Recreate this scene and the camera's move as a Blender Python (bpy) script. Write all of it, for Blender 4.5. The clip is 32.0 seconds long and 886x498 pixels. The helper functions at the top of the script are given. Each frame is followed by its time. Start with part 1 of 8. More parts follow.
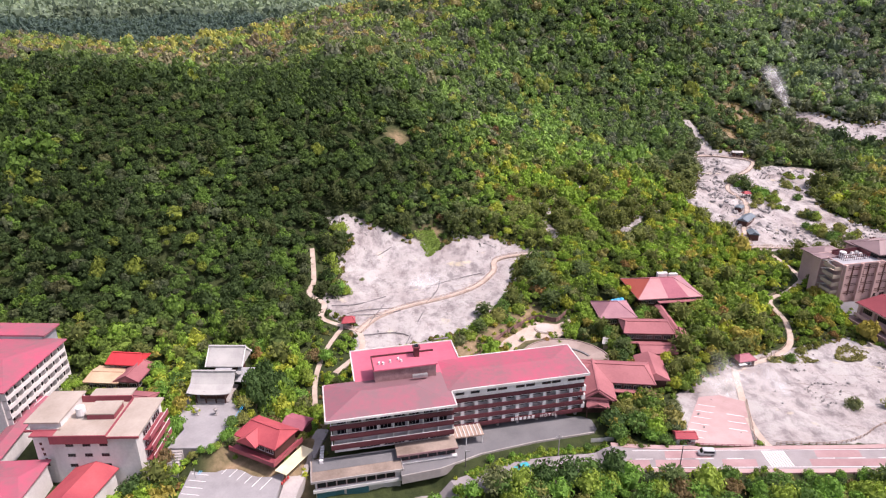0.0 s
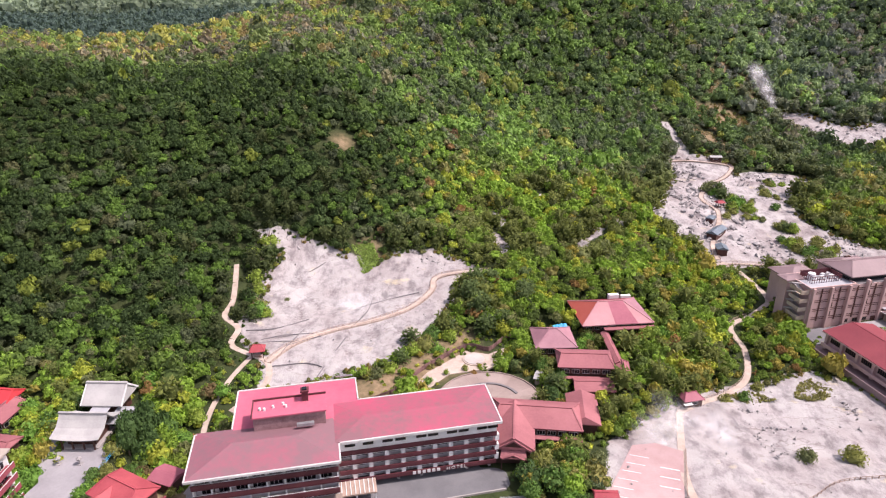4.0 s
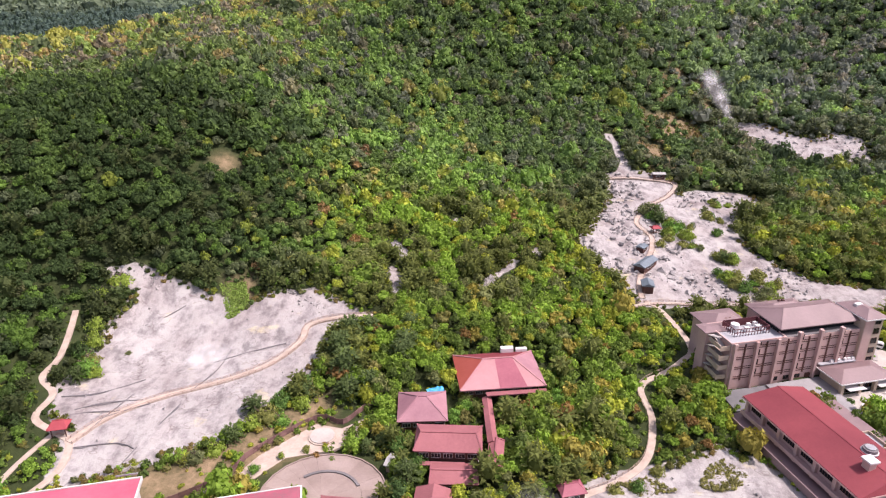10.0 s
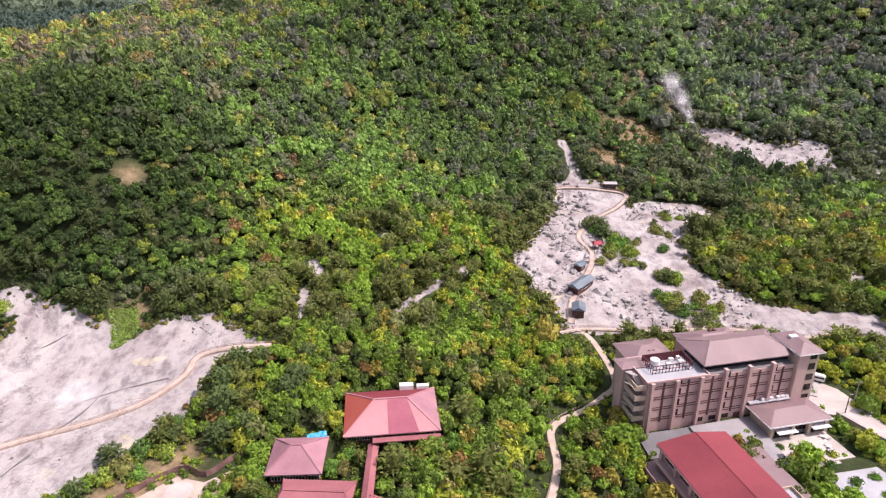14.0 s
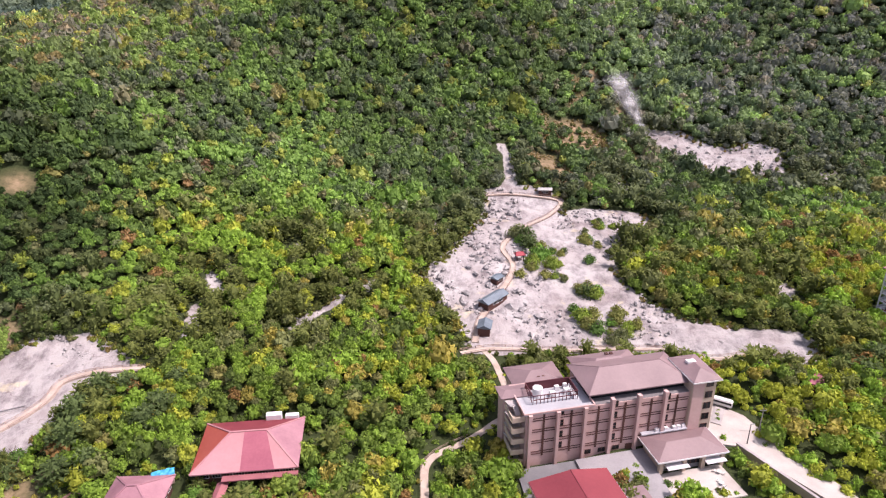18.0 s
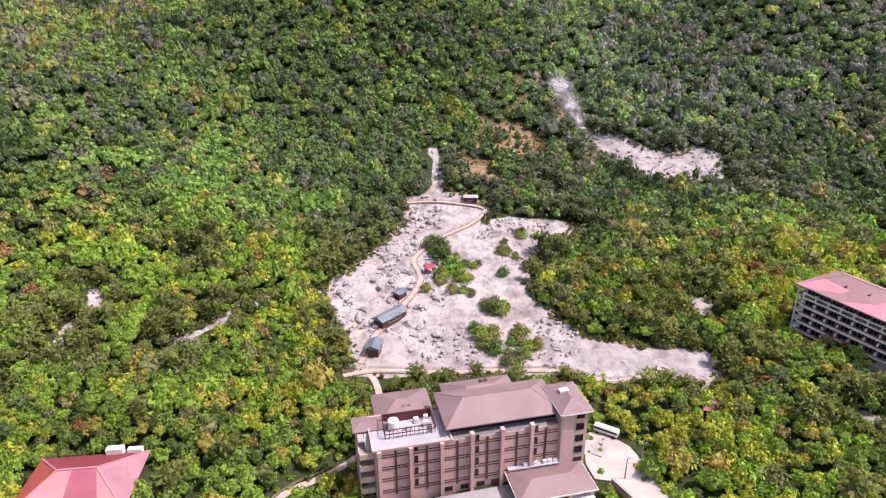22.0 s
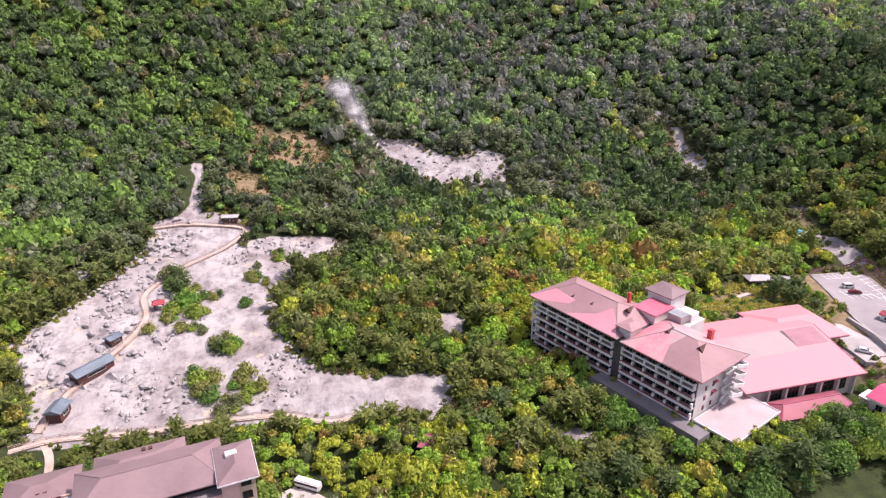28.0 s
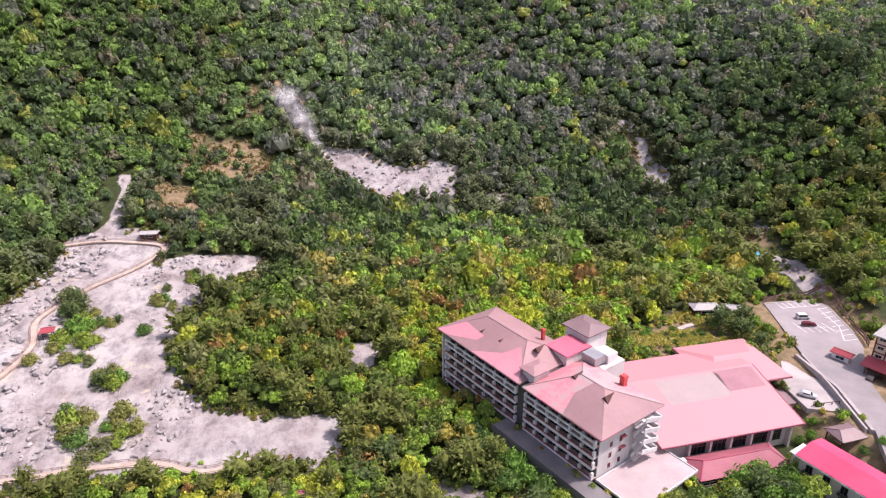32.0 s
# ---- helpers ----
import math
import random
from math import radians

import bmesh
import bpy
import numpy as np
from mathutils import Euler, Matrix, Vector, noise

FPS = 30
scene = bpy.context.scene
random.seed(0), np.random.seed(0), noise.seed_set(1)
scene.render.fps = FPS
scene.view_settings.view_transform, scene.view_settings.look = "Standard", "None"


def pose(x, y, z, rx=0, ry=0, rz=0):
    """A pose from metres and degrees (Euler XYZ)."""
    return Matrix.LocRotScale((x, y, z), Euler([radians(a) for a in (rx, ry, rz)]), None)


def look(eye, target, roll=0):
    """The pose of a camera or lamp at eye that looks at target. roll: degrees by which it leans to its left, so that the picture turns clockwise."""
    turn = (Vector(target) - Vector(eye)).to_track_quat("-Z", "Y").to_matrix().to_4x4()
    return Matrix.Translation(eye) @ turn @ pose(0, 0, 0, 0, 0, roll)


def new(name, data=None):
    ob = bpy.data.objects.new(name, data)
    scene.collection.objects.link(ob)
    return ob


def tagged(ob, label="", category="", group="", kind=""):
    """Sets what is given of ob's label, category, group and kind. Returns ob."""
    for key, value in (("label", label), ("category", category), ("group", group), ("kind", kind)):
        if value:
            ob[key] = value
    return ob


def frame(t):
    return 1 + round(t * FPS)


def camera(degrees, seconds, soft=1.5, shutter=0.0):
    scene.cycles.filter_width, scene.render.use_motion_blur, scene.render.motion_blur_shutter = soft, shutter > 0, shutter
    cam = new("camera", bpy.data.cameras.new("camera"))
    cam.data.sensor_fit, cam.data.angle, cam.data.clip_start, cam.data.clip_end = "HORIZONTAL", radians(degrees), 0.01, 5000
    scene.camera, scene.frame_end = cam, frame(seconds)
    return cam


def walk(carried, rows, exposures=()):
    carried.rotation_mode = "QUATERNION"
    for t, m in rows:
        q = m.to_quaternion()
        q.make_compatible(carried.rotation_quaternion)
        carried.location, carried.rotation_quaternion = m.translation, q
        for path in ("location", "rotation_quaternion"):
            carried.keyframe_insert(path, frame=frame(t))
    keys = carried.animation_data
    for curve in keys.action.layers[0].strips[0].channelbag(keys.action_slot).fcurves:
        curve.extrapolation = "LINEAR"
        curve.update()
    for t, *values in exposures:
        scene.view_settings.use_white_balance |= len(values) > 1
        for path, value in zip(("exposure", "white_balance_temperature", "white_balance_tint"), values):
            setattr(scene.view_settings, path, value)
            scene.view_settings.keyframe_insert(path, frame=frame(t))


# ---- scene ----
cam = camera(69.3, 32.0, 1.2)
METRES, EYE, TILT, LEAN, TURN = 300.0, 120.0, -21.5, 0.4, 0.0
ROWS = [
    (0.0, 0.0, 0.0, 0.0, -0.0, 0.0, -0.0),
    (0.5, 0.0131, 0.0089, 0.0035, 0.82, -0.09, -0.32),
    (1.0, 0.0258, 0.0182, 0.0072, 0.84, -0.19, -0.32),
    (1.5, 0.0371, 0.0268, 0.0106, 0.83, -0.25, -0.33),
    (2.0, 0.0493, 0.0366, 0.0144, 0.81, -0.31, -0.31),
    (2.5, 0.0604, 0.0456, 0.0181, 0.79, -0.36, -0.31),
    (3.0, 0.0725, 0.0556, 0.0221, 0.74, -0.4, -0.3),
    (3.5, 0.0845, 0.0658, 0.026, 0.68, -0.44, -0.27),
    (5.5, 0.1298, 0.1052, 0.0416, 0.52, -0.49, -0.24),
    (6.0, 0.1414, 0.1155, 0.0458, 0.5, -0.49, -0.23),
    (6.5, 0.153, 0.1259, 0.05, 0.48, -0.5, -0.24),
    (7.0, 0.1638, 0.1354, 0.0539, 0.35, -0.51, -0.19),
    (7.5, 0.1756, 0.1458, 0.0582, 0.27, -0.52, -0.17),
    (8.0, 0.1871, 0.1563, 0.0625, 0.04, -0.53, -0.09),
    (8.5, 0.1979, 0.1658, 0.0663, 0.03, -0.53, -0.08),
    (9.0, 0.2095, 0.1763, 0.0706, 0.0, -0.54, -0.09),
    (9.5, 0.2199, 0.1857, 0.0751, -0.03, -0.56, -0.08),
    (10.0, 0.2322, 0.1959, 0.0791, -0.03, -0.54, -0.08),
    (10.5, 0.244, 0.2059, 0.0835, -0.06, -0.55, -0.08),
    (11.0, 0.2555, 0.2147, 0.0869, -0.06, -0.56, -0.08),
    (11.5, 0.2681, 0.224, 0.0909, -0.08, -0.59, -0.07),
    (12.0, 0.281, 0.2327, 0.0946, -0.12, -0.62, -0.06),
    (12.5, 0.2934, 0.2402, 0.0977, -0.12, -0.65, -0.03),
    (13.0, 0.3071, 0.2479, 0.1006, -0.16, -0.66, -0.05),
    (13.5, 0.3215, 0.2548, 0.1033, -0.15, -0.67, -0.01),
    (14.0, 0.3344, 0.261, 0.106, -0.19, -0.7, -0.0),
    (14.5, 0.3489, 0.2674, 0.1084, -0.21, -0.71, 0.01),
    (16.5, 0.4047, 0.291, 0.1168, -0.35, -0.8, 0.05),
    (17.0, 0.4194, 0.2967, 0.1191, -0.39, -0.83, 0.05),
    (17.5, 0.4342, 0.3023, 0.1214, -0.42, -0.86, 0.05),
    (18.0, 0.448, 0.3074, 0.1235, -0.45, -0.87, 0.07),
    (18.5, 0.4628, 0.3129, 0.1259, -0.51, -0.9, 0.08),
    (19.0, 0.4778, 0.3183, 0.1281, -0.57, -0.93, 0.09),
    (19.5, 0.4916, 0.3231, 0.1304, -0.62, -0.96, 0.1),
    (20.0, 0.5065, 0.3284, 0.1325, -0.67, -0.98, 0.09),
    (20.5, 0.5217, 0.3337, 0.1348, -0.7, -1.0, 0.1),
    (21.0, 0.5356, 0.3385, 0.1368, -0.73, -1.02, 0.1),
    (21.5, 0.551, 0.3433, 0.139, -0.74, -1.04, 0.11),
    (22.0, 0.5663, 0.3483, 0.1414, -0.77, -1.06, 0.13),
    (22.5, 0.5802, 0.3528, 0.1434, -0.81, -1.08, 0.13),
    (23.0, 0.5954, 0.3575, 0.1453, -0.84, -1.08, 0.12),
    (23.5, 0.6103, 0.3619, 0.1472, -1.22, -1.1, 0.28),
    (24.0, 0.6254, 0.3665, 0.1494, -2.25, -1.12, 0.62),
    (24.5, 0.6404, 0.3709, 0.1512, -3.27, -1.13, 0.99),
    (25.0, 0.6549, 0.3751, 0.1529, -4.24, -1.15, 1.33),
    (25.5, 0.6695, 0.3793, 0.1542, -5.16, -1.16, 1.69),
    (26.0, 0.6852, 0.3833, 0.156, -6.5, -1.23, 2.2),
    (26.5, 0.7009, 0.3874, 0.1577, -8.55, -1.34, 2.96),
    (28.5, 0.7595, 0.4006, 0.164, -11.15, -1.54, 3.93),
    (29.0, 0.7748, 0.4047, 0.166, -11.19, -1.55, 3.93),
    (29.5, 0.7888, 0.409, 0.1677, -11.2, -1.55, 3.94),
    (30.0, 0.8035, 0.4142, 0.17, -11.2, -1.55, 3.93),
    (30.5, 0.8183, 0.4199, 0.1723, -10.94, -1.51, 3.85),
    (31.0, 0.8317, 0.4254, 0.1745, -10.7, -1.46, 3.78),
    (31.5, 0.846, 0.4318, 0.1774, -10.44, -1.46, 3.67),
    (32.0, 0.8604, 0.4384, 0.1802, -10.15, -1.42, 3.57),
]
walk(cam, [(t, pose(0, 0, EYE, TILT, LEAN, TURN) @ pose(METRES * x, METRES * y, METRES * z, 90 + pitch, roll, yaw)) for t, x, y, z, yaw, pitch, roll in ROWS],
     exposures=[(0.0, 0.59, 6500, 24), (13.0, 0.60, 6500, 25), (20.0, 0.67, 6460, 27), (26.0, 0.69, 6440, 28), (32.0, 0.63, 6420, 27)])

# ------------------------------------------------------------ sky and sun
world = bpy.data.worlds.new("world")
scene.world = world
world.use_nodes = True
wn = world.node_tree.nodes
sky = wn.new("ShaderNodeTexSky")
sky.sky_type, sky.sun_disc = "NISHITA", False
TO_SUN = Vector((0.52, -0.06, 0.85)).normalized()
sky.sun_elevation = math.asin(TO_SUN.z)
sky.sun_rotation = math.atan2(TO_SUN.x, TO_SUN.y)
sky.altitude, sky.dust_density, sky.ozone_density = 700, 5.0, 0.6
wn["Background"].inputs[1].default_value = 0.15
haze = wn.new("ShaderNodeHueSaturation")
haze.inputs["Saturation"].default_value = 0.62
world.node_tree.links.new(sky.outputs[0], haze.inputs["Color"])
world.node_tree.links.new(haze.outputs[0], wn["Background"].inputs[0])
sun = new("sun", bpy.data.lights.new("sun", "SUN"))
sun.data.energy, sun.data.angle, sun.data.color = 3.5, radians(1.5), (1.0, 0.94, 0.85)
sun.matrix_world = look(TO_SUN * 400, (0, 0, 0))

# ------------------------------------------------------------ materials
class Nodes:
    """Small helper that wires a node material."""

    def __init__(self, name):
        self.mat = bpy.data.materials.new(name)
        self.mat.use_nodes = True
        self.tree = self.mat.node_tree
        self.bsdf = self.tree.nodes["Principled BSDF"]
        self.place = None

    def add(self, kind, **settings):
        node = self.tree.nodes.new(kind)
        for key, value in settings.items():
            if key == "data_type":
                node.data_type = value
            elif key == "operation":
                node.operation = value
            elif key == "blend_type":
                node.blend_type = value
            elif key == "attribute_name":
                node.attribute_name = value
            elif key == "feature":
                node.feature = value
        return node

    def link(self, a, b):
        self.tree.links.new(a, b)

    def where(self):
        if self.place is None:
            self.place = self.add("ShaderNodeNewGeometry").outputs["Position"]
        return self.place

    def noise(self, scale, detail=4.0, rough=0.55, stretch=None):
        n = self.add("ShaderNodeTexNoise")
        source = self.where()
        if stretch:
            m = self.add("ShaderNodeMapping")
            m.inputs["Scale"].default_value = stretch
            self.link(source, m.inputs["Vector"])
            source = m.outputs[0]
        self.link(source, n.inputs["Vector"])
        n.inputs["Scale"].default_value, n.inputs["Detail"].default_value, n.inputs["Roughness"].default_value = scale, detail, rough
        return n.outputs["Fac"]

    def ramp(self, fac, stops):
        r = self.add("ShaderNodeValToRGB")
        e = r.color_ramp.elements
        while len(e) < len(stops):
            e.new(0.5)
        for k, (at, col) in enumerate(stops):
            e[k].position, e[k].color = at, (*col, 1)
        self.link(fac, r.inputs[0])
        return r.outputs[0]

    def mix(self, fac, a, b, blend="MIX"):
        m = self.add("ShaderNodeMix", data_type="RGBA", blend_type=blend)
        for sock, val in ((m.inputs[0], fac), (m.inputs[6], a), (m.inputs[7], b)):
            if isinstance(val, (int, float)):
                sock.default_value = val
            elif isinstance(val, tuple):
                sock.default_value = (*val, 1)
            else:
                self.link(val, sock)
        return m.outputs[2]

    def math(self, op, a, b=0.0):
        m = self.add("ShaderNodeMath", operation=op)
        for sock, val in ((m.inputs[0], a), (m.inputs[1], b)):
            if isinstance(val, (int, float)):
                sock.default_value = val
            else:
                self.link(val, sock)
        return m.outputs[0]

    def bump(self, height, strength, distance=0.05):
        b = self.add("ShaderNodeBump")
        b.inputs["Strength"].default_value, b.inputs["Distance"].default_value = strength, distance
        self.link(height, b.inputs["Height"])
        self.link(b.outputs[0], self.bsdf.inputs["Normal"])

    def done(self, colour, rough=0.8, metal=0.0, spec=0.4):
        if isinstance(colour, tuple):
            self.bsdf.inputs["Base Color"].default_value = (*colour, 1)
        else:
            self.link(colour, self.bsdf.inputs["Base Color"])
        if isinstance(rough, (int, float)):
            self.bsdf.inputs["Roughness"].default_value = rough
        else:
            self.link(rough, self.bsdf.inputs["Roughness"])
        self.bsdf.inputs["Metallic"].default_value = metal
        self.bsdf.inputs["Specular IOR Level"].default_value = spec
        return self.mat


def worn(name, dark, light, patch=0.15, grain=3.0, rough=0.8, metal=0.0, bump=0.15, streak=None, spec=0.4, each=0.0, stops=(0.34, 0.66)):
    """A surface with broad stains and fine grain between two tones."""
    n = Nodes(name)
    broad = n.noise(patch, 5, 0.6, streak)
    fine = n.noise(grain, 4, 0.65)
    fac = n.math("ADD", n.math("MULTIPLY", broad, 0.75), n.math("MULTIPLY", fine, 0.25))
    if each:
        info = n.add("ShaderNodeObjectInfo")
        fac = n.math("ADD", fac, n.math("MULTIPLY", n.math("SUBTRACT", info.outputs["Random"], 0.5), each))
    col = n.ramp(fac, [(stops[0], dark), (stops[1], light)])
    if bump:
        n.bump(fine, bump, 0.04)
    return n.done(col, rough, metal, spec)


M = {}
M["roof_pink"] = worn("pink painted metal roof", (0.215, 0.105, 0.12), (0.43, 0.075, 0.13), 0.028, 0.6, 0.6, 0.0, 0.05, spec=0.25, stops=(0.44, 0.62))
M["roof_pale"] = worn("faded pink metal roof", (0.30, 0.225, 0.225), (0.50, 0.225, 0.245), 0.026, 0.6, 0.6, 0.0, 0.05, spec=0.3, stops=(0.40, 0.50))
M["roof_red"] = worn("red tile roof", (0.27, 0.045, 0.06), (0.42, 0.085, 0.095), 0.12, 2.0, 0.7, 0.0, 0.1, spec=0.25)
M["roof_mauve"] = worn("mauve metal roof", (0.175, 0.115, 0.12), (0.245, 0.168, 0.172), 0.1, 1.5, 0.55, 0.0, 0.05)
M["roof_grey"] = worn("grey tile roof", (0.30, 0.29, 0.285), (0.44, 0.425, 0.41), 0.15, 2.0, 0.7, spec=0.25)
M["wall_white"] = worn("white plaster", (0.44, 0.41, 0.40), (0.68, 0.65, 0.635), 0.12, 1.5, 0.85, 0, 0.1, (1, 1, 0.25))
M["wall_brown"] = worn("dark maroon panel", (0.075, 0.018, 0.024), (0.125, 0.032, 0.04), 0.2, 2.0, 0.7)
M["wall_mauve"] = worn("mauve plaster", (0.42, 0.275, 0.255), (0.53, 0.365, 0.34), 0.12, 1.5, 0.85, 0, 0.1)
M["wall_beige"] = worn("beige plaster", (0.36, 0.28, 0.22), (0.46, 0.37, 0.30), 0.12, 1.5, 0.85, 0, 0.1)
M["wood_dark"] = worn("dark timber", (0.05, 0.022, 0.018), (0.11, 0.045, 0.035), 0.3, 3.0, 0.75)
M["timber"] = worn("weathered timber", (0.22, 0.15, 0.12), (0.40, 0.30, 0.25), 0.3, 3.0, 0.85, each=0.3)
M["concrete"] = worn("pale concrete", (0.26, 0.235, 0.23), (0.43, 0.39, 0.38), 0.12, 2.0, 0.9)
M["asphalt"] = worn("worn grey asphalt", (0.20, 0.18, 0.185), (0.30, 0.27, 0.275), 0.09, 3.0, 0.9)
M["red_paving"] = worn("red-brown paved lot", (0.31, 0.19, 0.185), (0.45, 0.325, 0.32), 0.09, 3.0, 0.9)
M["path"] = worn("pale trodden path", (0.34, 0.265, 0.22), (0.49, 0.405, 0.345), 0.3, 2.0, 0.95)
M["paint_white"] = worn("white paint", (0.54, 0.52, 0.52), (0.72, 0.70, 0.70), 0.3, 3.0, 0.6)
M["glass"] = Nodes("dark window glass").done((0.016, 0.017, 0.020), 0.12, 0.0, 0.35)
M["metal_grey"] = worn("grey metal", (0.30, 0.30, 0.31), (0.44, 0.44, 0.45), 0.5, 3.0, 0.45, 0.6)
M["rock"] = worn("grey volcanic rock", (0.19, 0.175, 0.175), (0.42, 0.39, 0.38), 0.4, 3.0, 0.95, bump=0.5)
M["bark"] = worn("bark", (0.07, 0.05, 0.04), (0.16, 0.12, 0.09), 1.0, 6.0, 0.95)


def leaf_material():
    n = Nodes("foliage")
    tint = n.add("ShaderNodeAttribute", attribute_name="tint")
    info = n.add("ShaderNodeNewGeometry")
    each = n.ramp(info.outputs["Random Per Island"], [(0.0, (0.68, 0.70, 0.70)), (0.55, (1.0, 1.0, 1.0)), (1.0, (1.34, 1.30, 1.18))])
    col = n.mix(1.0, tint.outputs["Color"], each, "MULTIPLY")
    n.done(col, 0.65, 0.0, 0.10)
    out = n.tree.nodes["Material Output"]
    trans = n.add("ShaderNodeBsdfTranslucent")
    n.link(n.mix(1.0, col, (1.0, 1.0, 0.7), "MULTIPLY"), trans.inputs[0])
    mixed = n.add("ShaderNodeMixShader")
    mixed.inputs[0].default_value = 0.34
    n.link(n.bsdf.outputs[0], mixed.inputs[1])
    n.link(trans.outputs[0], mixed.inputs[2])
    n.link(mixed.outputs[0], out.inputs[0])
    return n.mat


M["leaf"] = leaf_material()


def ground_material():
    """Forest floor, dry grass and bare volcanic clay, by the plan's own outlines."""
    n = Nodes("ground")
    bare = n.add("ShaderNodeAttribute", attribute_name="bare").outputs["Fac"]
    dry = n.add("ShaderNodeAttribute", attribute_name="dry").outputs["Fac"]
    broad, mid, fine = n.noise(0.05, 5, 0.6), n.noise(0.35, 6, 0.65), n.noise(2.2, 6, 0.7)
    soil = n.ramp(mid, [(0.3, (0.022, 0.032, 0.012)), (0.7, (0.050, 0.064, 0.022))])
    grass = n.ramp(mid, [(0.3, (0.11, 0.095, 0.05)), (0.5, (0.21, 0.155, 0.09)), (0.7, (0.32, 0.225, 0.145))])
    white = n.ramp(broad, [(0.34, (0.28, 0.243, 0.237)), (0.46, (0.36, 0.328, 0.319)), (0.62, (0.40, 0.377, 0.366))])
    rills = n.noise(0.15, 7, 0.72, (1.5, 1.0, 1.0))
    grey = n.ramp(rills, [(0.36, (0.40, 0.38, 0.40)), (0.455, (0.72, 0.70, 0.72)), (0.55, (1, 1, 1))])
    clay = n.mix(0.8, white, grey, "MULTIPLY")
    specks = n.ramp(fine, [(0.28, (0.50, 0.47, 0.47)), (0.38, (1, 1, 1)), (1.0, (1, 1, 1))])
    clay = n.mix(0.7, clay, specks, "MULTIPLY")
    veins = n.noise(0.07, 3, 0.55, (1.0, 1.6, 1.0))
    crack = n.math("ABSOLUTE", n.math("SUBTRACT", veins, 0.5))
    crack = n.ramp(crack, [(0.0, (0.66, 0.61, 0.60)), (0.004, (0.82, 0.79, 0.78)), (0.010, (1, 1, 1))])
    clay = n.mix(n.ramp(n.noise(0.055, 4), [(0.46, (0, 0, 0)), (0.54, (1, 1, 1))]), clay, n.mix(1.0, clay, crack, "MULTIPLY"))
    sulphur = n.ramp(n.noise(0.11, 4, 0.6), [(0.63, (0, 0, 0)), (0.72, (0.6, 0.6, 0.6))])
    clay = n.mix(sulphur, clay, (0.52, 0.45, 0.30))
    edge = n.math("ADD", bare, n.math("MULTIPLY", n.math("SUBTRACT", mid, 0.5), 0.9))
    edge = n.ramp(edge, [(0.42, (0, 0, 0)), (0.58, (1, 1, 1))])
    col = n.mix(dry, soil, grass)
    col = n.mix(edge, col, clay)
    n.bump(n.math("ADD", n.math("MULTIPLY", fine, 0.35), rills), 0.55, 0.9)
    return n.done(col, 0.95, 0.0, 0.2)


M["ground"] = ground_material()


def steam_material():
    """Thin white vapour that scatters light to both sides."""
    n = Nodes("steam")
    dense = n.add("ShaderNodeAttribute", attribute_name="dense").outputs["Fac"]
    wisps = n.ramp(n.noise(0.35, 4, 0.6), [(0.35, (0.15, 0.15, 0.15)), (0.65, (1, 1, 1))])
    fade = n.math("MULTIPLY", n.math("MULTIPLY", n.math("MULTIPLY", dense, dense), wisps), 0.30)
    near, through_it, clear = n.add("ShaderNodeBsdfDiffuse"), n.add("ShaderNodeBsdfTranslucent"), n.add("ShaderNodeBsdfTransparent")
    near.inputs[0].default_value = through_it.inputs[0].default_value = (0.92, 0.92, 0.93, 1)
    both, mixed = n.add("ShaderNodeMixShader"), n.add("ShaderNodeMixShader")
    both.inputs[0].default_value = 0.2
    n.link(near.outputs[0], both.inputs[1])
    n.link(through_it.outputs[0], both.inputs[2])
    n.link(fade, mixed.inputs[0])
    n.link(clear.outputs[0], mixed.inputs[1])
    n.link(both.outputs[0], mixed.inputs[2])
    n.link(mixed.outputs[0], n.tree.nodes["Material Output"].inputs[0])
    return n.mat


M["steam"] = steam_material()
M["concrete_brown"] = worn("brown stained concrete", (0.16, 0.12, 0.10), (0.34, 0.27, 0.23), 0.12, 2.0, 0.9)
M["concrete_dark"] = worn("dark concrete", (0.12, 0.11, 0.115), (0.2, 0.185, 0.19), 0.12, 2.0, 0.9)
M["concrete_blue"] = worn("blue-grey concrete", (0.28, 0.28, 0.30), (0.40, 0.40, 0.425), 0.15, 2.0, 0.8)
M["concrete_pink"] = worn("pinkish concrete", (0.34, 0.275, 0.28), (0.46, 0.375, 0.38), 0.12, 2.0, 0.85)
M["stone_pale"] = worn("pale stone paving", (0.34, 0.30, 0.275), (0.48, 0.435, 0.40), 0.15, 2.0, 0.9)
M["lawn"] = worn("lawn", (0.09, 0.14, 0.02), (0.19, 0.25, 0.035), 0.2, 4.0, 0.95, bump=0.4)
M["paint_cyan"] = worn("cyan car paint", (0.03, 0.30, 0.36), (0.05, 0.40, 0.46), 0.5, 3.0, 0.3, 0.0, 0)
M["teal"] = worn("teal shutters", (0.03, 0.12, 0.15), (0.06, 0.19, 0.23), 0.3, 3.0, 0.5)
M["wall_maroon"] = worn("maroon paint", (0.20, 0.04, 0.055), (0.30, 0.07, 0.085), 0.2, 2.0, 0.6)
M["wall_cream"] = worn("cream plaster", (0.47, 0.38, 0.27), (0.60, 0.51, 0.38), 0.2, 2.0, 0.85)
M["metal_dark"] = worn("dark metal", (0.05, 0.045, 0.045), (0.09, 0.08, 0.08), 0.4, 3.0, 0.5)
M["paint_red"] = worn("red paint", (0.42, 0.05, 0.05), (0.6, 0.09, 0.08), 0.3, 3.0, 0.6)
M["roof_brick"] = worn("brick red metal roof", (0.165, 0.030, 0.040), (0.235, 0.048, 0.058), 0.06, 1.5, 0.65, 0.0, 0.05, spec=0.25)
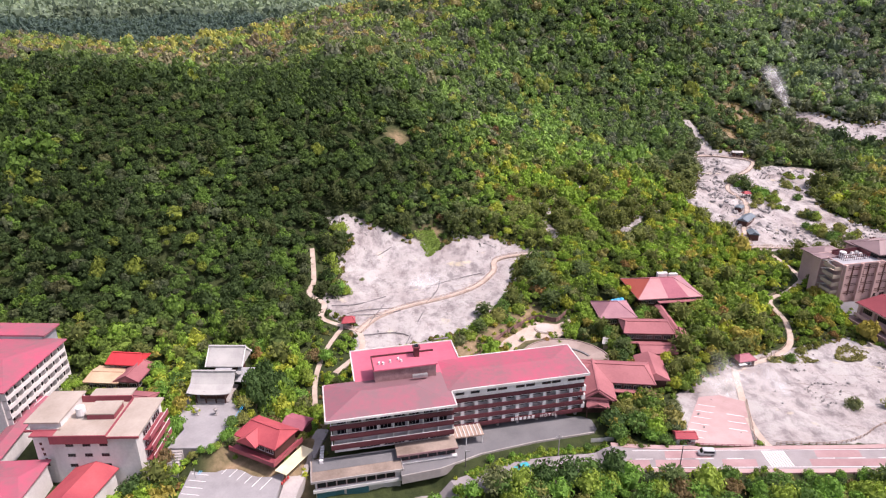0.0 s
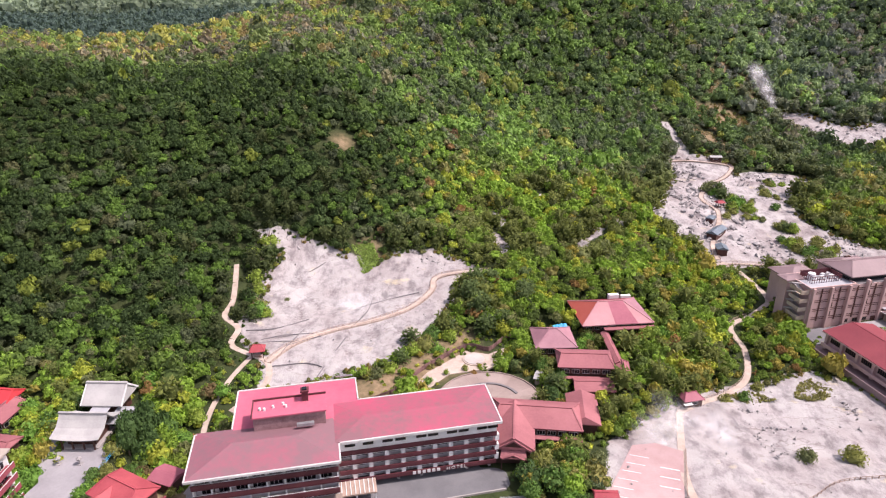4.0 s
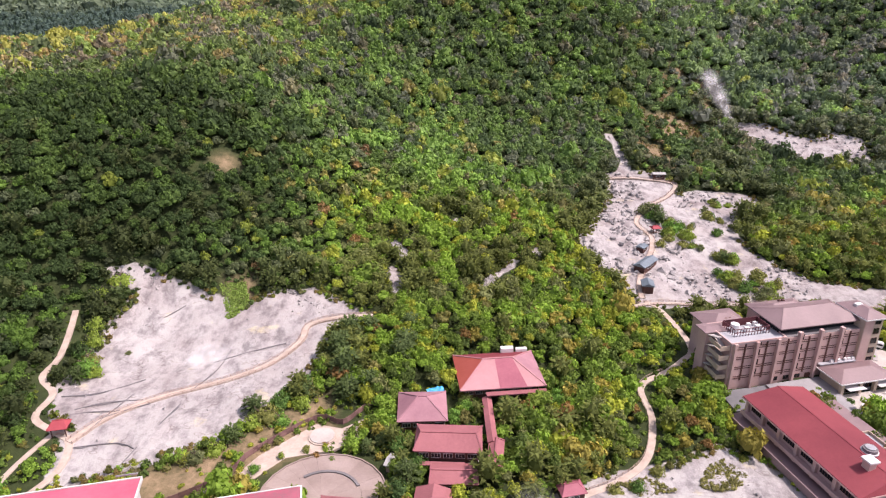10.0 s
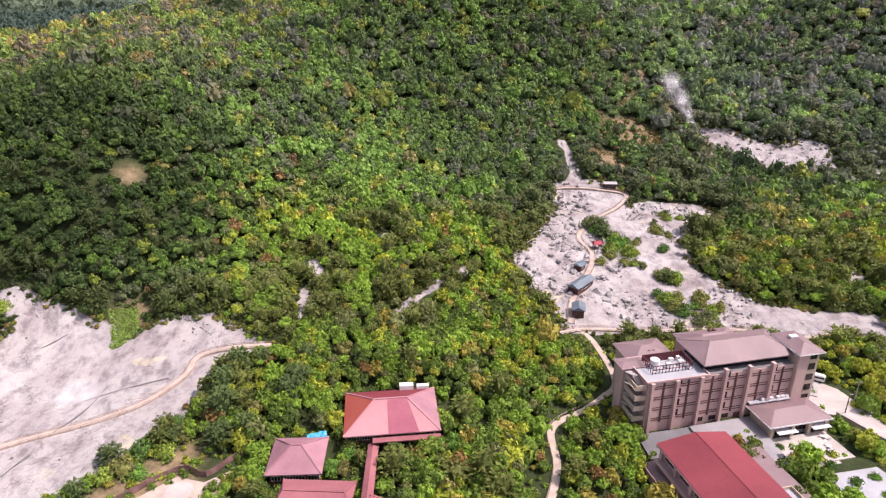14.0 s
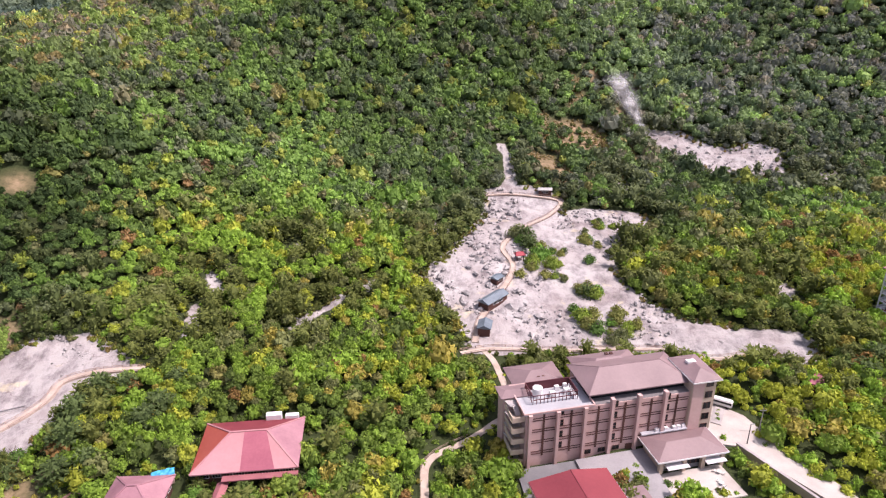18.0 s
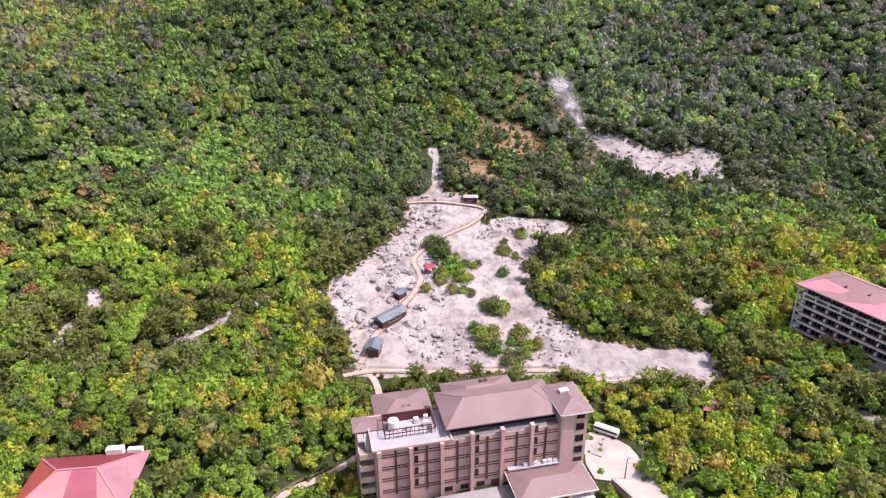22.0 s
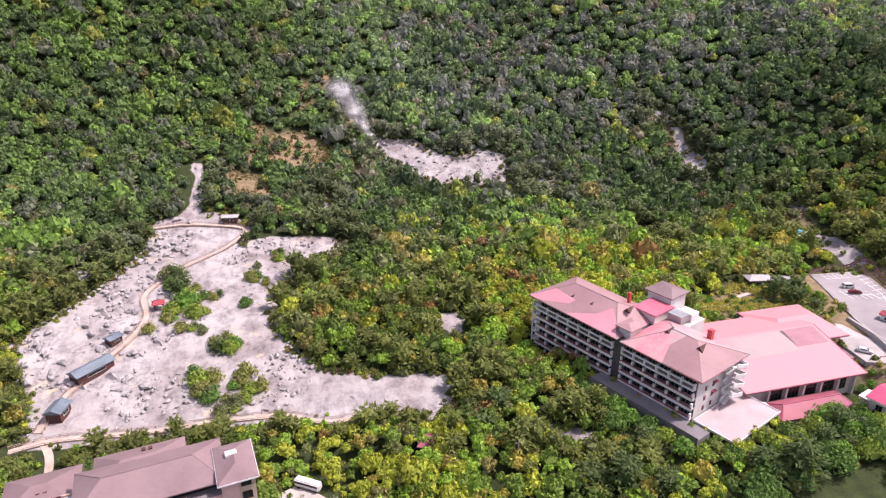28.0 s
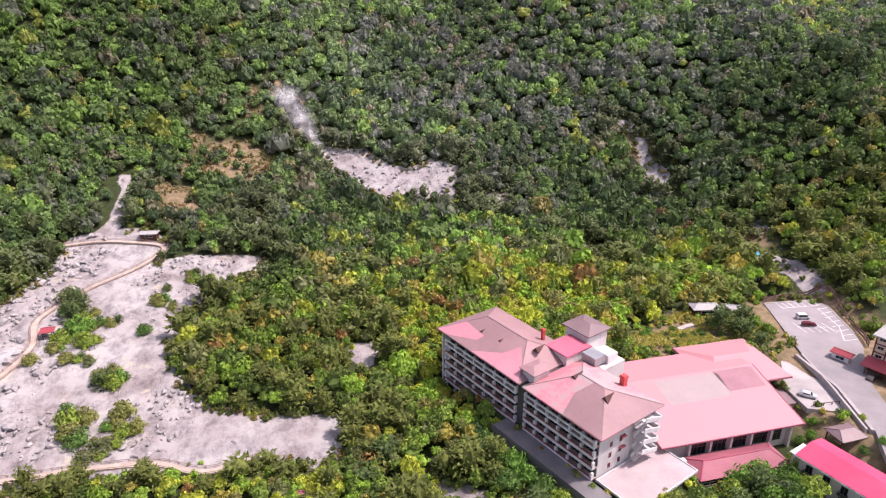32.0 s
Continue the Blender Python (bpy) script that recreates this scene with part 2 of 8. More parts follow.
M["roof_faded"] = worn("faded grey-pink metal", (0.29, 0.225, 0.225), (0.36, 0.285, 0.285), 0.05, 1.0, 0.65, 0.0, 0.05, spec=0.25)
M["roof_rust"] = worn("rusty red metal", (0.28, 0.055, 0.04), (0.38, 0.095, 0.07), 0.08, 1.2, 0.65, 0.0, 0.05, spec=0.25)
M["roof_rose"] = worn("rose metal roof", (0.25, 0.07, 0.10), (0.35, 0.115, 0.145), 0.1, 1.5, 0.6, 0.0, 0.05, spec=0.25)
M["roof_rose_bright"] = worn("bright rose metal roof", (0.50, 0.045, 0.11), (0.62, 0.08, 0.16), 0.1, 1.5, 0.6, 0.0, 0.05, spec=0.25)
M["roof_mottled"] = worn("patchy pink and mauve roof", (0.40, 0.30, 0.30), (0.56, 0.20, 0.235), 0.04, 0.5, 0.6, 0.0, 0.05, spec=0.25, stops=(0.43, 0.52))
M["roof_dull"] = worn("dull mauve roof with pink edges", (0.205, 0.112, 0.128), (0.36, 0.085, 0.128), 0.045, 0.7, 0.6, 0.0, 0.05, spec=0.25, stops=(0.50, 0.74))
M["roof_vivid"] = worn("bright pink painted roof", (0.40, 0.085, 0.135), (0.56, 0.145, 0.20), 0.06, 0.8, 0.6, 0.0, 0.05, spec=0.25)
M["wall_stained"] = worn("stained mauve render", (0.17, 0.085, 0.09), (0.33, 0.21, 0.21), 0.5, 3.0, 0.85, 0, 0.15)
M["roof_wedge"] = worn("repainted pale pink roof", (0.46, 0.19, 0.23), (0.60, 0.27, 0.31), 0.06, 0.8, 0.6, 0.0, 0.05, spec=0.25)
M["roof_mauve_rose"] = worn("dull mauve-rose roof", (0.25, 0.15, 0.155), (0.34, 0.205, 0.21), 0.07, 0.8, 0.6, 0.0, 0.05, spec=0.25)
M["road_red"] = worn("worn red road surfacing", (0.26, 0.155, 0.16), (0.37, 0.24, 0.245), 0.12, 3.0, 0.9)
M["blue_sheet"] = worn("blue sheet", (0.03, 0.25, 0.45), (0.05, 0.38, 0.6), 0.5, 3.0, 0.5)
M["roof_tile"] = worn("faded red tiles", (0.22, 0.078, 0.088), (0.34, 0.13, 0.14), 0.09, 1.5, 0.7, 0.0, 0.1, spec=0.25)
M["roof_fan"] = worn("pale faded pink metal", (0.34, 0.16, 0.17), (0.43, 0.22, 0.23), 0.07, 1.0, 0.65, 0.0, 0.05, spec=0.25)
M["roof_rose_pale"] = worn("pale rose metal", (0.25, 0.12, 0.145), (0.36, 0.19, 0.215), 0.12, 1.5, 0.65, 0.0, 0.05, spec=0.25)
M["roof_scarlet"] = worn("scarlet metal", (0.42, 0.03, 0.04), (0.55, 0.055, 0.06), 0.12, 1.5, 0.5, 0.0, 0.05)
M["roof_tan"] = worn("tan sheet roof", (0.42, 0.28, 0.18), (0.60, 0.42, 0.29), 0.12, 1.5, 0.6)
M["roof_beige"] = worn("beige roofing felt", (0.27, 0.22, 0.185), (0.40, 0.34, 0.295), 0.1, 1.5, 0.85)
M["roof_slate"] = worn("slate-blue sheet roof", (0.085, 0.11, 0.135), (0.16, 0.195, 0.225), 0.25, 2.0, 0.5)
M["wall_grey"] = worn("grey cladding", (0.22, 0.22, 0.24), (0.32, 0.32, 0.34), 0.2, 2.0, 0.7)
M["stone_tan"] = worn("tan stone paving", (0.22, 0.165, 0.145), (0.33, 0.26, 0.235), 0.12, 2.0, 0.9, each=0.12)
M["stone_grey"] = worn("grey paving", (0.21, 0.20, 0.21), (0.32, 0.305, 0.315), 0.12, 2.0, 0.9)
M["fence_brown"] = worn("brown fence boards", (0.13, 0.07, 0.065), (0.23, 0.13, 0.12), 0.3, 3.0, 0.85, each=0.3)
M["canvas"] = worn("pale canvas", (0.55, 0.5, 0.33), (0.7, 0.65, 0.45), 0.3, 3.0, 0.9)
M["asphalt_dark"] = worn("dark grey asphalt", (0.105, 0.105, 0.113), (0.18, 0.175, 0.185), 0.09, 3.0, 0.9)
M["timber_pink"] = worn("sun-bleached timber", (0.27, 0.18, 0.15), (0.44, 0.33, 0.28), 0.3, 3.0, 0.85, each=0.3)
M["paint_silver"] = worn("silver car paint", (0.5, 0.5, 0.52), (0.6, 0.6, 0.62), 0.5, 3.0, 0.3, 0.3, 0)
M["paint_darkred"] = worn("dark red car paint", (0.10, 0.01, 0.02), (0.14, 0.02, 0.03), 0.5, 3.0, 0.25, 0.0, 0)
M["paint_navy"] = worn("navy car paint", (0.02, 0.025, 0.05), (0.03, 0.035, 0.07), 0.5, 3.0, 0.25, 0.0, 0)
M["rubber"] = worn("tyre rubber", (0.02, 0.02, 0.02), (0.04, 0.04, 0.04), 1.0, 5.0, 0.9)

# ------------------------------------------------------------ lie of the land
# heights of the valley floor and the hills on a coarse survey grid, in metres
XS = np.array([-220, -120, -40, 40, 110, 180, 250, 330, 410, 500.0])
YS = np.array([60, 140, 200, 260, 330, 400, 480, 570, 700.0])
HEIGHTS = np.array([
    [6, 2, 2, 4, 5, 5, 5, 5, 5, 5],
    [8, 5, 1, 4, 6, 5, 5, 8, 9, 10],
    [14, 9, 8, 6, 3, 4, 5, 13, 14, 14],
    [46, 41, 12, 11, 8, 5, 7, 17, 17, 22],
    [80, 71, 56, 24, 17, 13, 11, 15, 19, 42],
    [83, 77, 84, 44, 27, 24, 20, 20, 22, 78],
    [83, 91, 91, 81, 64, 51, 35, 47, 70, 102],
    [68, 98, 113, 118, 122, 108, 87, 89, 119, 127],
    [41, 74, 114, 148, 160, 154, 142, 141, 149, 158.0]])


def grid_slopes(f, g):
    d, h = np.zeros_like(f), np.diff(g)
    dl = np.diff(f, axis=0) / h[:, None]
    d[1:-1] = (dl[:-1] * h[1:, None] + dl[1:] * h[:-1, None]) / (h[1:] + h[:-1])[:, None]
    d[0], d[-1] = dl[0], dl[-1]
    return d


def hermite(a, b, da, db, h, t):
    return a * (2 * t**3 - 3 * t**2 + 1) + da * h * (t**3 - 2 * t**2 + t) + b * (3 * t**2 - 2 * t**3) + db * h * (t**3 - t**2)


SLOPE_X, SLOPE_Y = grid_slopes(HEIGHTS.T.copy(), XS).T, grid_slopes(HEIGHTS, YS)
SLOPE_XY = grid_slopes(SLOPE_Y.T.copy(), XS).T


def hills(x, y):
    x, y = np.clip(x, XS[0], XS[-1]), np.clip(y, YS[0], YS[-1])
    i = np.clip(np.searchsorted(XS, x, side="right") - 1, 0, len(XS) - 2)
    j = np.clip(np.searchsorted(YS, y, side="right") - 1, 0, len(YS) - 2)
    hx, hy = XS[i + 1] - XS[i], YS[j + 1] - YS[j]
    u, v = (x - XS[i]) / hx, (y - YS[j]) / hy
    rows = [hermite(f[k, i], f[k, i + 1], g[k, i], g[k, i + 1], hx, u)
            for f, g in ((HEIGHTS, SLOPE_X), (SLOPE_Y, SLOPE_XY)) for k in (j, j + 1)]
    return hermite(rows[0], rows[1], rows[2], rows[3], hy, v)


def value_noise(x, y, size, seed=0):
    """Smooth lattice noise between -1 and 1."""
    x, y = np.asarray(x, float) / size, np.asarray(y, float) / size
    i, j = np.floor(x), np.floor(y)
    u, v = x - i, y - j
    u, v = u * u * (3 - 2 * u), v * v * (3 - 2 * v)

    def corner(a, b):
        s = np.sin(a * 127.1 + b * 311.7 + seed * 74.7) * 43758.5453
        return (s - np.floor(s)) * 2 - 1
    return (corner(i, j) * (1 - u) + corner(i + 1, j) * u) * (1 - v) + (corner(i, j + 1) * (1 - u) + corner(i + 1, j + 1) * u) * v


def smooth(e0, e1, x):
    t = np.clip((x - e0) / (e1 - e0), 0, 1)
    return t * t * (3 - 2 * t)


def inside(poly, x, y):
    """Signed distance to a plan outline: negative within it."""
    x, y = np.asarray(x, float), np.asarray(y, float)
    p = np.array(poly, float)
    best, odd = np.full(x.shape, 1e9), np.zeros(x.shape, bool)
    for (ax, ay), (bx, by) in zip(p, np.roll(p, -1, 0)):
        dx, dy = bx - ax, by - ay
        t = np.clip(((x - ax) * dx + (y - ay) * dy) / (dx * dx + dy * dy), 0, 1)
        best = np.minimum(best, np.hypot(x - ax - t * dx, y - ay - t * dy))
        cross = ((ay > y) != (by > y)) & (x < (bx - ax) * (y - ay) / (by - ay + 1e-12) + ax)
        odd ^= cross
    return np.where(odd, -best, best)


def off_line(line, x, y):
    """Distance to a way given by its bends."""
    best = np.full(np.shape(x), 1e9)
    for (ax, ay), (bx, by) in zip(line[:-1], line[1:]):
        dx, dy = bx - ax, by - ay
        t = np.clip(((x - ax) * dx + (y - ay) * dy) / (dx * dx + dy * dy), 0, 1)
        best = np.minimum(best, np.hypot(x - ax - t * dx, y - ay - t * dy))
    return best


# levelled pads: middle, turn, half length, half depth, height, soft edge
PADS = [
    (1, 143, 12, 42, 16, 3.6, 8), (-55, 131, 0, 16, 8, 5.0, 5), (-50, 143, -25, 9, 7, 6.0, 5), (-68, 155, -5, 9, 17, 8.0, 5),
    (90, 137, 0, 45, 4.5, 6.0, 5), (77, 154, 15, 9, 12, 5.2, 5), (-100, 134, 0, 28, 16, 4.0, 8), (-103, 174, -5, 11, 9, 8.0, 6),
    (180, 240, 12, 27, 11, 6.0, 6), (176, 207, 120, 28, 10, 5.0, 6), (205, 222, 30, 16, 14, 5.0, 6),
    (313, 270.5, -64.5, 22, 12, 16.7, 6), (352, 264, 3, 24, 20, 12.0, 8), (372, 236, -69, 22, 8, 11.0, 8), (403, 283, -72, 38, 15, 16.9, 8), (385, 271, -75, 11, 5, 15.6, 4),
    (83, 233, 0, 15, 13, 7.5, 6), (52, 173, 0, 14, 10, 4.0, 6), (68, 202, 0, 12, 18, 6.0, 6), (40, 187, 5, 17, 13, 6.2, 5),
    (413, 302, -76, 15, 12, 17.2, 5), (324.5, 246, -64.5, 6, 11, 15.4, 3), (30, 205, 40, 17, 6, 7.2, 4), (-22, 126.5, 12, 22, 6.5, -1.0, 3),
]


def rect_off(x, y, cx, cy, turn, hu, hv):
    """Distance outside of a turned rectangle."""
    c, s = math.cos(radians(turn)), math.sin(radians(turn))
    u, v = np.abs((x - cx) * c + (y - cy) * s) - hu, np.abs((y - cy) * c - (x - cx) * s) - hv
    return np.hypot(np.maximum(u, 0), np.maximum(v, 0)) + np.minimum(np.maximum(u, v), 0)


def land(x, y):
    """Height of the ground."""
    x, y = np.asarray(x, float), np.asarray(y, float)
    z = hills(x, y)
    far = smooth(690, 1100, y) * smooth(120, -60, x) + smooth(-210, -420, x)
    away = np.hypot(x, y)
    z = z * (1 - np.clip(far, 0, 1)) + np.clip(far, 0, 1) * (38 + 34 * smooth(850, 1500, away) + 95 * smooth(1500, 3300, away) + 8 * value_noise(x, y, 300, 5) + 38 * np.exp(-((x + 470) / 190) ** 2 - ((y - 745) / 85) ** 2))
    z = z + smooth(700, 1500, y) * smooth(40, 200, x) * 60
    for cx, cy, turn, hu, hv, h, soft in PADS:
        w = 1 - smooth(0, soft, rect_off(x, y, cx, cy, turn, hu, hv))
        z = z * (1 - w) + h * w
    return z


# bare volcanic ground, as outlines in plan
BARE = [
    [(-57, 279), (-45, 284), (-25, 280), (-13, 276), (-3, 271), (1, 279), (14, 281), (23, 283), (35, 274), (43, 267), (38, 261), (32, 257), (30, 243), (29, 231), (14, 210), (3, 200), (-14, 191), (-25, 188), (-31, 190), (-35, 207), (-43, 214), (-49, 229), (-46, 243), (-47, 261), (-44, 273)],
    [(155, 403), (168, 409), (182, 409), (196, 400), (192, 386), (203, 390), (230, 388), (236, 380), (219, 368), (207, 346), (207, 324), (214, 314), (223, 304), (240, 296), (258, 292), (261, 279), (252, 272), (225, 279), (190, 280), (144, 280), (141, 294), (126, 325), (135, 342), (146, 364), (155, 385)],
    [(98, 189), (110, 196), (126, 200), (146, 208), (158, 194), (164, 178), (180, 160), (160, 144), (121, 143), (87, 143), (65, 145), (72, 169), (88, 182)],
    [(252, 492), (264, 486), (280, 482), (291, 464), (300, 457), (313, 460), (324, 450), (323, 440), (318, 430), (326, 422), (308, 428), (294, 434), (281, 430), (277, 446), (266, 458), (258, 474)],
    [(165, 447), (171, 447), (173, 438), (173, 424), (175, 414), (170, 403), (163, 403), (168, 414), (168, 428), (169, 436)],
    [(46, 322), (51, 320), (57, 310), (54, 306), (49, 312)],
    [(96, 309), (101, 311), (98, 303), (94, 300), (90, 292), (89, 285), (83, 290), (84, 295), (91, 301)],
    [(105, 318), (111, 323), (113, 315), (107, 312)], [(46, 301), (50, 301), (53, 294), (55, 283), (51, 281), (48, 292)],
    [(415, 445), (419, 440), (418, 428), (424, 419), (419, 413), (412, 420), (413, 432)], [(408, 457), (419, 450), (413, 447), (406, 451)],
    [(423, 363), (425, 349), (429, 335), (434, 322), (427, 314), (422, 319), (422, 325), (418, 341), (419, 355)],
    [(332, 427), (345, 427), (342, 416), (331, 416)], [(228, 426), (234, 425), (231, 407), (226, 408)],
    [(261, 327), (272, 325), (268, 312), (262, 315)], [(279, 262), (290, 252), (287, 247), (276, 256)],
    [(131, 374), (139, 369), (140, 361), (131, 362)], [(74, 346), (80, 346), (79, 340), (73, 341)],
    [(362, 385), (369, 382), (363, 362), (357, 364)], [(435, 370), (438, 365), (433, 356), (430, 359)],
]


def scar(x, y, w, h):
    """Outline of a small bare streak on the slope."""
    return [(x - w, y - h), (x + 0.6 * w, y - 0.8 * h), (x + w, y + 0.5 * h), (x - 0.3 * w, y + h), (x - 1.1 * w, y + 0.2 * h)]


DRY = [[(137, 197), (144, 201), (148, 194), (141, 189), (134, 190)], [(113, 192), (122, 195), (128, 190), (119, 187)], [(344, 303), (352, 289), (390, 293), (396, 310), (372, 317)],
       [(188, 452), (203, 480), (219, 487), (241, 476), (241, 460), (220, 446), (202, 446)], [(-12, 283), (-4, 286), (0, 276), (-8, 273)],
       [(148, 196), (160, 206), (166, 195), (158, 186)], [(180, 444), (197, 440), (206, 427), (202, 416), (188, 416)],
       [(240, 440), (250, 452), (246, 470), (238, 462)]]
DRY += [[(376, 240), (398, 240), (430, 290), (430, 318), (398, 318), (376, 262)], [(-62, 118), (-36, 118), (-34, 160), (-60, 152)], [(-26, 180), (8, 184), (24, 194), (40, 204), (34, 226), (12, 204), (-4, 194), (-24, 188)]]
DRY += [scar(*row) for row in ((-24, 333, 4.2, 4.6), (222, 516, 3.5, 9), (219, 503, 3, 6), (195, 479, 4, 7), (260, 558, 4, 12), (277, 572, 5, 8), (267, 528, 5, 7), (248, 517, 5, 9), (112, 405, 4, 8), (235, 530, 4, 8), (246, 500, 5, 8),
                               (414, 432, 6, 15), (371, 372, 7, 11), (428, 357, 6, 8))]


def bareness(x, y):
    d = np.full(np.shape(x), 1e9)
    for poly in BARE:
        d = np.minimum(d, inside(poly, x, y))
    return d


ROAD = [(200, 152), (150, 141), (119, 137), (60, 137), (45, 138.6), (24, 136.5), (8, 131), (-10, 122), (-30, 108)]
PATHS = {
    "slope_walk": [(-31, 203), (-25, 215), (-14, 225), (3, 234), (14, 242), (21, 253), (22, 261), (30, 265), (44, 267)],
    "west_walk": [(-58, 261), (-54, 241), (-54, 231), (-47, 224), (-46, 213), (-37, 207), (-31, 203), (-29, 192), (-36, 180)],
    "stone_walk": [(-37, 207), (-41, 192), (-42, 178), (-40, 165)],
    "knoll_walk": [(96, 183), (104, 188), (114, 193), (124, 202), (130, 218), (131, 233), (143, 242), (154, 254), (152, 275), (147, 284)],
    "upper_walk": [(152, 398), (166, 400), (179, 399), (193, 395), (186, 382), (172, 369), (164, 358), (161, 349), (164, 337), (161, 325), (154, 311), (148, 297), (146, 286)],
    "lower_walk": [(141, 280), (152, 283), (173, 283), (190, 284), (201, 284), (211, 283), (223, 278), (236, 280)],
    "field_walk": [(96, 183), (88, 155), (88, 142)],
}


# ------------------------------------------------------------ builders
def link_mesh(name, bm, material, parent=None, label=""):
    me = bpy.data.meshes.new(name)
    bm.normal_update()
    bm.to_mesh(me)
    bm.free()
    me.materials.append(material)
    ob = new(name, me)
    if parent is not None:
        ob.parent = parent
    if label:
        ob["label"] = label
    return ob


def part(name, bm, material, parent, label=""):
    """One mesh object under a thing or under a part."""
    return link_mesh(name, bm, material, parent, label)


def again(ob, x=0.0, y=0.0, z=0.0, turn=0.0, parent=None):
    """Another piece on the same mesh, with its own sub-parts."""
    made = {}
    for o in (ob, *ob.children_recursive):
        c = o.copy()
        scene.collection.objects.link(c)
        c.parent = made.get(o.parent, o.parent)
        made[o] = c
    top = made[ob]
    if parent is not None:
        top.parent = parent
    top.matrix_basis = Matrix.Translation((x, y, z)) @ Matrix.Rotation(radians(turn), 4, "Z")
    return top


def box(bm, x0, x1, y0, y1, z0, z1):
    v = [bm.verts.new(p) for p in ((x0, y0, z0), (x1, y0, z0), (x1, y1, z0), (x0, y1, z0), (x0, y0, z1), (x1, y0, z1), (x1, y1, z1), (x0, y1, z1))]
    for f in ((0, 3, 2, 1), (4, 5, 6, 7), (0, 1, 5, 4), (1, 2, 6, 5), (2, 3, 7, 6), (3, 0, 4, 7)):
        bm.faces.new([v[k] for k in f])
    return bm


def boxes(*rows):
    bm = bmesh.new()
    for r in rows:
        box(bm, *r)
    return bm


def thing(name, x, y, z, turn, label, category, group="", kind=""):
    ob = new(name)
    ob.matrix_world = pose(x, y, z, 0, 0, turn)
    ob.empty_display_size = 0.5
    return tagged(ob, label, category, group, kind)


def raw_mesh(name, verts, faces, material, attributes=(), smooth_faces=False):
    """A mesh straight from arrays; faces all have the same number of corners."""
    me = bpy.data.meshes.new(name)
    n = faces.shape[1]
    me.vertices.add(len(verts))
    me.vertices.foreach_set("co", np.ascontiguousarray(verts, np.float32).ravel())
    me.loops.add(faces.size)
    me.loops.foreach_set("vertex_index", np.ascontiguousarray(faces, np.int32).ravel())
    me.polygons.add(len(faces))
    me.polygons.foreach_set("loop_start", np.arange(0, faces.size, n, dtype=np.int32))
    me.polygons.foreach_set("use_smooth", np.full(len(faces), smooth_faces))
    for key, data in attributes:
        if data.ndim == 1:
            me.attributes.new(key, "FLOAT", "POINT").data.foreach_set("value", np.ascontiguousarray(data, np.float32))
        else:
            rgba = np.ones((len(data), 4), np.float32)
            rgba[:, :3] = data
            me.attributes.new(key, "FLOAT_COLOR", "POINT").data.foreach_set("color", rgba.ravel())
    me.update(calc_edges=True)
    me.materials.append(material)
    return me


# ------------------------------------------------------------ ground sheet
def ground_sheet():
    def axis(a, b, step, out):
        near = np.arange(a, b + 0.1, step)
        grow = np.cumsum(step * 1.35 ** np.arange(1, out))
        return np.concatenate([a - grow[::-1], near, b + grow])
    xs, ys = axis(-300, 560, 2.7, 22), axis(90, 600, 2.7, 22)
    gx, gy = np.meshgrid(xs, ys)
    z = land(gx, gy)
    d = bareness(gx, gy)
    flat = np.full(gx.shape, 1e9)
    for cx, cy, turn, hu, hv, h, soft in PADS:
        flat = np.minimum(flat, rect_off(gx, gy, cx, cy, turn, hu + 2, hv + 2))
    rough = smooth(0, 6, flat) * smooth(4, 8, off_line(ROAD, gx, gy))
    for line in PATHS.values():
        rough = rough * smooth(0.8, 4.5, off_line(line, gx, gy))
    z = z + rough * (0.5 * value_noise(gx, gy, 9, 1) + 0.35 * value_noise(gx, gy, 4, 2))
    z = z + rough * smooth(2, -4, d) * (0.9 * np.abs(value_noise(gx, gy * 1.6, 11, 3)) + 0.35 * value_noise(gx, gy, 2.6, 4) - 0.3)
    bare = smooth(2.0, -2.0, d)
    dry = np.zeros(gx.shape)
    for poly in DRY:
        dry = np.maximum(dry, smooth(4, -4, inside(poly, gx, gy)))
    ny, nx = gx.shape
    idx = np.arange(nx * ny).reshape(ny, nx)
    faces = np.stack([idx[:-1, :-1], idx[:-1, 1:], idx[1:, 1:], idx[1:, :-1]], -1).reshape(-1, 4)
    me = raw_mesh("ground", np.stack([gx, gy, z], -1).reshape(-1, 3), faces, M["ground"], [("bare", bare.ravel()), ("dry", dry.ravel())], True)
    return tagged(new("ground", me), "wooded hill ground with bare white volcanic clay", "ground", kind="structure")


ground_sheet()


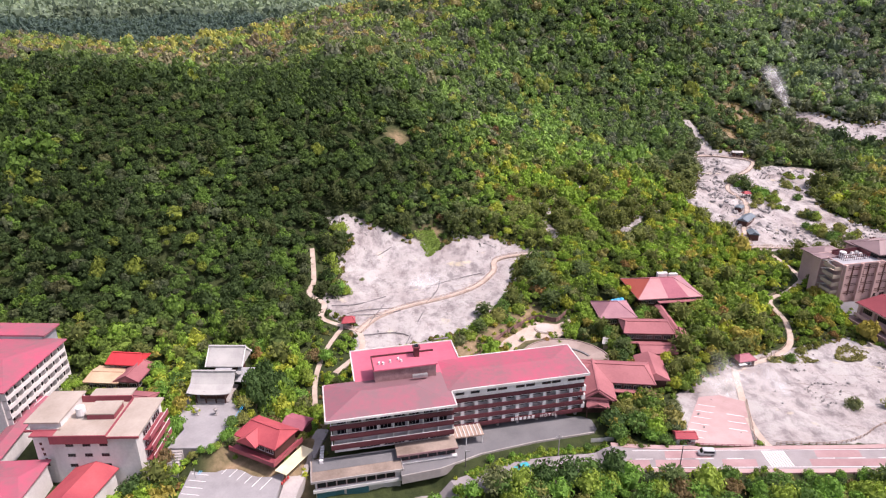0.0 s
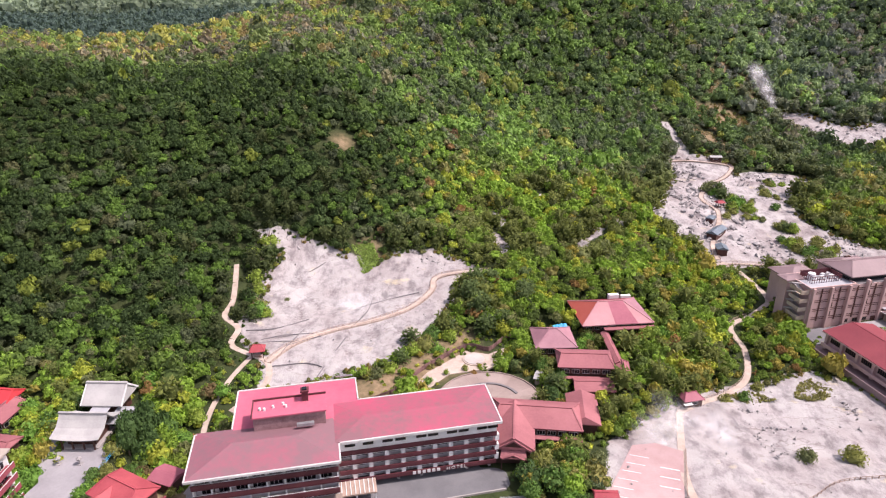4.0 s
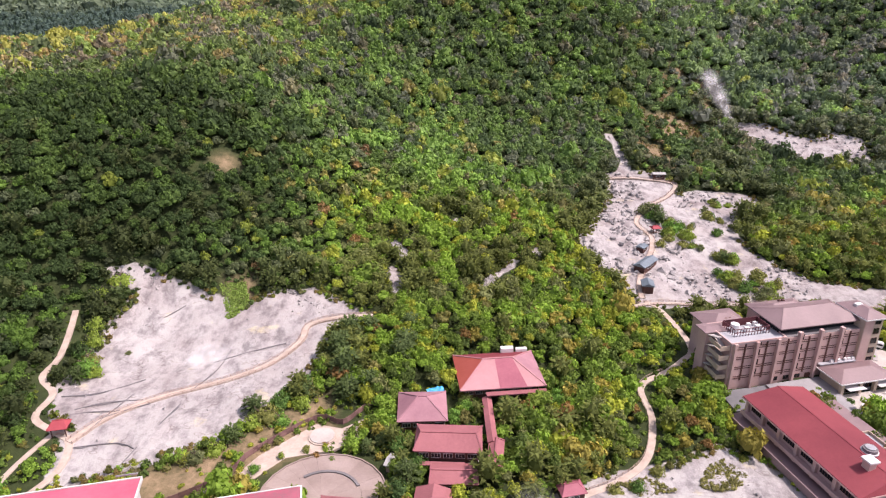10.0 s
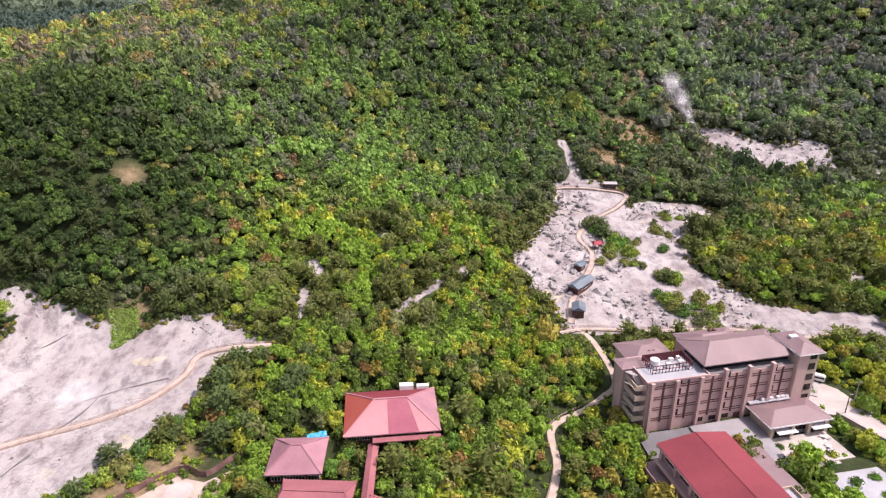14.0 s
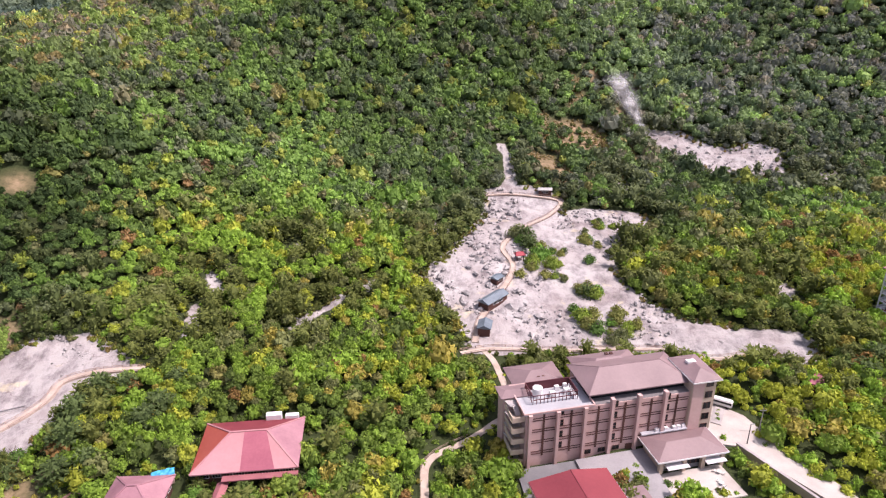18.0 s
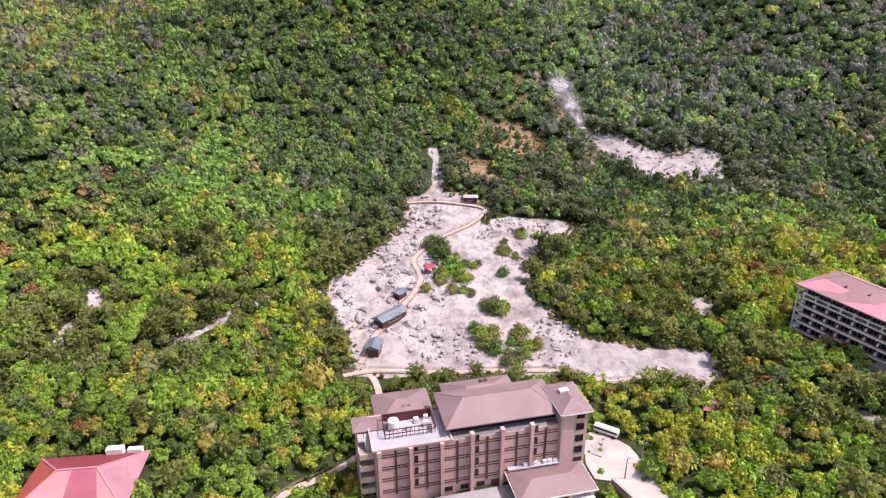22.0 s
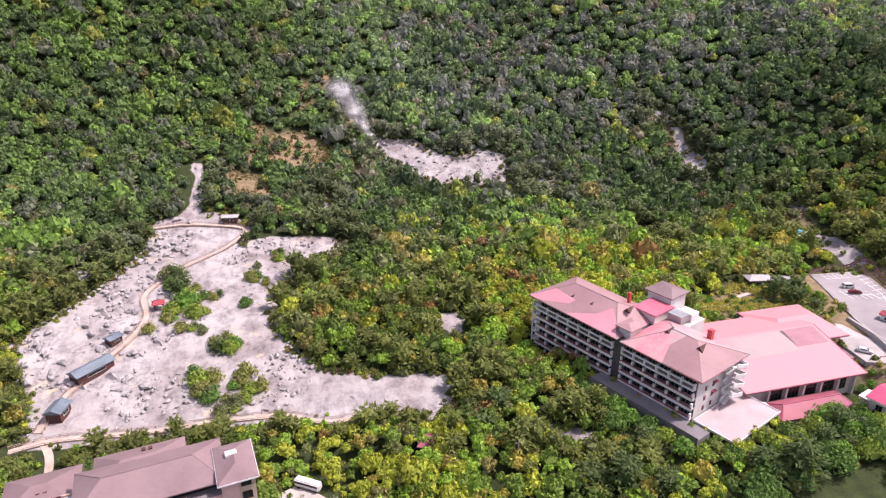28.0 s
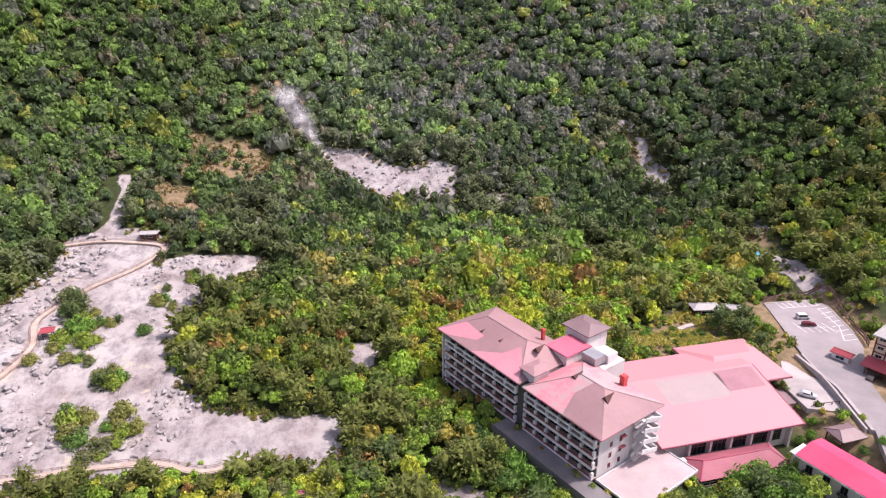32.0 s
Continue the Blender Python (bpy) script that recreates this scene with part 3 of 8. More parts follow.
# ------------------------------------------------------------ parts that many buildings share
def hip_roof(parent, x0, x1, y0, y1, z, h, inset, mat, thick=0.28, name="roof", label="", end_mat=None):
    """A hipped roof (inset 0: gabled) whose ridge runs along the longer side."""
    bm = bmesh.new()
    low = [bm.verts.new(p) for p in ((x0, y0, z), (x1, y0, z), (x1, y1, z), (x0, y1, z))]
    top = [bm.verts.new(p) for p in ((x0, y0, z + thick), (x1, y0, z + thick), (x1, y1, z + thick), (x0, y1, z + thick))]
    bm.faces.new(low[::-1])
    for k in range(4):
        bm.faces.new((low[k], low[(k + 1) % 4], top[(k + 1) % 4], top[k]))
    along = (x1 - x0) >= (y1 - y0)
    if along:
        ym = (y0 + y1) / 2
        r = [bm.verts.new((x0 + inset, ym, z + thick + h)), bm.verts.new((x1 - inset, ym, z + thick + h))]
        for f in ((top[0], top[1], r[1], r[0]), (top[2], top[3], r[0], r[1]), (top[1], top[2], r[1]), (top[3], top[0], r[0])):
            bm.faces.new(f)
    else:
        xm = (x0 + x1) / 2
        r = [bm.verts.new((xm, y0 + inset, z + thick + h)), bm.verts.new((xm, y1 - inset, z + thick + h))]
        for f in ((top[1], top[2], r[1], r[0]), (top[3], top[0], r[0], r[1]), (top[0], top[1], r[0]), (top[2], top[3], r[1])):
            bm.faces.new(f)
    if end_mat:
        bm.faces.ensure_lookup_table()
        bm.faces[-2].material_index = 1
    ends = [r[0].co.copy(), r[1].co.copy()]
    corners = [v.co.copy() for v in top]
    roof = part(name, bm, M[mat], parent, label)
    if end_mat:
        roof.data.materials.append(M[end_mat])
    return roof, ends, corners


def beam(bm, a, b, w, h):
    """A straight bar between two points."""
    a, b = Vector(a), Vector(b)
    d = (b - a).normalized()
    side = d.cross(Vector((0, 0, 1)))
    side = side.normalized() if side.length > 1e-4 else Vector((1, 0, 0))
    up = side.cross(d)
    ring = [(-w / 2, -h / 2), (w / 2, -h / 2), (w / 2, h / 2), (-w / 2, h / 2)]
    p = [bm.verts.new(a + side * s + up * t) for s, t in ring]
    q = [bm.verts.new(b + side * s + up * t) for s, t in ring]
    bm.faces.new(p[::-1]), bm.faces.new(q)
    for k in range(4):
        bm.faces.new((p[k], p[(k + 1) % 4], q[(k + 1) % 4], q[k]))
    return bm


def bars(*rows, w=0.2, h=0.2):
    bm = bmesh.new()
    for a, b in rows:
        beam(bm, a, b, w, h)
    return bm


def ridge_caps(parent, ends, corners, mat, w=0.45, h=0.3, hips=True):
    """Raised caps along the ridge and down the hips."""
    part("ridge_cap", bars((ends[0], ends[1]), w=w, h=h), M[mat], parent)
    if hips:
        for c in corners:
            near = min(ends, key=lambda e: (e - c).length)
            part("hip_cap", bars((near, c), w=w * 0.8, h=h * 0.8), M[mat], parent)


def edging(parent, x0, x1, y0, y1, z0, z1, mat, t=0.18, name="fascia", label=""):
    return part(name, boxes((x0 - t, x1 + t, y0 - t, y0, z0, z1), (x0 - t, x1 + t, y1, y1 + t, z0, z1),
                            (x0 - t, x0, y0, y1, z0, z1), (x1, x1 + t, y0, y1, z0, z1)), M[mat], parent, label)


def lattice(xs, zs, solid, y0, y1):
    """A flat frame of bars in one piece: solid(i, k) tells which cells of the grid are filled."""
    bm, made = bmesh.new(), {}

    def vert(i, k, y):
        if (i, k, y) not in made:
            made[i, k, y] = bm.verts.new((xs[i], y, zs[k]))
        return made[i, k, y]
    for i in range(len(xs) - 1):
        for k in range(len(zs) - 1):
            if not solid(i, k):
                continue
            bm.faces.new([vert(*c, y0) for c in ((i, k), (i + 1, k), (i + 1, k + 1), (i, k + 1))])
            bm.faces.new([vert(*c, y1) for c in ((i, k), (i, k + 1), (i + 1, k + 1), (i + 1, k))])
            for di, dk, a, b in ((-1, 0, (i, k + 1), (i, k)), (1, 0, (i + 1, k), (i + 1, k + 1)), (0, -1, (i, k), (i + 1, k)), (0, 1, (i + 1, k + 1), (i, k + 1))):
                ni, nk = i + di, k + dk
                if not (0 <= ni < len(xs) - 1 and 0 <= nk < len(zs) - 1) or not solid(ni, nk):
                    bm.faces.new([vert(*b, y0), vert(*a, y0), vert(*a, y1), vert(*b, y1)])
    return bm


def window(parent, w, h, cols=2, rows=1, mat="paint_white", bar=0.07, x=0, y=0, z=0, turn=0):
    """A window with frame, bars and its own pane; it faces -y and stands on its lower left corner."""
    def cuts(length, n):
        out = [0.0, bar]
        for k in range(1, n):
            out += [k * length / n - bar / 2, k * length / n + bar / 2]
        return out + [length - bar, length]
    bm = lattice(cuts(w, cols), cuts(h, rows), lambda i, k: i % 2 == 0 or k % 2 == 0, -0.06, 0.06)
    ob = part("window", bm, M[mat], parent)
    part("pane", boxes((bar * 0.6, w - bar * 0.6, -0.012, 0.012, bar * 0.6, h - bar * 0.6)), M["glass"], ob)
    ob.matrix_basis = Matrix.Translation((x, y, z)) @ Matrix.Rotation(radians(turn), 4, "Z")
    return ob


def row_of(ob, steps):
    """Further pieces like ob, moved by each (x, y, z)."""
    base = ob.matrix_basis.copy()
    for x, y, z in steps:
        c = again(ob)
        c.matrix_basis = Matrix.Translation((x, y, z)) @ base


def ring_posts(parent, name, pts, r, h, mat):
    """Upright posts at the given feet."""
    first = None
    for x, y, z in pts:
        if first is None:
            first = part(name, boxes((-r, r, -r, r, 0, h)), M[mat], parent)
            first.matrix_basis = Matrix.Translation((x, y, z))
        else:
            again(first, x, y, z)


def cylinder(r0, r1, h, n=12, z=0.0, x=0.0, y=0.0):
    bm = bmesh.new()
    bmesh.ops.create_cone(bm, cap_ends=True, segments=n, radius1=r0, radius2=r1, depth=h, matrix=Matrix.Translation((x, y, z + h / 2)))
    return bm


def slab(name, pts, z0, z1, mat, label, category, kind="structure"):
    """A flat paved piece with an outline in plan."""
    bm = bmesh.new()
    lo, hi = [bm.verts.new((x, y, z0)) for x, y in pts], [bm.verts.new((x, y, z1)) for x, y in pts]
    bm.faces.new(hi), bm.faces.new(lo[::-1])
    n = len(pts)
    for k in range(n):
        bm.faces.new((lo[k], lo[(k + 1) % n], hi[(k + 1) % n], hi[k]))
    bmesh.ops.recalc_face_normals(bm, faces=bm.faces)
    return tagged(link_mesh(name, bm, M[mat]), label, category, kind=kind)


def smooth_line(line, step=2.0):
    """Bends rounded off, with points about every step metres."""
    p = [Vector(q) for q in line]
    out = []
    for k in range(len(p) - 1):
        a, b, c, d = p[max(k - 1, 0)], p[k], p[k + 1], p[min(k + 2, len(p) - 1)]
        n = max(2, int((c - b).length / step))
        for i in range(n):
            t = i / n
            out.append(0.5 * (2 * b + (c - a) * t + (2 * a - 5 * b + 4 * c - d) * t * t + (3 * b - a - 3 * c + d) * t**3))
    return out + [p[-1]]


def ribbon(name, line, width, mat, label, category, lift=0.12, thick=0.5):
    """A way laid over the ground, with thickness."""
    pts = smooth_line(line)
    bm, rows = bmesh.new(), []
    for k, p in enumerate(pts):
        d = (pts[min(k + 1, len(pts) - 1)] - pts[max(k - 1, 0)]).normalized()
        s = Vector((-d.y, d.x))
        top = max(float(land(*(p + s * o))) for o in (-width / 2, 0, width / 2)) + lift
        a, b = p + s * width / 2, p - s * width / 2
        rows.append([bm.verts.new((a.x, a.y, top)), bm.verts.new((b.x, b.y, top)), bm.verts.new((b.x, b.y, top - thick)), bm.verts.new((a.x, a.y, top - thick))])
    for q, r in zip(rows, rows[1:]):
        for k in range(4):
            bm.faces.new((q[k], q[(k + 1) % 4], r[(k + 1) % 4], r[k]))
    bm.faces.new(rows[0]), bm.faces.new(rows[-1][::-1])
    bmesh.ops.recalc_face_normals(bm, faces=bm.faces)
    return tagged(link_mesh(name, bm, M[mat]), label, category, kind="structure")


def fence(name, line, off, gap, h, mat, label, group="", rails=(0.5, 0.95), r=0.06, board=0.0):
    """Posts and rails beside a way."""
    pts = smooth_line(line, gap)
    feet = []
    for k, p in enumerate(pts):
        d = (pts[min(k + 1, len(pts) - 1)] - pts[max(k - 1, 0)]).normalized()
        q = p + Vector((-d.y, d.x)) * off
        feet.append(Vector((q.x, q.y, float(land(q.x, q.y)) + 0.05)))
    o = feet[0].copy()
    t = thing(name, o.x, o.y, o.z, 0, label, "fence", group)
    ring_posts(t, "post", [f - o for f in feet], r, h, mat)
    for zr in rails:
        for a, b in zip(feet, feet[1:]):
            part("rail", bars((a - o + Vector((0, 0, h * zr)), b - o + Vector((0, 0, h * zr))), w=r, h=r * 1.6 if not board else board), M[mat], t)
    return t


# ------------------------------------------------------------ the long red-roofed hotel above the forecourt
def red_hotel():
    t = thing("hotel", -30.2, 137.0, 0, 12, "long red-roofed hotel with dark brown balcony bands and white partitions", "hotel")
    # west wing
    part("wall", boxes((1.0, 33.0, 1.9, 15.0, 7.0, 18.5)), M["wall_white"], t, "white plaster wall behind the balconies")
    part("wall", boxes((9.0, 38.8, 15.0, 31.5, 3.0, 18.7)), M["wall_white"], t)
    part("wall", boxes((33.0, 73.0, 8.0, 21.4, 6.2, 18.5)), M["wall_white"], t)
    hip_roof(t, -0.6, 33.6, -0.6, 16.4, 18.75, 2.3, 9.5, "roof_dull", 0.3)
    hip_roof(t, 32.6, 74.2, 5.8, 22.2, 18.9, 0.9, 8, "roof_pink", 0.3)
    part("roof", boxes((8.2, 39.4, 15.0, 32.4, 18.8, 19.25)), M["roof_vivid"], t, "bright pink flat roof")
    part("roof", boxes((3.5, 9.0, 15.7, 20.0, 15.6, 16.0)), M["paint_white"], t, "small white flat roof")
    part("wall", boxes((4.0, 9.0, 15.9, 19.6, 3.0, 15.6)), M["wall_white"], t)
    for row in ((-0.95, 33.9, -0.95, -0.62, 18.5, 19.15), (-0.95, -0.62, -0.62, 15.9, 18.5, 19.15), (33.62, 33.95, -0.62, 5.5, 18.5, 19.15), (-0.62, 8.0, 15.62, 15.95, 18.5, 19.15),
                (33.95, 74.5, 5.45, 5.78, 18.6, 19.3), (74.22, 74.55, 5.78, 22.5, 18.6, 19.3), (39.5, 74.2, 22.22, 22.55, 18.6, 19.3),
                (7.85, 8.18, 15.95, 32.7, 18.7, 19.5), (8.18, 39.7, 32.42, 32.75, 18.7, 19.5), (39.42, 39.75, 22.6, 32.4, 18.7, 19.5)):
        part("fascia", boxes(row), M["wall_white"], t, "white roof edge")
    # plant room on the roof with its flue
    part("penthouse", boxes((13.6, 31.0, 13.2, 19.6, 19.0, 23.6)), M["wall_stained"], t, "stained mauve-grey roof house")
    part("penthouse_roof", boxes((13.2, 31.4, 12.8, 20.0, 23.6, 24.0)), M["roof_vivid"], t)
    part("parapet", boxes((13.2, 31.4, 19.8, 20.1, 24.0, 24.5), (13.2, 13.5, 12.8, 19.8, 24.0, 24.4)), M["wall_brown"], t)
    part("flue", boxes((25.5, 27.0, 17.5, 19.0, 24.0, 27.0), (25.2, 27.3, 17.2, 19.3, 26.7, 27.1)), M["wall_brown"], t, "square brown flue")
    part("flue_cap", boxes((25.7, 26.8, 17.7, 18.8, 27.1, 27.5)), M["glass"], t)
    for x in (15.2, 16.3, 18.4, 20.8, 21.5):
        part("roof_vent", cylinder(0.35, 0.3, 0.7, 10, 24.0, x, 15.5 + (x * 7 % 2)), M["paint_white"], t)
    part("condenser", boxes((24.0, 28.2, 11.0, 11.9, 21.2, 22.0)), M["metal_grey"], t)
    # west wing floors: brown balcony fronts, rails, windows
    floors = (15.9, 12.8, 9.7)
    for z in floors:
        part("balcony", boxes((0.2, 33.2, 0.0, 0.22, z - 0.45, z + 0.95), (0.2, 33.2, 0.0, 1.9, z - 0.3, z - 0.1)), M["wall_brown"], t, "dark brown balcony front")
        part("handrail", bars(((0.2, 0.1, z + 1.2), (33.2, 0.1, z + 1.2)), w=0.12, h=0.1), M["paint_white"], t)
    w = window(t, 3.0, 1.7, 3, 1, x=2.0, y=1.84, z=15.9)
    row_of(w, [(k * 3.8, 0, -3.1 * f) for f in range(2) for k in range(8) if k + f])
    w = window(t, 5.6, 2.2, 6, 1, x=7.6, y=1.84, z=7.3)
    row_of(w, [(6.6, 0, 0), (13.2, 0, 0), (19.2, 0, 0)])
    first = part("partition", boxes((0, 0.28, 0.24, 1.85, 0, 2.7)), M["paint_white"], t)
    first.matrix_basis = Matrix.Translation((0.4, 0, 15.8))
    row_of(first, [(k * 4.05, 0, -3.1 * f) for f in range(3) for k in range(9) if k + f])
    # east wing floors with white partitions
    for k, z in enumerate((14.7, 11.75, 8.8, 6.0)):
        part("balcony", boxes((33.4, 73.4, 6.4, 6.62, z - 0.35, z + 0.95), (33.4, 73.4, 6.4, 8.0, z - 0.3, z - 0.08)), M["wall_brown"], t, "dark brown balcony front")
        if k < 3:
            part("handrail", bars(((33.4, 6.5, z - 0.5), (73.4, 6.5, z - 0.5)), w=0.1, h=0.12), M["paint_white"], t)
    part("wall", boxes((33.4, 73.3, 6.5, 8.0, 15.75, 18.6)), M["paint_white"], t, "white top wall with small windows")
    w = window(t, 2.6, 0.75, 2, 1, "wood_dark", x=35.0, y=6.44, z=16.9)
    row_of(w, [(d, 0, 0) for d in (4.4, 9.2, 12.4, 17.6, 20.6, 25.4, 28.4, 33.2, 36.0)])
    first = part("partition", boxes((0, 1.05, 6.64, 7.9, 0, 1.75)), M["paint_white"], t)
    first.matrix_basis = Matrix.Translation((36.6, 0, 12.7))
    row_of(first, [(k * 4.05, 0, -2.95 * f) for f in range(3) for k in range(10) if k + f])
    w = window(t, 2.7, 1.7, 3, 1, "metal_dark", x=33.7, y=7.93, z=12.75)
    row_of(w, [(k * 4.05, 0, -2.95 * f) for f in range(3) for k in range(10) if k + f])
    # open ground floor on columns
    # dark timber colour paints the shaded void behind the columns
    part("wall", boxes((33.4, 73.0, 14.0, 21.4, 3.4, 6.2)), M["wood_dark"], t, "ground floor wall coloured dark for the shade under the building")
    ring_posts(t, "column", [(36 + k * 6.0, 8.2, 3.4) for k in range(7)], 0.35, 2.9, "concrete")
    # name on the lowest band: one word as plain strokes, then its kind
    for k in range(6):
        part("letter_bar", boxes((51.5 + k * 1.25, 52.3 + k * 1.25, 6.28, 6.4, 5.85, 6.75)), M["paint_white"], t)
    word = bpy.data.curves.new("sign_lettering", "FONT")
    word.body, word.size, word.extrude, word.space_character = "HOTEL", 1.35, 0.05, 1.35
    word.materials.append(M["paint_white"])
    ob = new("sign_lettering", word)
    ob.parent = t
    ob.matrix_basis = pose(60.2, 6.3, 5.8, 90, 0, 0)
    # entrance canopy, dining terrace and shops below
    part("canopy", boxes((32.0, 42.0, 1.2, 6.2, 6.4, 6.75)), M["timber"], t, "timber slatted entrance canopy")
    for k in range(9):
        part("canopy_slat", boxes((32.3 + k * 1.1, 32.5 + k * 1.1, 1.3, 6.1, 6.75, 6.95)), M["paint_white"], t)
    ring_posts(t, "canopy_post", [(32.4, 1.6, 3.4), (41.6, 1.6, 3.4), (37, 1.6, 3.4)], 0.15, 3.0, "paint_white")
    part("wall", boxes((17.5, 33.0, -2.0, 2.0, 0.5, 7.0)), M["wall_stained"], t)
    part("dining_roof", boxes((17.0, 33.6, -3.2, 1.9, 6.9, 7.25)), M["concrete_brown"], t)
    part("canopy_edge", boxes((17.0, 33.6, -3.4, -3.2, 6.75, 7.3)), M["wall_stained"], t)
    w = window(t, 2.5, 2.0, 1, 1, "wall_stained", 0.12, x=17.8, y=-2.1, z=4.5)
    row_of(w, [(k * 2.55, 0, 0) for k in range(1, 6)])
    part("ledge", boxes((17.3, 33.4, -3.0, -2.0, 4.0, 4.4)), M["paint_white"], t)
    part("wall", boxes((-4.6, 17.4, -5.6, 1.9, -1.0, 5.0)), M["wall_white"], t)
    part("terrace_roof", boxes((-5.4, 18.0, -6.4, 2.0, 5.0, 5.4)), M["concrete_brown"], t, "brown stained concrete terrace roof")
    edging(t, -5.4, 18.0, -6.4, 1.8, 5.0, 5.62, "concrete", 0.22, "terrace_edge")
    part("terrace_floor", boxes((-5.1, 17.8, -2.6, 1.7, 5.4, 5.45)), M["asphalt_dark"], t, "dark felt strip along the hotel front")
    w = window(t, 2.4, 1.9, 1, 1, "wall_stained", 0.14, x=-4.2, y=-5.7, z=2.7)
    row_of(w, [(k * 2.55, 0, 0) for k in range(1, 8)])
    part("ledge", boxes((-5.2, 17.8, -6.3, -5.6, 1.6, 2.4)), M["paint_white"], t)
    part("shutter", boxes((-4.4, 2.6, -5.75, -5.6, -1.0, 1.3), (3.2, 9.0, -5.75, -5.6, -1.0, 1.3)), M["teal"], t, "teal shop shutters")
    for k in range(6):
        part("air_conditioner", boxes((-3.2 + k * 0.1, -2.2 + k * 0.1, 0.2 + k * 1.1, 1.0 + k * 1.1, 5.4, 6.3)), M["paint_white"], t)
    part("ladder", bars(((34.2, 33.0, 20.2), (38.8, 33.0, 20.2)), w=0.3, h=0.3), M["metal_grey"], t)


red_hotel()


# ------------------------------------------------------------ mauve hotel
def mauve_hotel():
    t = thing("hotel", 155.5, 229.5, 0, 12, "mauve plastered hotel with dark window strips and hipped roofs", "hotel")
    part("wall", boxes((0.0, 45.5, 0.6, 12.5, 5.0, 21.2)), M["wall_mauve"], t)
    part("wall", boxes((18.0, 45.5, 3.4, 12.5, 21.2, 23.5)), M["glass"], t, "dark glazed top storey")
    part("wall", boxes((45.0, 51.8, -0.4, 10.4, 5.0, 25.0)), M["wall_beige"], t, "beige stair tower")
    part("tower_front", boxes((45.2, 48.4, -0.55, -0.4, 6.0, 25.0)), M["wall_mauve"], t)
    part("roof_walk", boxes((18.2, 45.0, 0.8, 3.4, 21.2, 21.3)), M["concrete_dark"], t, "dark walk under the roof edge")
    # floors and strips of the front
    for z in (9.3, 12.7, 16.1, 19.5):
        for dz in (-0.35, 0.35):
            part("string_course", boxes((1.4, 44.8, 0.50, 0.6, z + dz - 0.11, z + dz + 0.11)), M["wood_dark"], t)
    first = part("window_strip", boxes((0, 0.5, 0.42, 0.62, 8.2, 20.9)), M["wood_dark"], t, "dark upright window strip")
    first.matrix_basis = Matrix.Translation((4.6, 0, 0))
    row_of(first, [(k * 7.35, 0, 0) for k in range(1, 6)])
    w = window(t, 0.9, 1.9, 1, 2, "wood_dark", x=9.2, y=0.45, z=9.8)
    row_of(w, [(k * 14.7, 0, 3.4 * f) for k in range(3) for f in range(4) if k + f and 9.2 + k * 14.7 < 44])
    first = part("buttress", boxes((0, 0.8, -0.55, 0.6, 5.0, 21.4), (-0.1, 0.9, -0.6, 0.7, 21.4, 22.6)), M["wall_mauve"], t)
    first.matrix_basis = Matrix.Translation((0.6, 0, -1.0))
    row_of(first, [(7.35, 0, 0), (14.7, 0, 0), (22.0, 0, 1.4), (29.4, 0, 1.4), (36.8, 0, 1.4)])
    w = window(t, 2.0, 1.4, 2, 1, "wood_dark", x=16.4, y=0.5, z=6.3)
    row_of(w, [(4.0, 0, 0), (8.0, 0, 0)])
    w = window(t, 2.1, 2.0, 2, 1, "wood_dark", x=48.9, y=-0.46, z=9.2)
    row_of(w, [(0, 0, k * 3.4) for k in range(1, 5)])
    part("door", boxes((28.2, 30.0, 0.3, 0.6, 5.2, 7.6)), M["wood_dark"], t)
    # roofs
    r, e, c = hip_roof(t, 17.0, 46.4, 1.5, 16.4, 23.5, 3.0, 6, "roof_mauve", 0.3)
    ridge_caps(t, e, c, "roof_mauve", 0.3, 0.16)
    r, e, c = hip_roof(t, 44.4, 52.6, -1.4, 11.2, 25.0, 1.6, 4, "roof_mauve", 0.3)
    edging(t, 44.4, 52.6, -1.4, 11.2, 24.85, 25.2, "paint_white", 0.12)
    part("skylight", boxes((46.8, 49.2, 5.5, 7.0, 26.2, 26.9)), M["paint_white"], t)
    part("roof", boxes((-0.4, 18.2, 0.2, 12.9, 21.2, 21.5)), M["concrete_blue"], t, "pale blue-grey flat roof")
    edging(t, -0.2, 18.0, 0.4, 12.6, 21.5, 22.0, "wall_mauve", 0.35, "parapet")
    # plant pen
    for k in range(13):
        part("pen_post", boxes((3.0 + k, 3.12 + k, 4.0, 4.15, 21.5, 24.0)), M["wall_brown"], t)
    for k in range(7):
        for x in (3.0, 15.0):
            part("pen_post", boxes((x, x + 0.12, 4.0 + k, 4.15 + k, 21.5, 24.0)), M["wall_brown"], t)
    part("pen_rail", bars(((3, 4.05, 24), (15, 4.05, 24)), ((3, 4.05, 22.8), (15, 4.05, 22.8)), ((3, 10.1, 24), (15, 10.1, 24)), ((3, 4.05, 24), (3, 10.1, 24)), ((15, 4.05, 24), (15, 10.1, 24)), w=0.18, h=0.18), M["wall_brown"], t)
    part("pen_wall", boxes((3.0, 15.0, 10.1, 10.25, 21.5, 23.9), (15.0, 15.12, 4.1, 10.1, 22.6, 23.9)), M["wall_brown"], t)
    part("water_tank", cylinder(1.3, 1.3, 2.4, 18, 21.6, 5.5, 7.5), M["paint_white"], t, "round white water tank")
    for x, y, s in ((8.5, 6.0, 1.4), (10.6, 8.2, 1.2), (12.6, 6.4, 1.5), (13.2, 8.8, 1.0)):
        part("condenser", boxes((x, x + s, y, y + s * 0.8, 21.6, 22.9)), M["paint_white"], t)
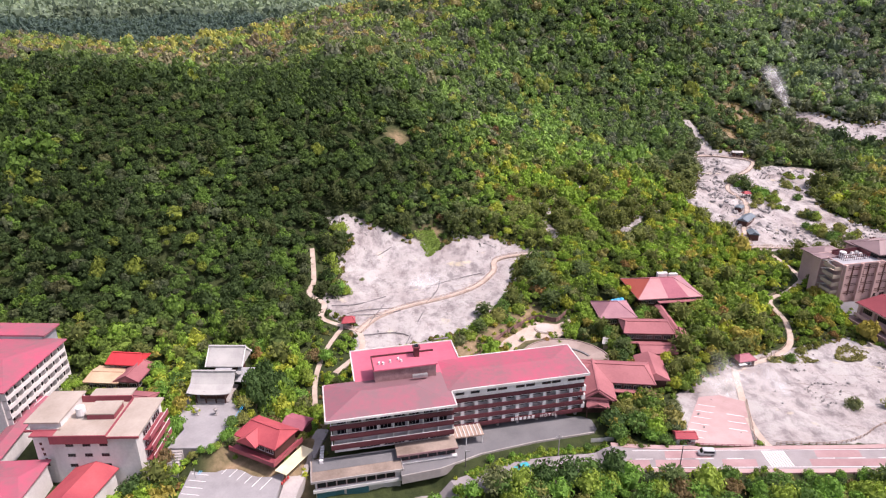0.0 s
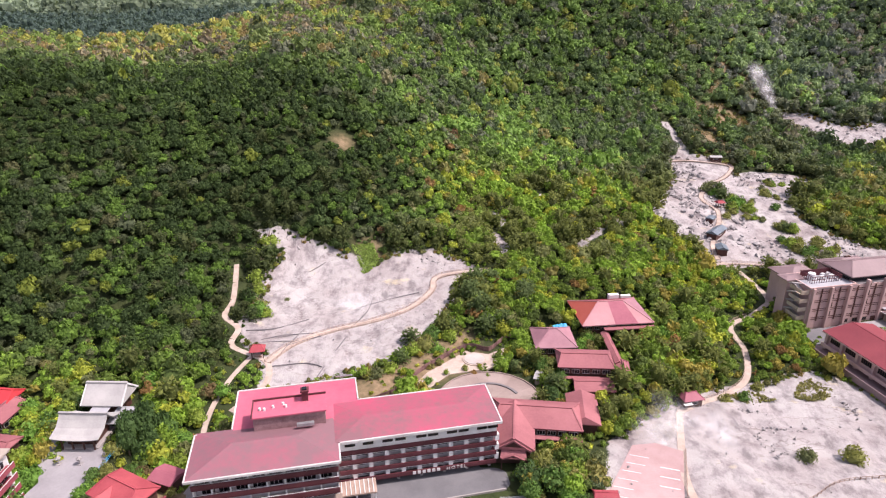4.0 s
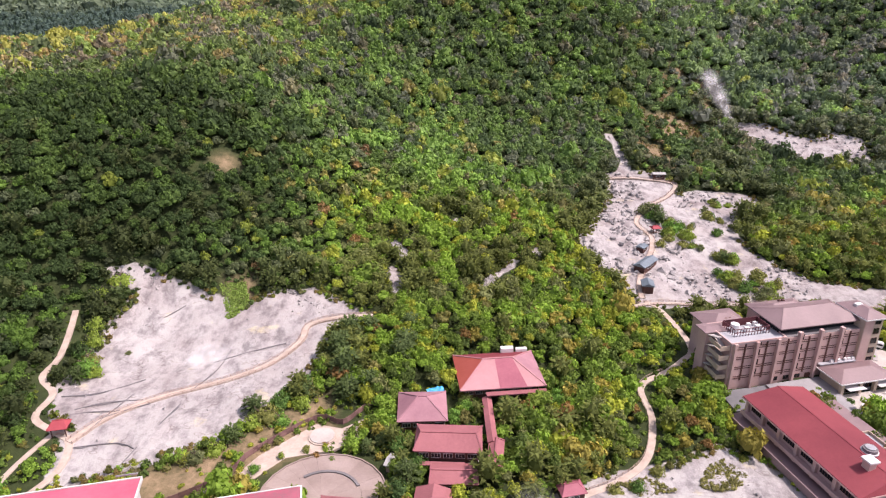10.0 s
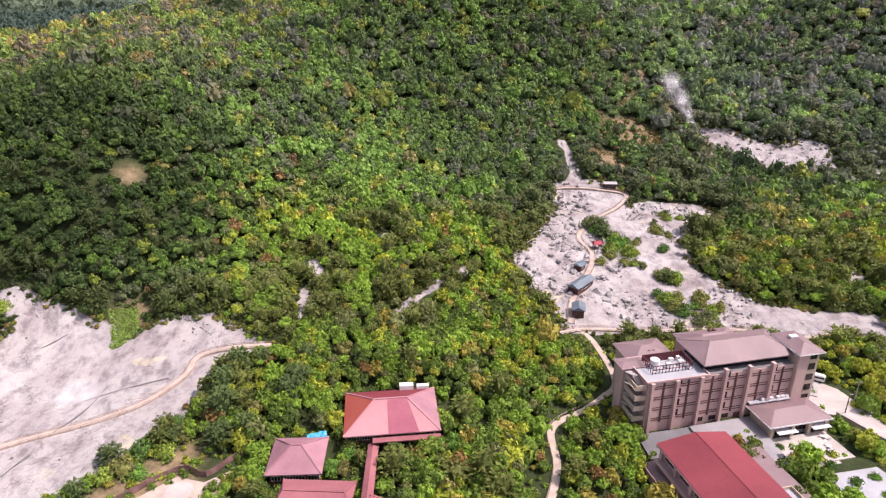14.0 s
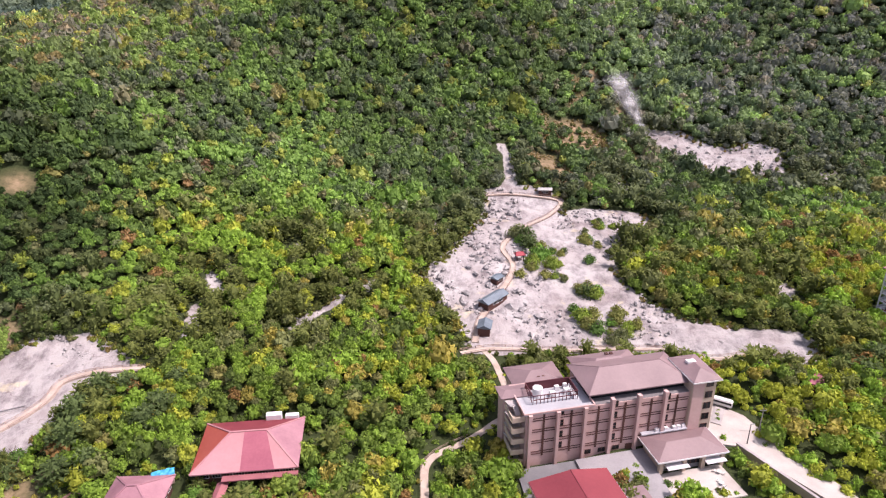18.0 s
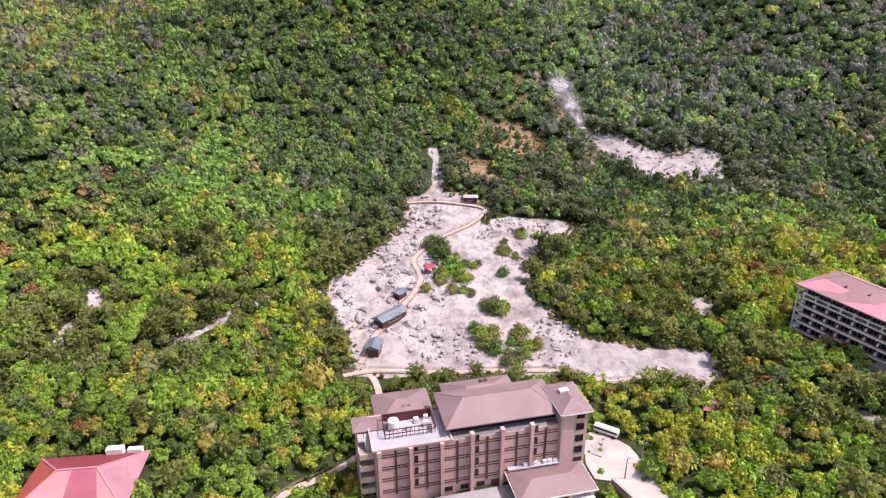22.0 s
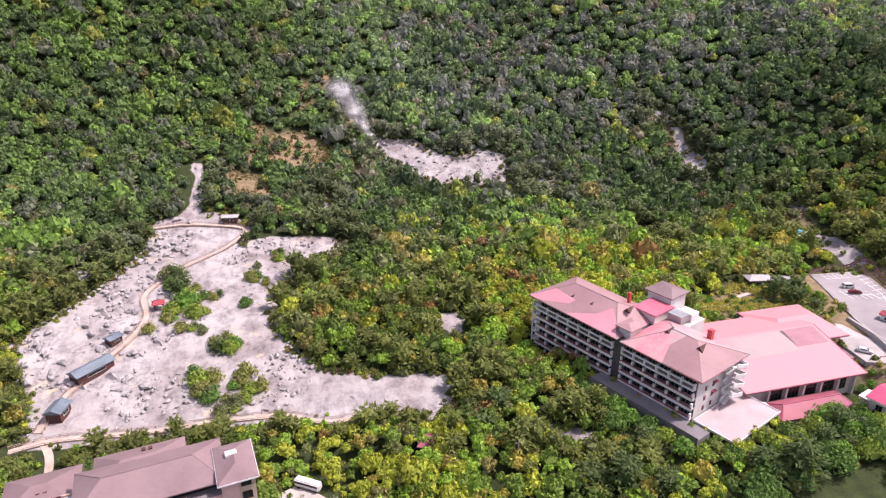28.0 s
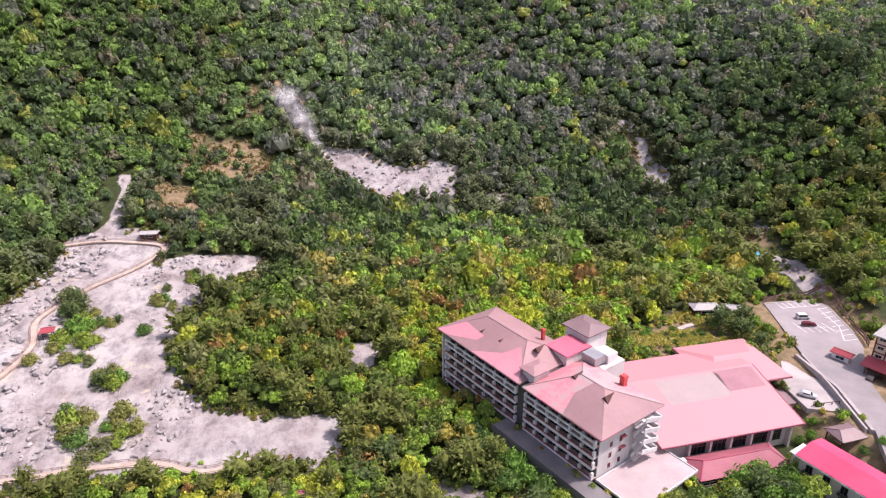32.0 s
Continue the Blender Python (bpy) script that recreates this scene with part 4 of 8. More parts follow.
    # open stair at the west end
    for k in range(5):
        z = 6.2 + k * 3.3
        part("stair_parapet", boxes((-3.4, -0.1, 0.8, 1.05, z, z + 1.3), (-3.5, -3.25, 0.8, 6.5, z + 0.4, z + 1.7), (-3.4, -0.1, 0.8, 3.4, z - 0.2, z)), M["wall_beige"], t, "pale stair parapet")
        part("flight", bars(((-1.0, 3.2, z), (-1.0, 7.8, z + 1.6)), ((-2.6, 7.8, z + 1.6), (-2.6, 3.2, z + 3.2)), w=1.4, h=0.3), M["concrete"], t)
    part("stair_wall", boxes((-3.5, -0.1, 8.2, 12.2, 5.0, 21.6)), M["wall_mauve"], t)
    hip_roof(t, -4.2, 4.4, 7.6, 13.4, 21.6, 0.5, 2, "roof_mauve", 0.25)
    # rear wings
    part("wall", boxes((3.0, 16.0, 12.5, 25.0, 5.0, 18.6)), M["wall_mauve"], t)
    hip_roof(t, 2.0, 17.0, 12.6, 26.0, 18.6, 2.4, 6, "roof_mauve", 0.3)
    part("wall", boxes((21.0, 38.0, 12.5, 22.0, 5.0, 20.5)), M["wall_mauve"], t)
    hip_roof(t, 20.0, 39.0, 10.0, 23.0, 21.4, 2.6, 6, "roof_mauve", 0.3)
    for x, y, z in ((9.0, 17.0, 20.0), (30.0, 19.0, 23.0)):
        part("roof_light", boxes((x, x + 0.8, y, y + 1.0, z, z + 0.6), (x + 1.4, x + 2.2, y, y + 1.0, z, z + 0.6)), M["wood_dark"], t)
    # entrance block with its terrace
    part("wall", boxes((32.8, 49.5, -8.4, -0.6, 4.9, 9.4)), M["wall_beige"], t)
    r, e, c = hip_roof(t, 31.4, 51.0, -10.4, 0.0, 9.5, 1.5, 5, "roof_mauve", 0.3)
    edging(t, 31.4, 51.0, -10.4, 0.0, 9.35, 9.75, "paint_white", 0.14)
    part("glazing", boxes((35.0, 48.6, -8.55, -8.4, 5.2, 8.6)), M["glass"], t)
    ring_posts(t, "pier", [(32.6, -9.6, 4.9), (39.0, -9.6, 4.9), (44.4, -9.6, 4.9), (49.8, -9.6, 4.9)], 0.5, 4.6, "wall_beige")
    for u0, u1 in ((33.8, 39.8), (44.6, 50.2)):
        part("awning", boxes((u0, u1, -11.5, -8.6, 7.7, 7.9)), M["paint_white"], t, "white fabric awning")
    for k in range(9):
        part("mullion", boxes((35.2 + k * 1.6, 35.35 + k * 1.6, -8.65, -8.55, 5.2, 8.6)), M["wood_dark"], t)
    part("link_roof", boxes((32.0, 45.0, -0.8, 0.5, 10.4, 10.7)), M["concrete_blue"], t)
    for k in range(6):
        part("condenser", boxes((36.0 + k * 1.35 + (k > 2) * 1.0, 37.0 + k * 1.35 + (k > 2) * 1.0, -0.4, 0.3, 10.7, 11.5)), M["paint_white"], t)


mauve_hotel()


def terrace_and_court():
    """Paved terrace, garden court and drive beside the mauve hotel."""
    slab("terrace", [(188, 226.5), (206, 230.5), (208.5, 219.5), (190.5, 215.8)], 4.6, 5.35, "stone_pale", "pale stone garden terrace", "terrace")
    for k in range(3):
        slab("terrace_step", [(195 - 0.5 * k, 218.2 - 0.9 * k), (203 + 0.5 * k, 219.9 - 0.9 * k), (203.4 + 0.5 * k, 218.4 - 0.9 * k), (195.4 - 0.5 * k, 216.7 - 0.9 * k)], 4.5, 5.2 - 0.18 * k, "stone_pale", "pale stone steps below the terrace", "steps")
    slab("alley", [(153.5, 228.8), (188, 236), (189.5, 226), (178, 221.5), (172, 221.5), (154.6, 219)], 4.8, 5.5, "asphalt_dark", "dark grey paved alley before the hotel", "paving")
    slab("paving", [(176, 224), (170, 226), (169, 231.6), (190, 236.4), (199, 238.4), (200.6, 230.2), (189, 228), (190, 216), (184.5, 215)], 4.6, 6.14, "stone_grey", "grey paved yard before the hotel", "paving")
    slab("garden_court", [(196, 213), (212, 216), (217, 202), (201, 198)], 4.8, 5.06, "concrete_blue", "grey paved garden court", "paving")
    slab("lawn", [(210, 231), (213.5, 230), (222, 205), (218, 204)], 4.9, 5.1, "lawn", "bright green strip of lawn by the wall", "lawn")
    t = thing("garden_wall", 212.5, 236, 5, -62, "brown plastered garden wall beside the drive", "wall", kind="structure")
    part("wall", boxes((0, 40, 0, 0.6, -0.6, 2.2)), M["wall_beige"], t)
    part("coping", boxes((-0.1, 40.1, -0.1, 0.7, 2.2, 2.4)), M["concrete"], t)
    slab("drive", [(207.5, 246), (208, 254), (214, 257), (221, 250), (224, 240), (236, 215), (231, 211), (214, 237), (209, 238)], 4.4, 5.5, "stone_pale", "pale concrete hotel drive", "drive")
    t = thing("planter_hedge", 213.5, 250, 5.4, 60, "yellow-green clipped hedge in a raised kerb", "hedge")
    part("kerb", boxes((-4.2, 4.2, -1.4, 1.4, 0, 0.35)), M["concrete"], t)
    t = thing("bus", 216.0, 255.0, 5.5, -32, "white minibus parked on the hotel drive", "bus")
    part("body", rounded_box(-3.4, 3.4, -1.0, 1.0, 0.5, 2.5, 0.25), M["paint_white"], t)
    part("glazing", boxes((-3.2, 3.1, -1.02, 1.02, 1.5, 2.15)), M["glass"], t)
    for x in (-2.2, 2.2):
        for y in (-0.95, 0.75):
            part("wheel", wheel_mesh(0.42, 0.22), M["glass"], t).matrix_basis = Matrix.Translation((x, y + 0.1, 0.42))


def terrace_seats():
    """White tables and chairs on the garden terrace."""
    for k, (x, y) in enumerate(((193.0, 221.0), (197.5, 222.0), (203.5, 223.0), (204.5, 227.0))):
        t = thing("garden_table", x, y, 5.35, 12, "small white garden table on the stone terrace", "table", "terrace tables")
        part("tabletop", cylinder(0.55, 0.55, 0.05, 16, 0.7), M["paint_white"], t)
        part("stem", cylinder(0.06, 0.06, 0.7, 8, 0.0), M["metal_grey"], t)
        part("foot", cylinder(0.3, 0.28, 0.04, 12, 0.0), M["metal_grey"], t)
        for a in (30 + 40 * k, 210 + 40 * k):
            c = thing("garden_chair", x + 1.05 * math.cos(radians(a)), y + 1.05 * math.sin(radians(a)), 5.35, a - 90, "white garden chair beside a terrace table", "chair", "terrace chairs")
            part("seat", boxes((-0.27, 0.27, -0.25, 0.25, 0.42, 0.48)), M["paint_white"], c)
            part("backrest", boxes((-0.27, 0.27, 0.21, 0.27, 0.48, 0.95)), M["paint_white"], c)
            for lx in (-0.23, 0.23):
                for ly in (-0.21, 0.21):
                    part("leg", boxes((lx - 0.025, lx + 0.025, ly - 0.025, ly + 0.025, 0.0, 0.42)), M["paint_white"], c)


terrace_seats()


def rounded_box(x0, x1, y0, y1, z0, z1, r):
    bm = boxes((x0, x1, y0, y1, z0, z1))
    bmesh.ops.bevel(bm, geom=bm.edges[:], offset=r, segments=2, affect="EDGES")
    return bm


def wheel_mesh(r, w):
    bm = bmesh.new()
    bmesh.ops.create_cone(bm, cap_ends=True, segments=16, radius1=r, radius2=r, depth=w, matrix=Matrix.Rotation(radians(90), 4, "X"))
    return bm


terrace_and_court()


def red_hall():
    t = thing("banquet_hall", 154.8, 217.2, 0, -77, "long single-storey hall with a red metal roof and brick piers", "hall")
    part("wall", boxes((1.0, 40.0, 1.6, 18.4, 4.5, 11.6)), M["wall_mauve"], t)
    r, e, c = hip_roof(t, -0.2, 41.0, 0.0, 20.0, 11.6, 2.6, 1.2, "roof_brick", 0.35)
    ridge_caps(t, e, c, "roof_brick", 0.4, 0.12, False)
    edging(t, -0.2, 41.0, 0.0, 20.0, 11.4, 11.75, "wall_mauve", 0.14)
    w = window(t, 4.8, 1.9, 6, 1, "wood_dark", 0.1, x=2.4, y=1.5, z=8.6)
    row_of(w, [(k * 6.4, 0, 0) for k in range(1, 6)])
    ring_posts(t, "pier", [(1.2 + k * 6.4, 1.2, 4.5) for k in range(7)], 0.5, 7.0, "wall_mauve")
    part("balcony", boxes((0.8, 40.0, -0.6, 1.6, 7.2, 7.6), (0.8, 40.0, -0.7, -0.5, 7.2, 8.3)), M["wall_mauve"], t)
    part("lower_deck", boxes((-1.0, 41.0, -3.6, 1.6, 4.3, 5.6), (-1.0, 41.0, -3.8, -3.5, 4.4, 6.6)), M["roof_mauve"], t, "mauve-grey service walk with a parapet")
    part("flue", boxes((33.5, 35.6, 7.0, 9.0, 12.0, 16.0), (33.3, 35.8, 6.8, 9.2, 15.6, 16.1)), M["wall_mauve"], t)
    part("flue_cap", boxes((33.1, 36.0, 6.6, 9.4, 16.1, 16.5)), M["paint_white"], t)
    part("cooling_tower", cylinder(1.9, 1.7, 2.2, 18, 13.0, 30.0, 12.8), M["concrete_dark"], t, "dark round cooling tower")
    part("tower_ring", cylinder(2.0, 2.0, 0.25, 18, 14.2, 30.0, 12.8), M["paint_white"], t)
    part("tower_fan", cylinder(1.2, 1.2, 0.3, 18, 15.2, 30.0, 12.8), M["metal_grey"], t)
    part("side_wing", boxes((5.0, 36.0, 18.4, 26.6, 4.5, 9.2)), M["wall_beige"], t)
    part("side_roof", boxes((4.6, 36.0, 20.02, 27.2, 9.2, 9.5)), M["roof_mauve"], t, "flat mauve side roof")
    part("roof_well", boxes((19.5, 26.0, 20.6, 24.0, 9.5, 9.56)), M["concrete_blue"], t, "pale grey roof well")
    part("well_kerb", bars(((19.4, 20.5, 9.9), (26.1, 20.5, 9.9)), ((26.1, 20.5, 9.9), (26.1, 24.1, 9.9)), ((26.1, 24.1, 9.9), (19.4, 24.1, 9.9)), ((19.4, 24.1, 9.9), (19.4, 20.5, 9.9)), w=0.25, h=0.9), M["wall_beige"], t)
    part("skylight", boxes((27.6, 30.4, 21.4, 24.2, 9.5, 9.9)), M["glass"], t, "dark roof light")
    for k in range(10):
        part("gallery_pipe", boxes((3.0 + k * 1.2, 3.4 + k * 1.2, 20.6, 21.2, 9.5, 10.3)), M["metal_grey"], t)
    part("wall", boxes((36.0, 52.0, 14.0, 26.0, 4.5, 10.2)), M["wall_mauve"], t)
    hip_roof(t, 35.0, 53.0, 13.0, 27.0, 10.2, 2.4, 5, "roof_brick", 0.3)


red_hall()


# ------------------------------------------------------------ white hotel on the slope
def white_hotel():
    t = thing("hotel", 287.0, 297.0, 0, -64.5, "tall white hotel with maroon balcony rails and pink hipped roofs", "hotel")
    part("wall", boxes((1.0, 30.5, 2.4, 19.0, 3.0, 29.2)), M["wall_white"], t)
    part("wall", boxes((33.5, 56.0, 2.4, 20.0, 8.0, 29.2)), M["wall_white"], t)
    # core coloured dark so the gap between the blocks reads as shaded
    part("wall", boxes((30.5, 33.5, 1.4, 18.0, 5.0, 29.2)), M["metal_dark"], t, "stair core darkened for the shaded gap between the blocks")
    for u0, u1, v0, rows, n in ((1.0, 30.5, 0.5, 7, 7), (33.5, 56.0, 0.5, 5, 6)):
        pitch = (u1 - u0 - 0.4) / n
        # dark sheet over the white wall, painting the balconies' inner shade
        part("recess", boxes((u0 + 0.2, u1 - 0.2, 2.32, 2.38, 29.0 - 2.95 * rows, 29.0)), M["metal_dark"], t, "dark sheet painting the shade behind the balconies")
        for k in range(rows):
            z = 26.0 - 2.95 * k
            part("gallery_floor", boxes((u0, u1, v0 + 0.3, 2.4, z - 0.35, z - 0.1)), M["wall_beige"], t)
            if k:
                part("balcony", boxes((u0, u1, v0 + 0.06, v0 + 0.3, z - 0.45, z + 0.42)), M["paint_white"], t, "white balcony front")
                part("balcony_rail", boxes((u0, u1, v0, v0 + 0.2, z + 0.42, z + 0.74)), M["wall_maroon"], t)
            else:
                for dz in (-0.2, 1.35):
                    part("gallery_beam", boxes((u0, u1, v0, v0 + 0.3, z + dz - 0.24, z + dz + 0.24)), M["paint_white"], t)
        first = part("partition", boxes((0, 0.5, v0 + 0.04, v0 + 0.8, -0.2, 1.75)), M["paint_white"], t)
        first.matrix_basis = Matrix.Translation((u0, 0, 26.0))
        row_of(first, [(i * pitch, 0, -2.95 * k) for k in range(rows) for i in range(n + 1) if i + k])
        w = window(t, pitch - 0.5, 2.3, 3, 1, "metal_grey", x=u0 + 0.45, y=2.26, z=26.0)
        row_of(w, [(i * pitch, 0, -2.95 * k) for k in range(rows) for i in range(n) if i + k])
    # far end of the west block: open balconies
    for k in range(6):
        z = 26.0 - 2.95 * k
        part("balcony", boxes((-1.2, 1.0, 1.2, 9.0, z - 0.2, z), (-1.3, -1.1, 1.2, 9.0, z, z + 0.7)), M["paint_white"], t)
    ring_posts(t, "balcony_post", [(-1.1, v, 8.0) for v in (1.4, 5.0, 8.8)], 0.18, 21.0, "paint_white")
    # roofs
    r, e, c = hip_roof(t, -2.0, 32.0, 0.0, 22.0, 29.3, 4.2, 9, "roof_mauve_rose", 0.35)
    ridge_caps(t, e, c, "roof_mauve", 0.3, 0.12)
    r, e, c = hip_roof(t, 33.0, 58.0, 0.1, 22.0, 29.1, 4.0, 9, "roof_mottled", 0.35, end_mat="roof_mauve_rose")
    ridge_caps(t, e, c, "roof_mauve", 0.3, 0.12)
    for corners, mat, eave in ((((-1.9, 0.05), (2.4, 0.05), (11.5, 3.4), (12.0, 5.6), (3.2, 6.4)), "roof_wedge", 29.65), (((13.0, 0.05), (31.9, 0.05), (27.4, 5.4), (23.5, 8.5), (21.0, 4.4)), "roof_wedge", 29.65),
                               (((46.5, 0.15), (57.9, 0.15), (49.1, 10.9), (46.0, 10.9), (44.5, 6.0)), "roof_mauve_rose", 29.45)):
        bm = bmesh.new()
        bm.faces.new([bm.verts.new((u, v, eave + 0.03 + v * (4.2 if eave > 29.5 else 4.0) / 11.0)) for u, v in corners])
        part("roof_sheet", bm, M[mat], t, "differently weathered stretch of roof sheet")
    for u, v in ((9, 6), (16, 6.5), (26, 10), (40, 9), (50, 8.5)):
        bm = bmesh.new()
        z = 31.2 + (v - 6) * 0.35
        p = [bm.verts.new(q) for q in ((u, v, z), (u + 2.4, v, z), (u + 1.2, v, z + 1.3), (u + 1.2, v + 3.4, z + 1.35))]
        for f in ((0, 1, 2), (1, 3, 2), (0, 2, 3), (0, 3, 1)):
            bm.faces.new([p[i] for i in f])
        part("roof_gablet", bm, M["wood_dark"], t, "small dark roof gablet")
    # head of the stair core, plant and flues
    part("stair_head", boxes((30.2, 34.0, 3.2, 8.4, 29.0, 32.0)), M["wall_white"], t)
    hip_roof(t, 29.4, 34.8, 2.4, 9.2, 32.0, 0.8, 2.4, "roof_mauve_rose", 0.25)
    part("lift_house", boxes((23.5, 31.5, 25.0, 32.5, 20.0, 34.0)), M["wall_white"], t)
    hip_roof(t, 22.6, 32.2, 24.2, 33.2, 34.0, 1.2, 3.5, "roof_mauve", 0.3)
    part("plant_house", boxes((26.0, 33.0, 15.5, 24.0, 28.0, 32.0)), M["wall_white"], t)
    part("plant_roof", boxes((25.6, 33.4, 15.1, 24.4, 32.0, 32.35)), M["roof_vivid"], t)
    part("chiller", boxes((34.0, 38.5, 20.0, 24.0, 30.2, 32.4)), M["metal_grey"], t, "grey roof chiller")
    part("chiller", boxes((34.5, 39.0, 24.4, 28.0, 29.6, 32.0)), M["paint_white"], t)
    part("wall", boxes((22.0, 40.0, 19.0, 30.0, 5.0, 29.5)), M["wall_white"], t)
    for u, v, z, s in ((47.5, 18.4, 29.6, 1.3), (22.0, 17.0, 31.0, 0.8)):
        part("flue", boxes((u, u + s, v, v + s, z, z + 3.8), (u - 0.15, u + s + 0.15, v - 0.15, v + s + 0.15, z + 3.2, z + 3.5)), M["paint_red"], t, "red square flue")
    # near end wall with small windows and the open stair
    w = window(t, 0.8, 1.3, 1, 2, "wall_maroon", x=56.06, y=6.0, z=26.6, turn=90)
    row_of(w, [(0, d, -2.95 * k) for k in range(4) for d in (0, 3.4) if k + d])
    for k in range(3):
        part("awning", boxes((56.05, 56.8, 9.2, 10.9, 27.9 - 2.95 * k, 28.2 - 2.95 * k)), M["wall_maroon"], t)
    for k in range(4):
        z = 17.4 + 2.95 * k
        part("flight", bars(((57.4, 13.2, z), (57.4, 17.8, z + 1.4)), ((58.8, 17.8, z + 1.4), (58.8, 13.2, z + 2.8)), w=1.3, h=0.25), M["wall_white"], t)
        part("stair_parapet", bars(((56.8, 13.2, z + 0.7), (56.8, 17.8, z + 2.1)), ((59.5, 17.8, z + 2.1), (59.5, 13.2, z + 3.5)), w=0.2, h=1.1), M["paint_white"], t, "white sloping stair parapet")
        part("landing", boxes((56.0, 59.6, 17.8, 19.2, z + 1.2, z + 1.4), (59.4, 59.6, 17.8, 19.2, z + 1.4, z + 2.4), (56.0, 59.6, 19.0, 19.2, z + 1.4, z + 2.4)), M["paint_white"], t)
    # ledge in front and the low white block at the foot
    # walk and kerb take the hotel's cast shadow as a dark colour
    part("forecourt", boxes((28.0, 62.0, -4.6, 0.6, 9.0, 17.0)), M["concrete_dark"], t, "concrete walk coloured dark for the hotel's shadow")
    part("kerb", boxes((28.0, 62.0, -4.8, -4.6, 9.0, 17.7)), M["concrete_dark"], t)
    part("low_block", boxes((57.0, 67.0, 3.0, 22.0, 10.0, 16.2)), M["wall_white"], t)
    part("low_roof", boxes((56.6, 68.0, 2.2, 23.0, 16.2, 16.6)), M["concrete_pink"], t, "pale pinkish flat roof")
    edging(t, 56.6, 68.0, 2.2, 23.0, 16.2, 16.85, "paint_white", 0.2, "roof_edge")
    w = window(t, 3.6, 1.6, 4, 1, "metal_dark", x=67.1, y=5.0, z=13.6, turn=90)
    row_of(w, [(0, 4.4, 0), (0, 8.8, 0), (0, 13.2, 0)])
    for u, v in ((33.5, -8.6), (43.0, -9.4)):
        part("shed_wall", boxes((u, u + 6.5, v, v + 3.4, 9.0, 12.8)), M["concrete"], t)
        hip_roof(t, u - 0.6, u + 7.1, v - 0.6, v + 4.2, 12.8, 0.7, 0, "concrete_pink", 0.2, "shed_roof", "pale sheet shed roof")


white_hotel()


def pink_hall():
    t = thing("banquet_hall", 332.0, 252.6, 0, 3, "wide hall with faded pink metal roofs and tall dark windows", "hall")
    part("wall", boxes((1.0, 38.0, 1.4, 32.0, 10.0, 18.2)), M["wall_white"], t)
    bm = bmesh.new()
    front, ridge = [bm.verts.new((x, -0.4, 18.2)) for x in (-0.2, 39.6)], [bm.verts.new((x, 21.0, 22.2)) for x in (-1.5, 40.0)]
    back = [bm.verts.new((x, 34.0, 19.6)) for x in (-1.5, 40.0)]
    bm.faces.new((front[0], front[1], ridge[1], ridge[0])), bm.faces.new((ridge[0], ridge[1], back[1], back[0]))
    made = bmesh.ops.extrude_face_region(bm, geom=bm.faces[:])
    bmesh.ops.translate(bm, vec=(0, 0, -0.35), verts=[v for v in made["geom"] if isinstance(v, bmesh.types.BMVert)])
    bmesh.ops.recalc_face_normals(bm, faces=bm.faces)
    part("roof", bm, M["roof_pale"], t)
    part("roof_edge", bars(((-0.3, -0.45, 18.1), (39.7, -0.45, 18.1)), ((39.7, -0.45, 18.1), (40.1, 21, 22.1)), ((-0.3, -0.45, 18.1), (-1.6, 21, 22.1)), w=0.25, h=0.35), M["roof_rose"], t)
    for x0, x1, y0, y1, mat in ((9.5, 27.5, 11.5, 20.0, "roof_faded"), (27.5, 38.5, 13.0, 20.4, "roof_rose_pale")):
        bm = bmesh.new()
        rise = 4.0 / 21.4
        quad = [bm.verts.new((x, y, 18.206 + (y + 0.4) * rise)) for x, y in ((x0, y0), (x1, y0), (x1 + 0.6, y1), (x0 - 0.6, y1))]
        bm.faces.new(quad)
        part("roof_sheet", bm, M[mat], t, "faded greyish roof sheet")
    part("gable_wall", boxes((37.8, 38.4, 6.0, 30.0, 18.0, 18.9)), M["wall_white"], t)
    w = window(t, 4.6, 4.6, 4, 2, "metal_dark", 0.12, x=8.6, y=1.3, z=13.0)
    row_of(w, [(5.6, 0, 0), (11.4, 0, 0), (17.2, 0, 0), (21.6, 0, 0)])
    first = part("buttress", boxes((0, 0.6, 0.2, 1.4, 10.0, 18.0)), M["wall_white"], t)
    first.matrix_basis = Matrix.Translation((7.7, 0, 0))
    row_of(first, [(k * 5.75, 0, 0) for k in range(1, 6)])
    # raised roof behind
    part("wall", boxes((28.0, 49.0, 22.0, 36.0, 10.0, 18.6)), M["wall_white"], t)
    r, e, c = hip_roof(t, 26.5, 50.5, 17.0, 38.0, 18.8, 2.6, 6, "roof_pale", 0.35)
    edging(t, 26.5, 50.5, 17.0, 38.0, 18.6, 18.95, "roof_rose", 0.14)
    part("veranda_roof", boxes((44.0, 52.0, 10.5, 17.5, 15.0, 15.3)), M["roof_mauve"], t)
    part("veranda", boxes((44.4, 51.4, 11.0, 17.0, 10.0, 15.0)), M["wall_beige"], t)
    # lower annex in front
    part("wall", boxes((7.0, 29.0, -6.6, -0.6, 9.0, 13.6)), M["wall_white"], t)
    r, e, c = hip_roof(t, 5.6, 30.2, -8.2, 0.0, 13.7, 2.0, 3.2, "roof_rose", 0.25)
    ridge_caps(t, e, c, "roof_pink", 0.35, 0.2)
    part("veranda_rail", bars(((5.8, -8.0, 12.2), (30.0, -8.0, 12.2)), ((5.8, -8.0, 13.0), (30.0, -8.0, 13.0)), w=0.1, h=0.12), M["paint_white"], t)
    ring_posts(t, "veranda_post", [(5.9 + k * 2.4, -8.0, 9.0) for k in range(11)], 0.07, 4.7, "paint_white")
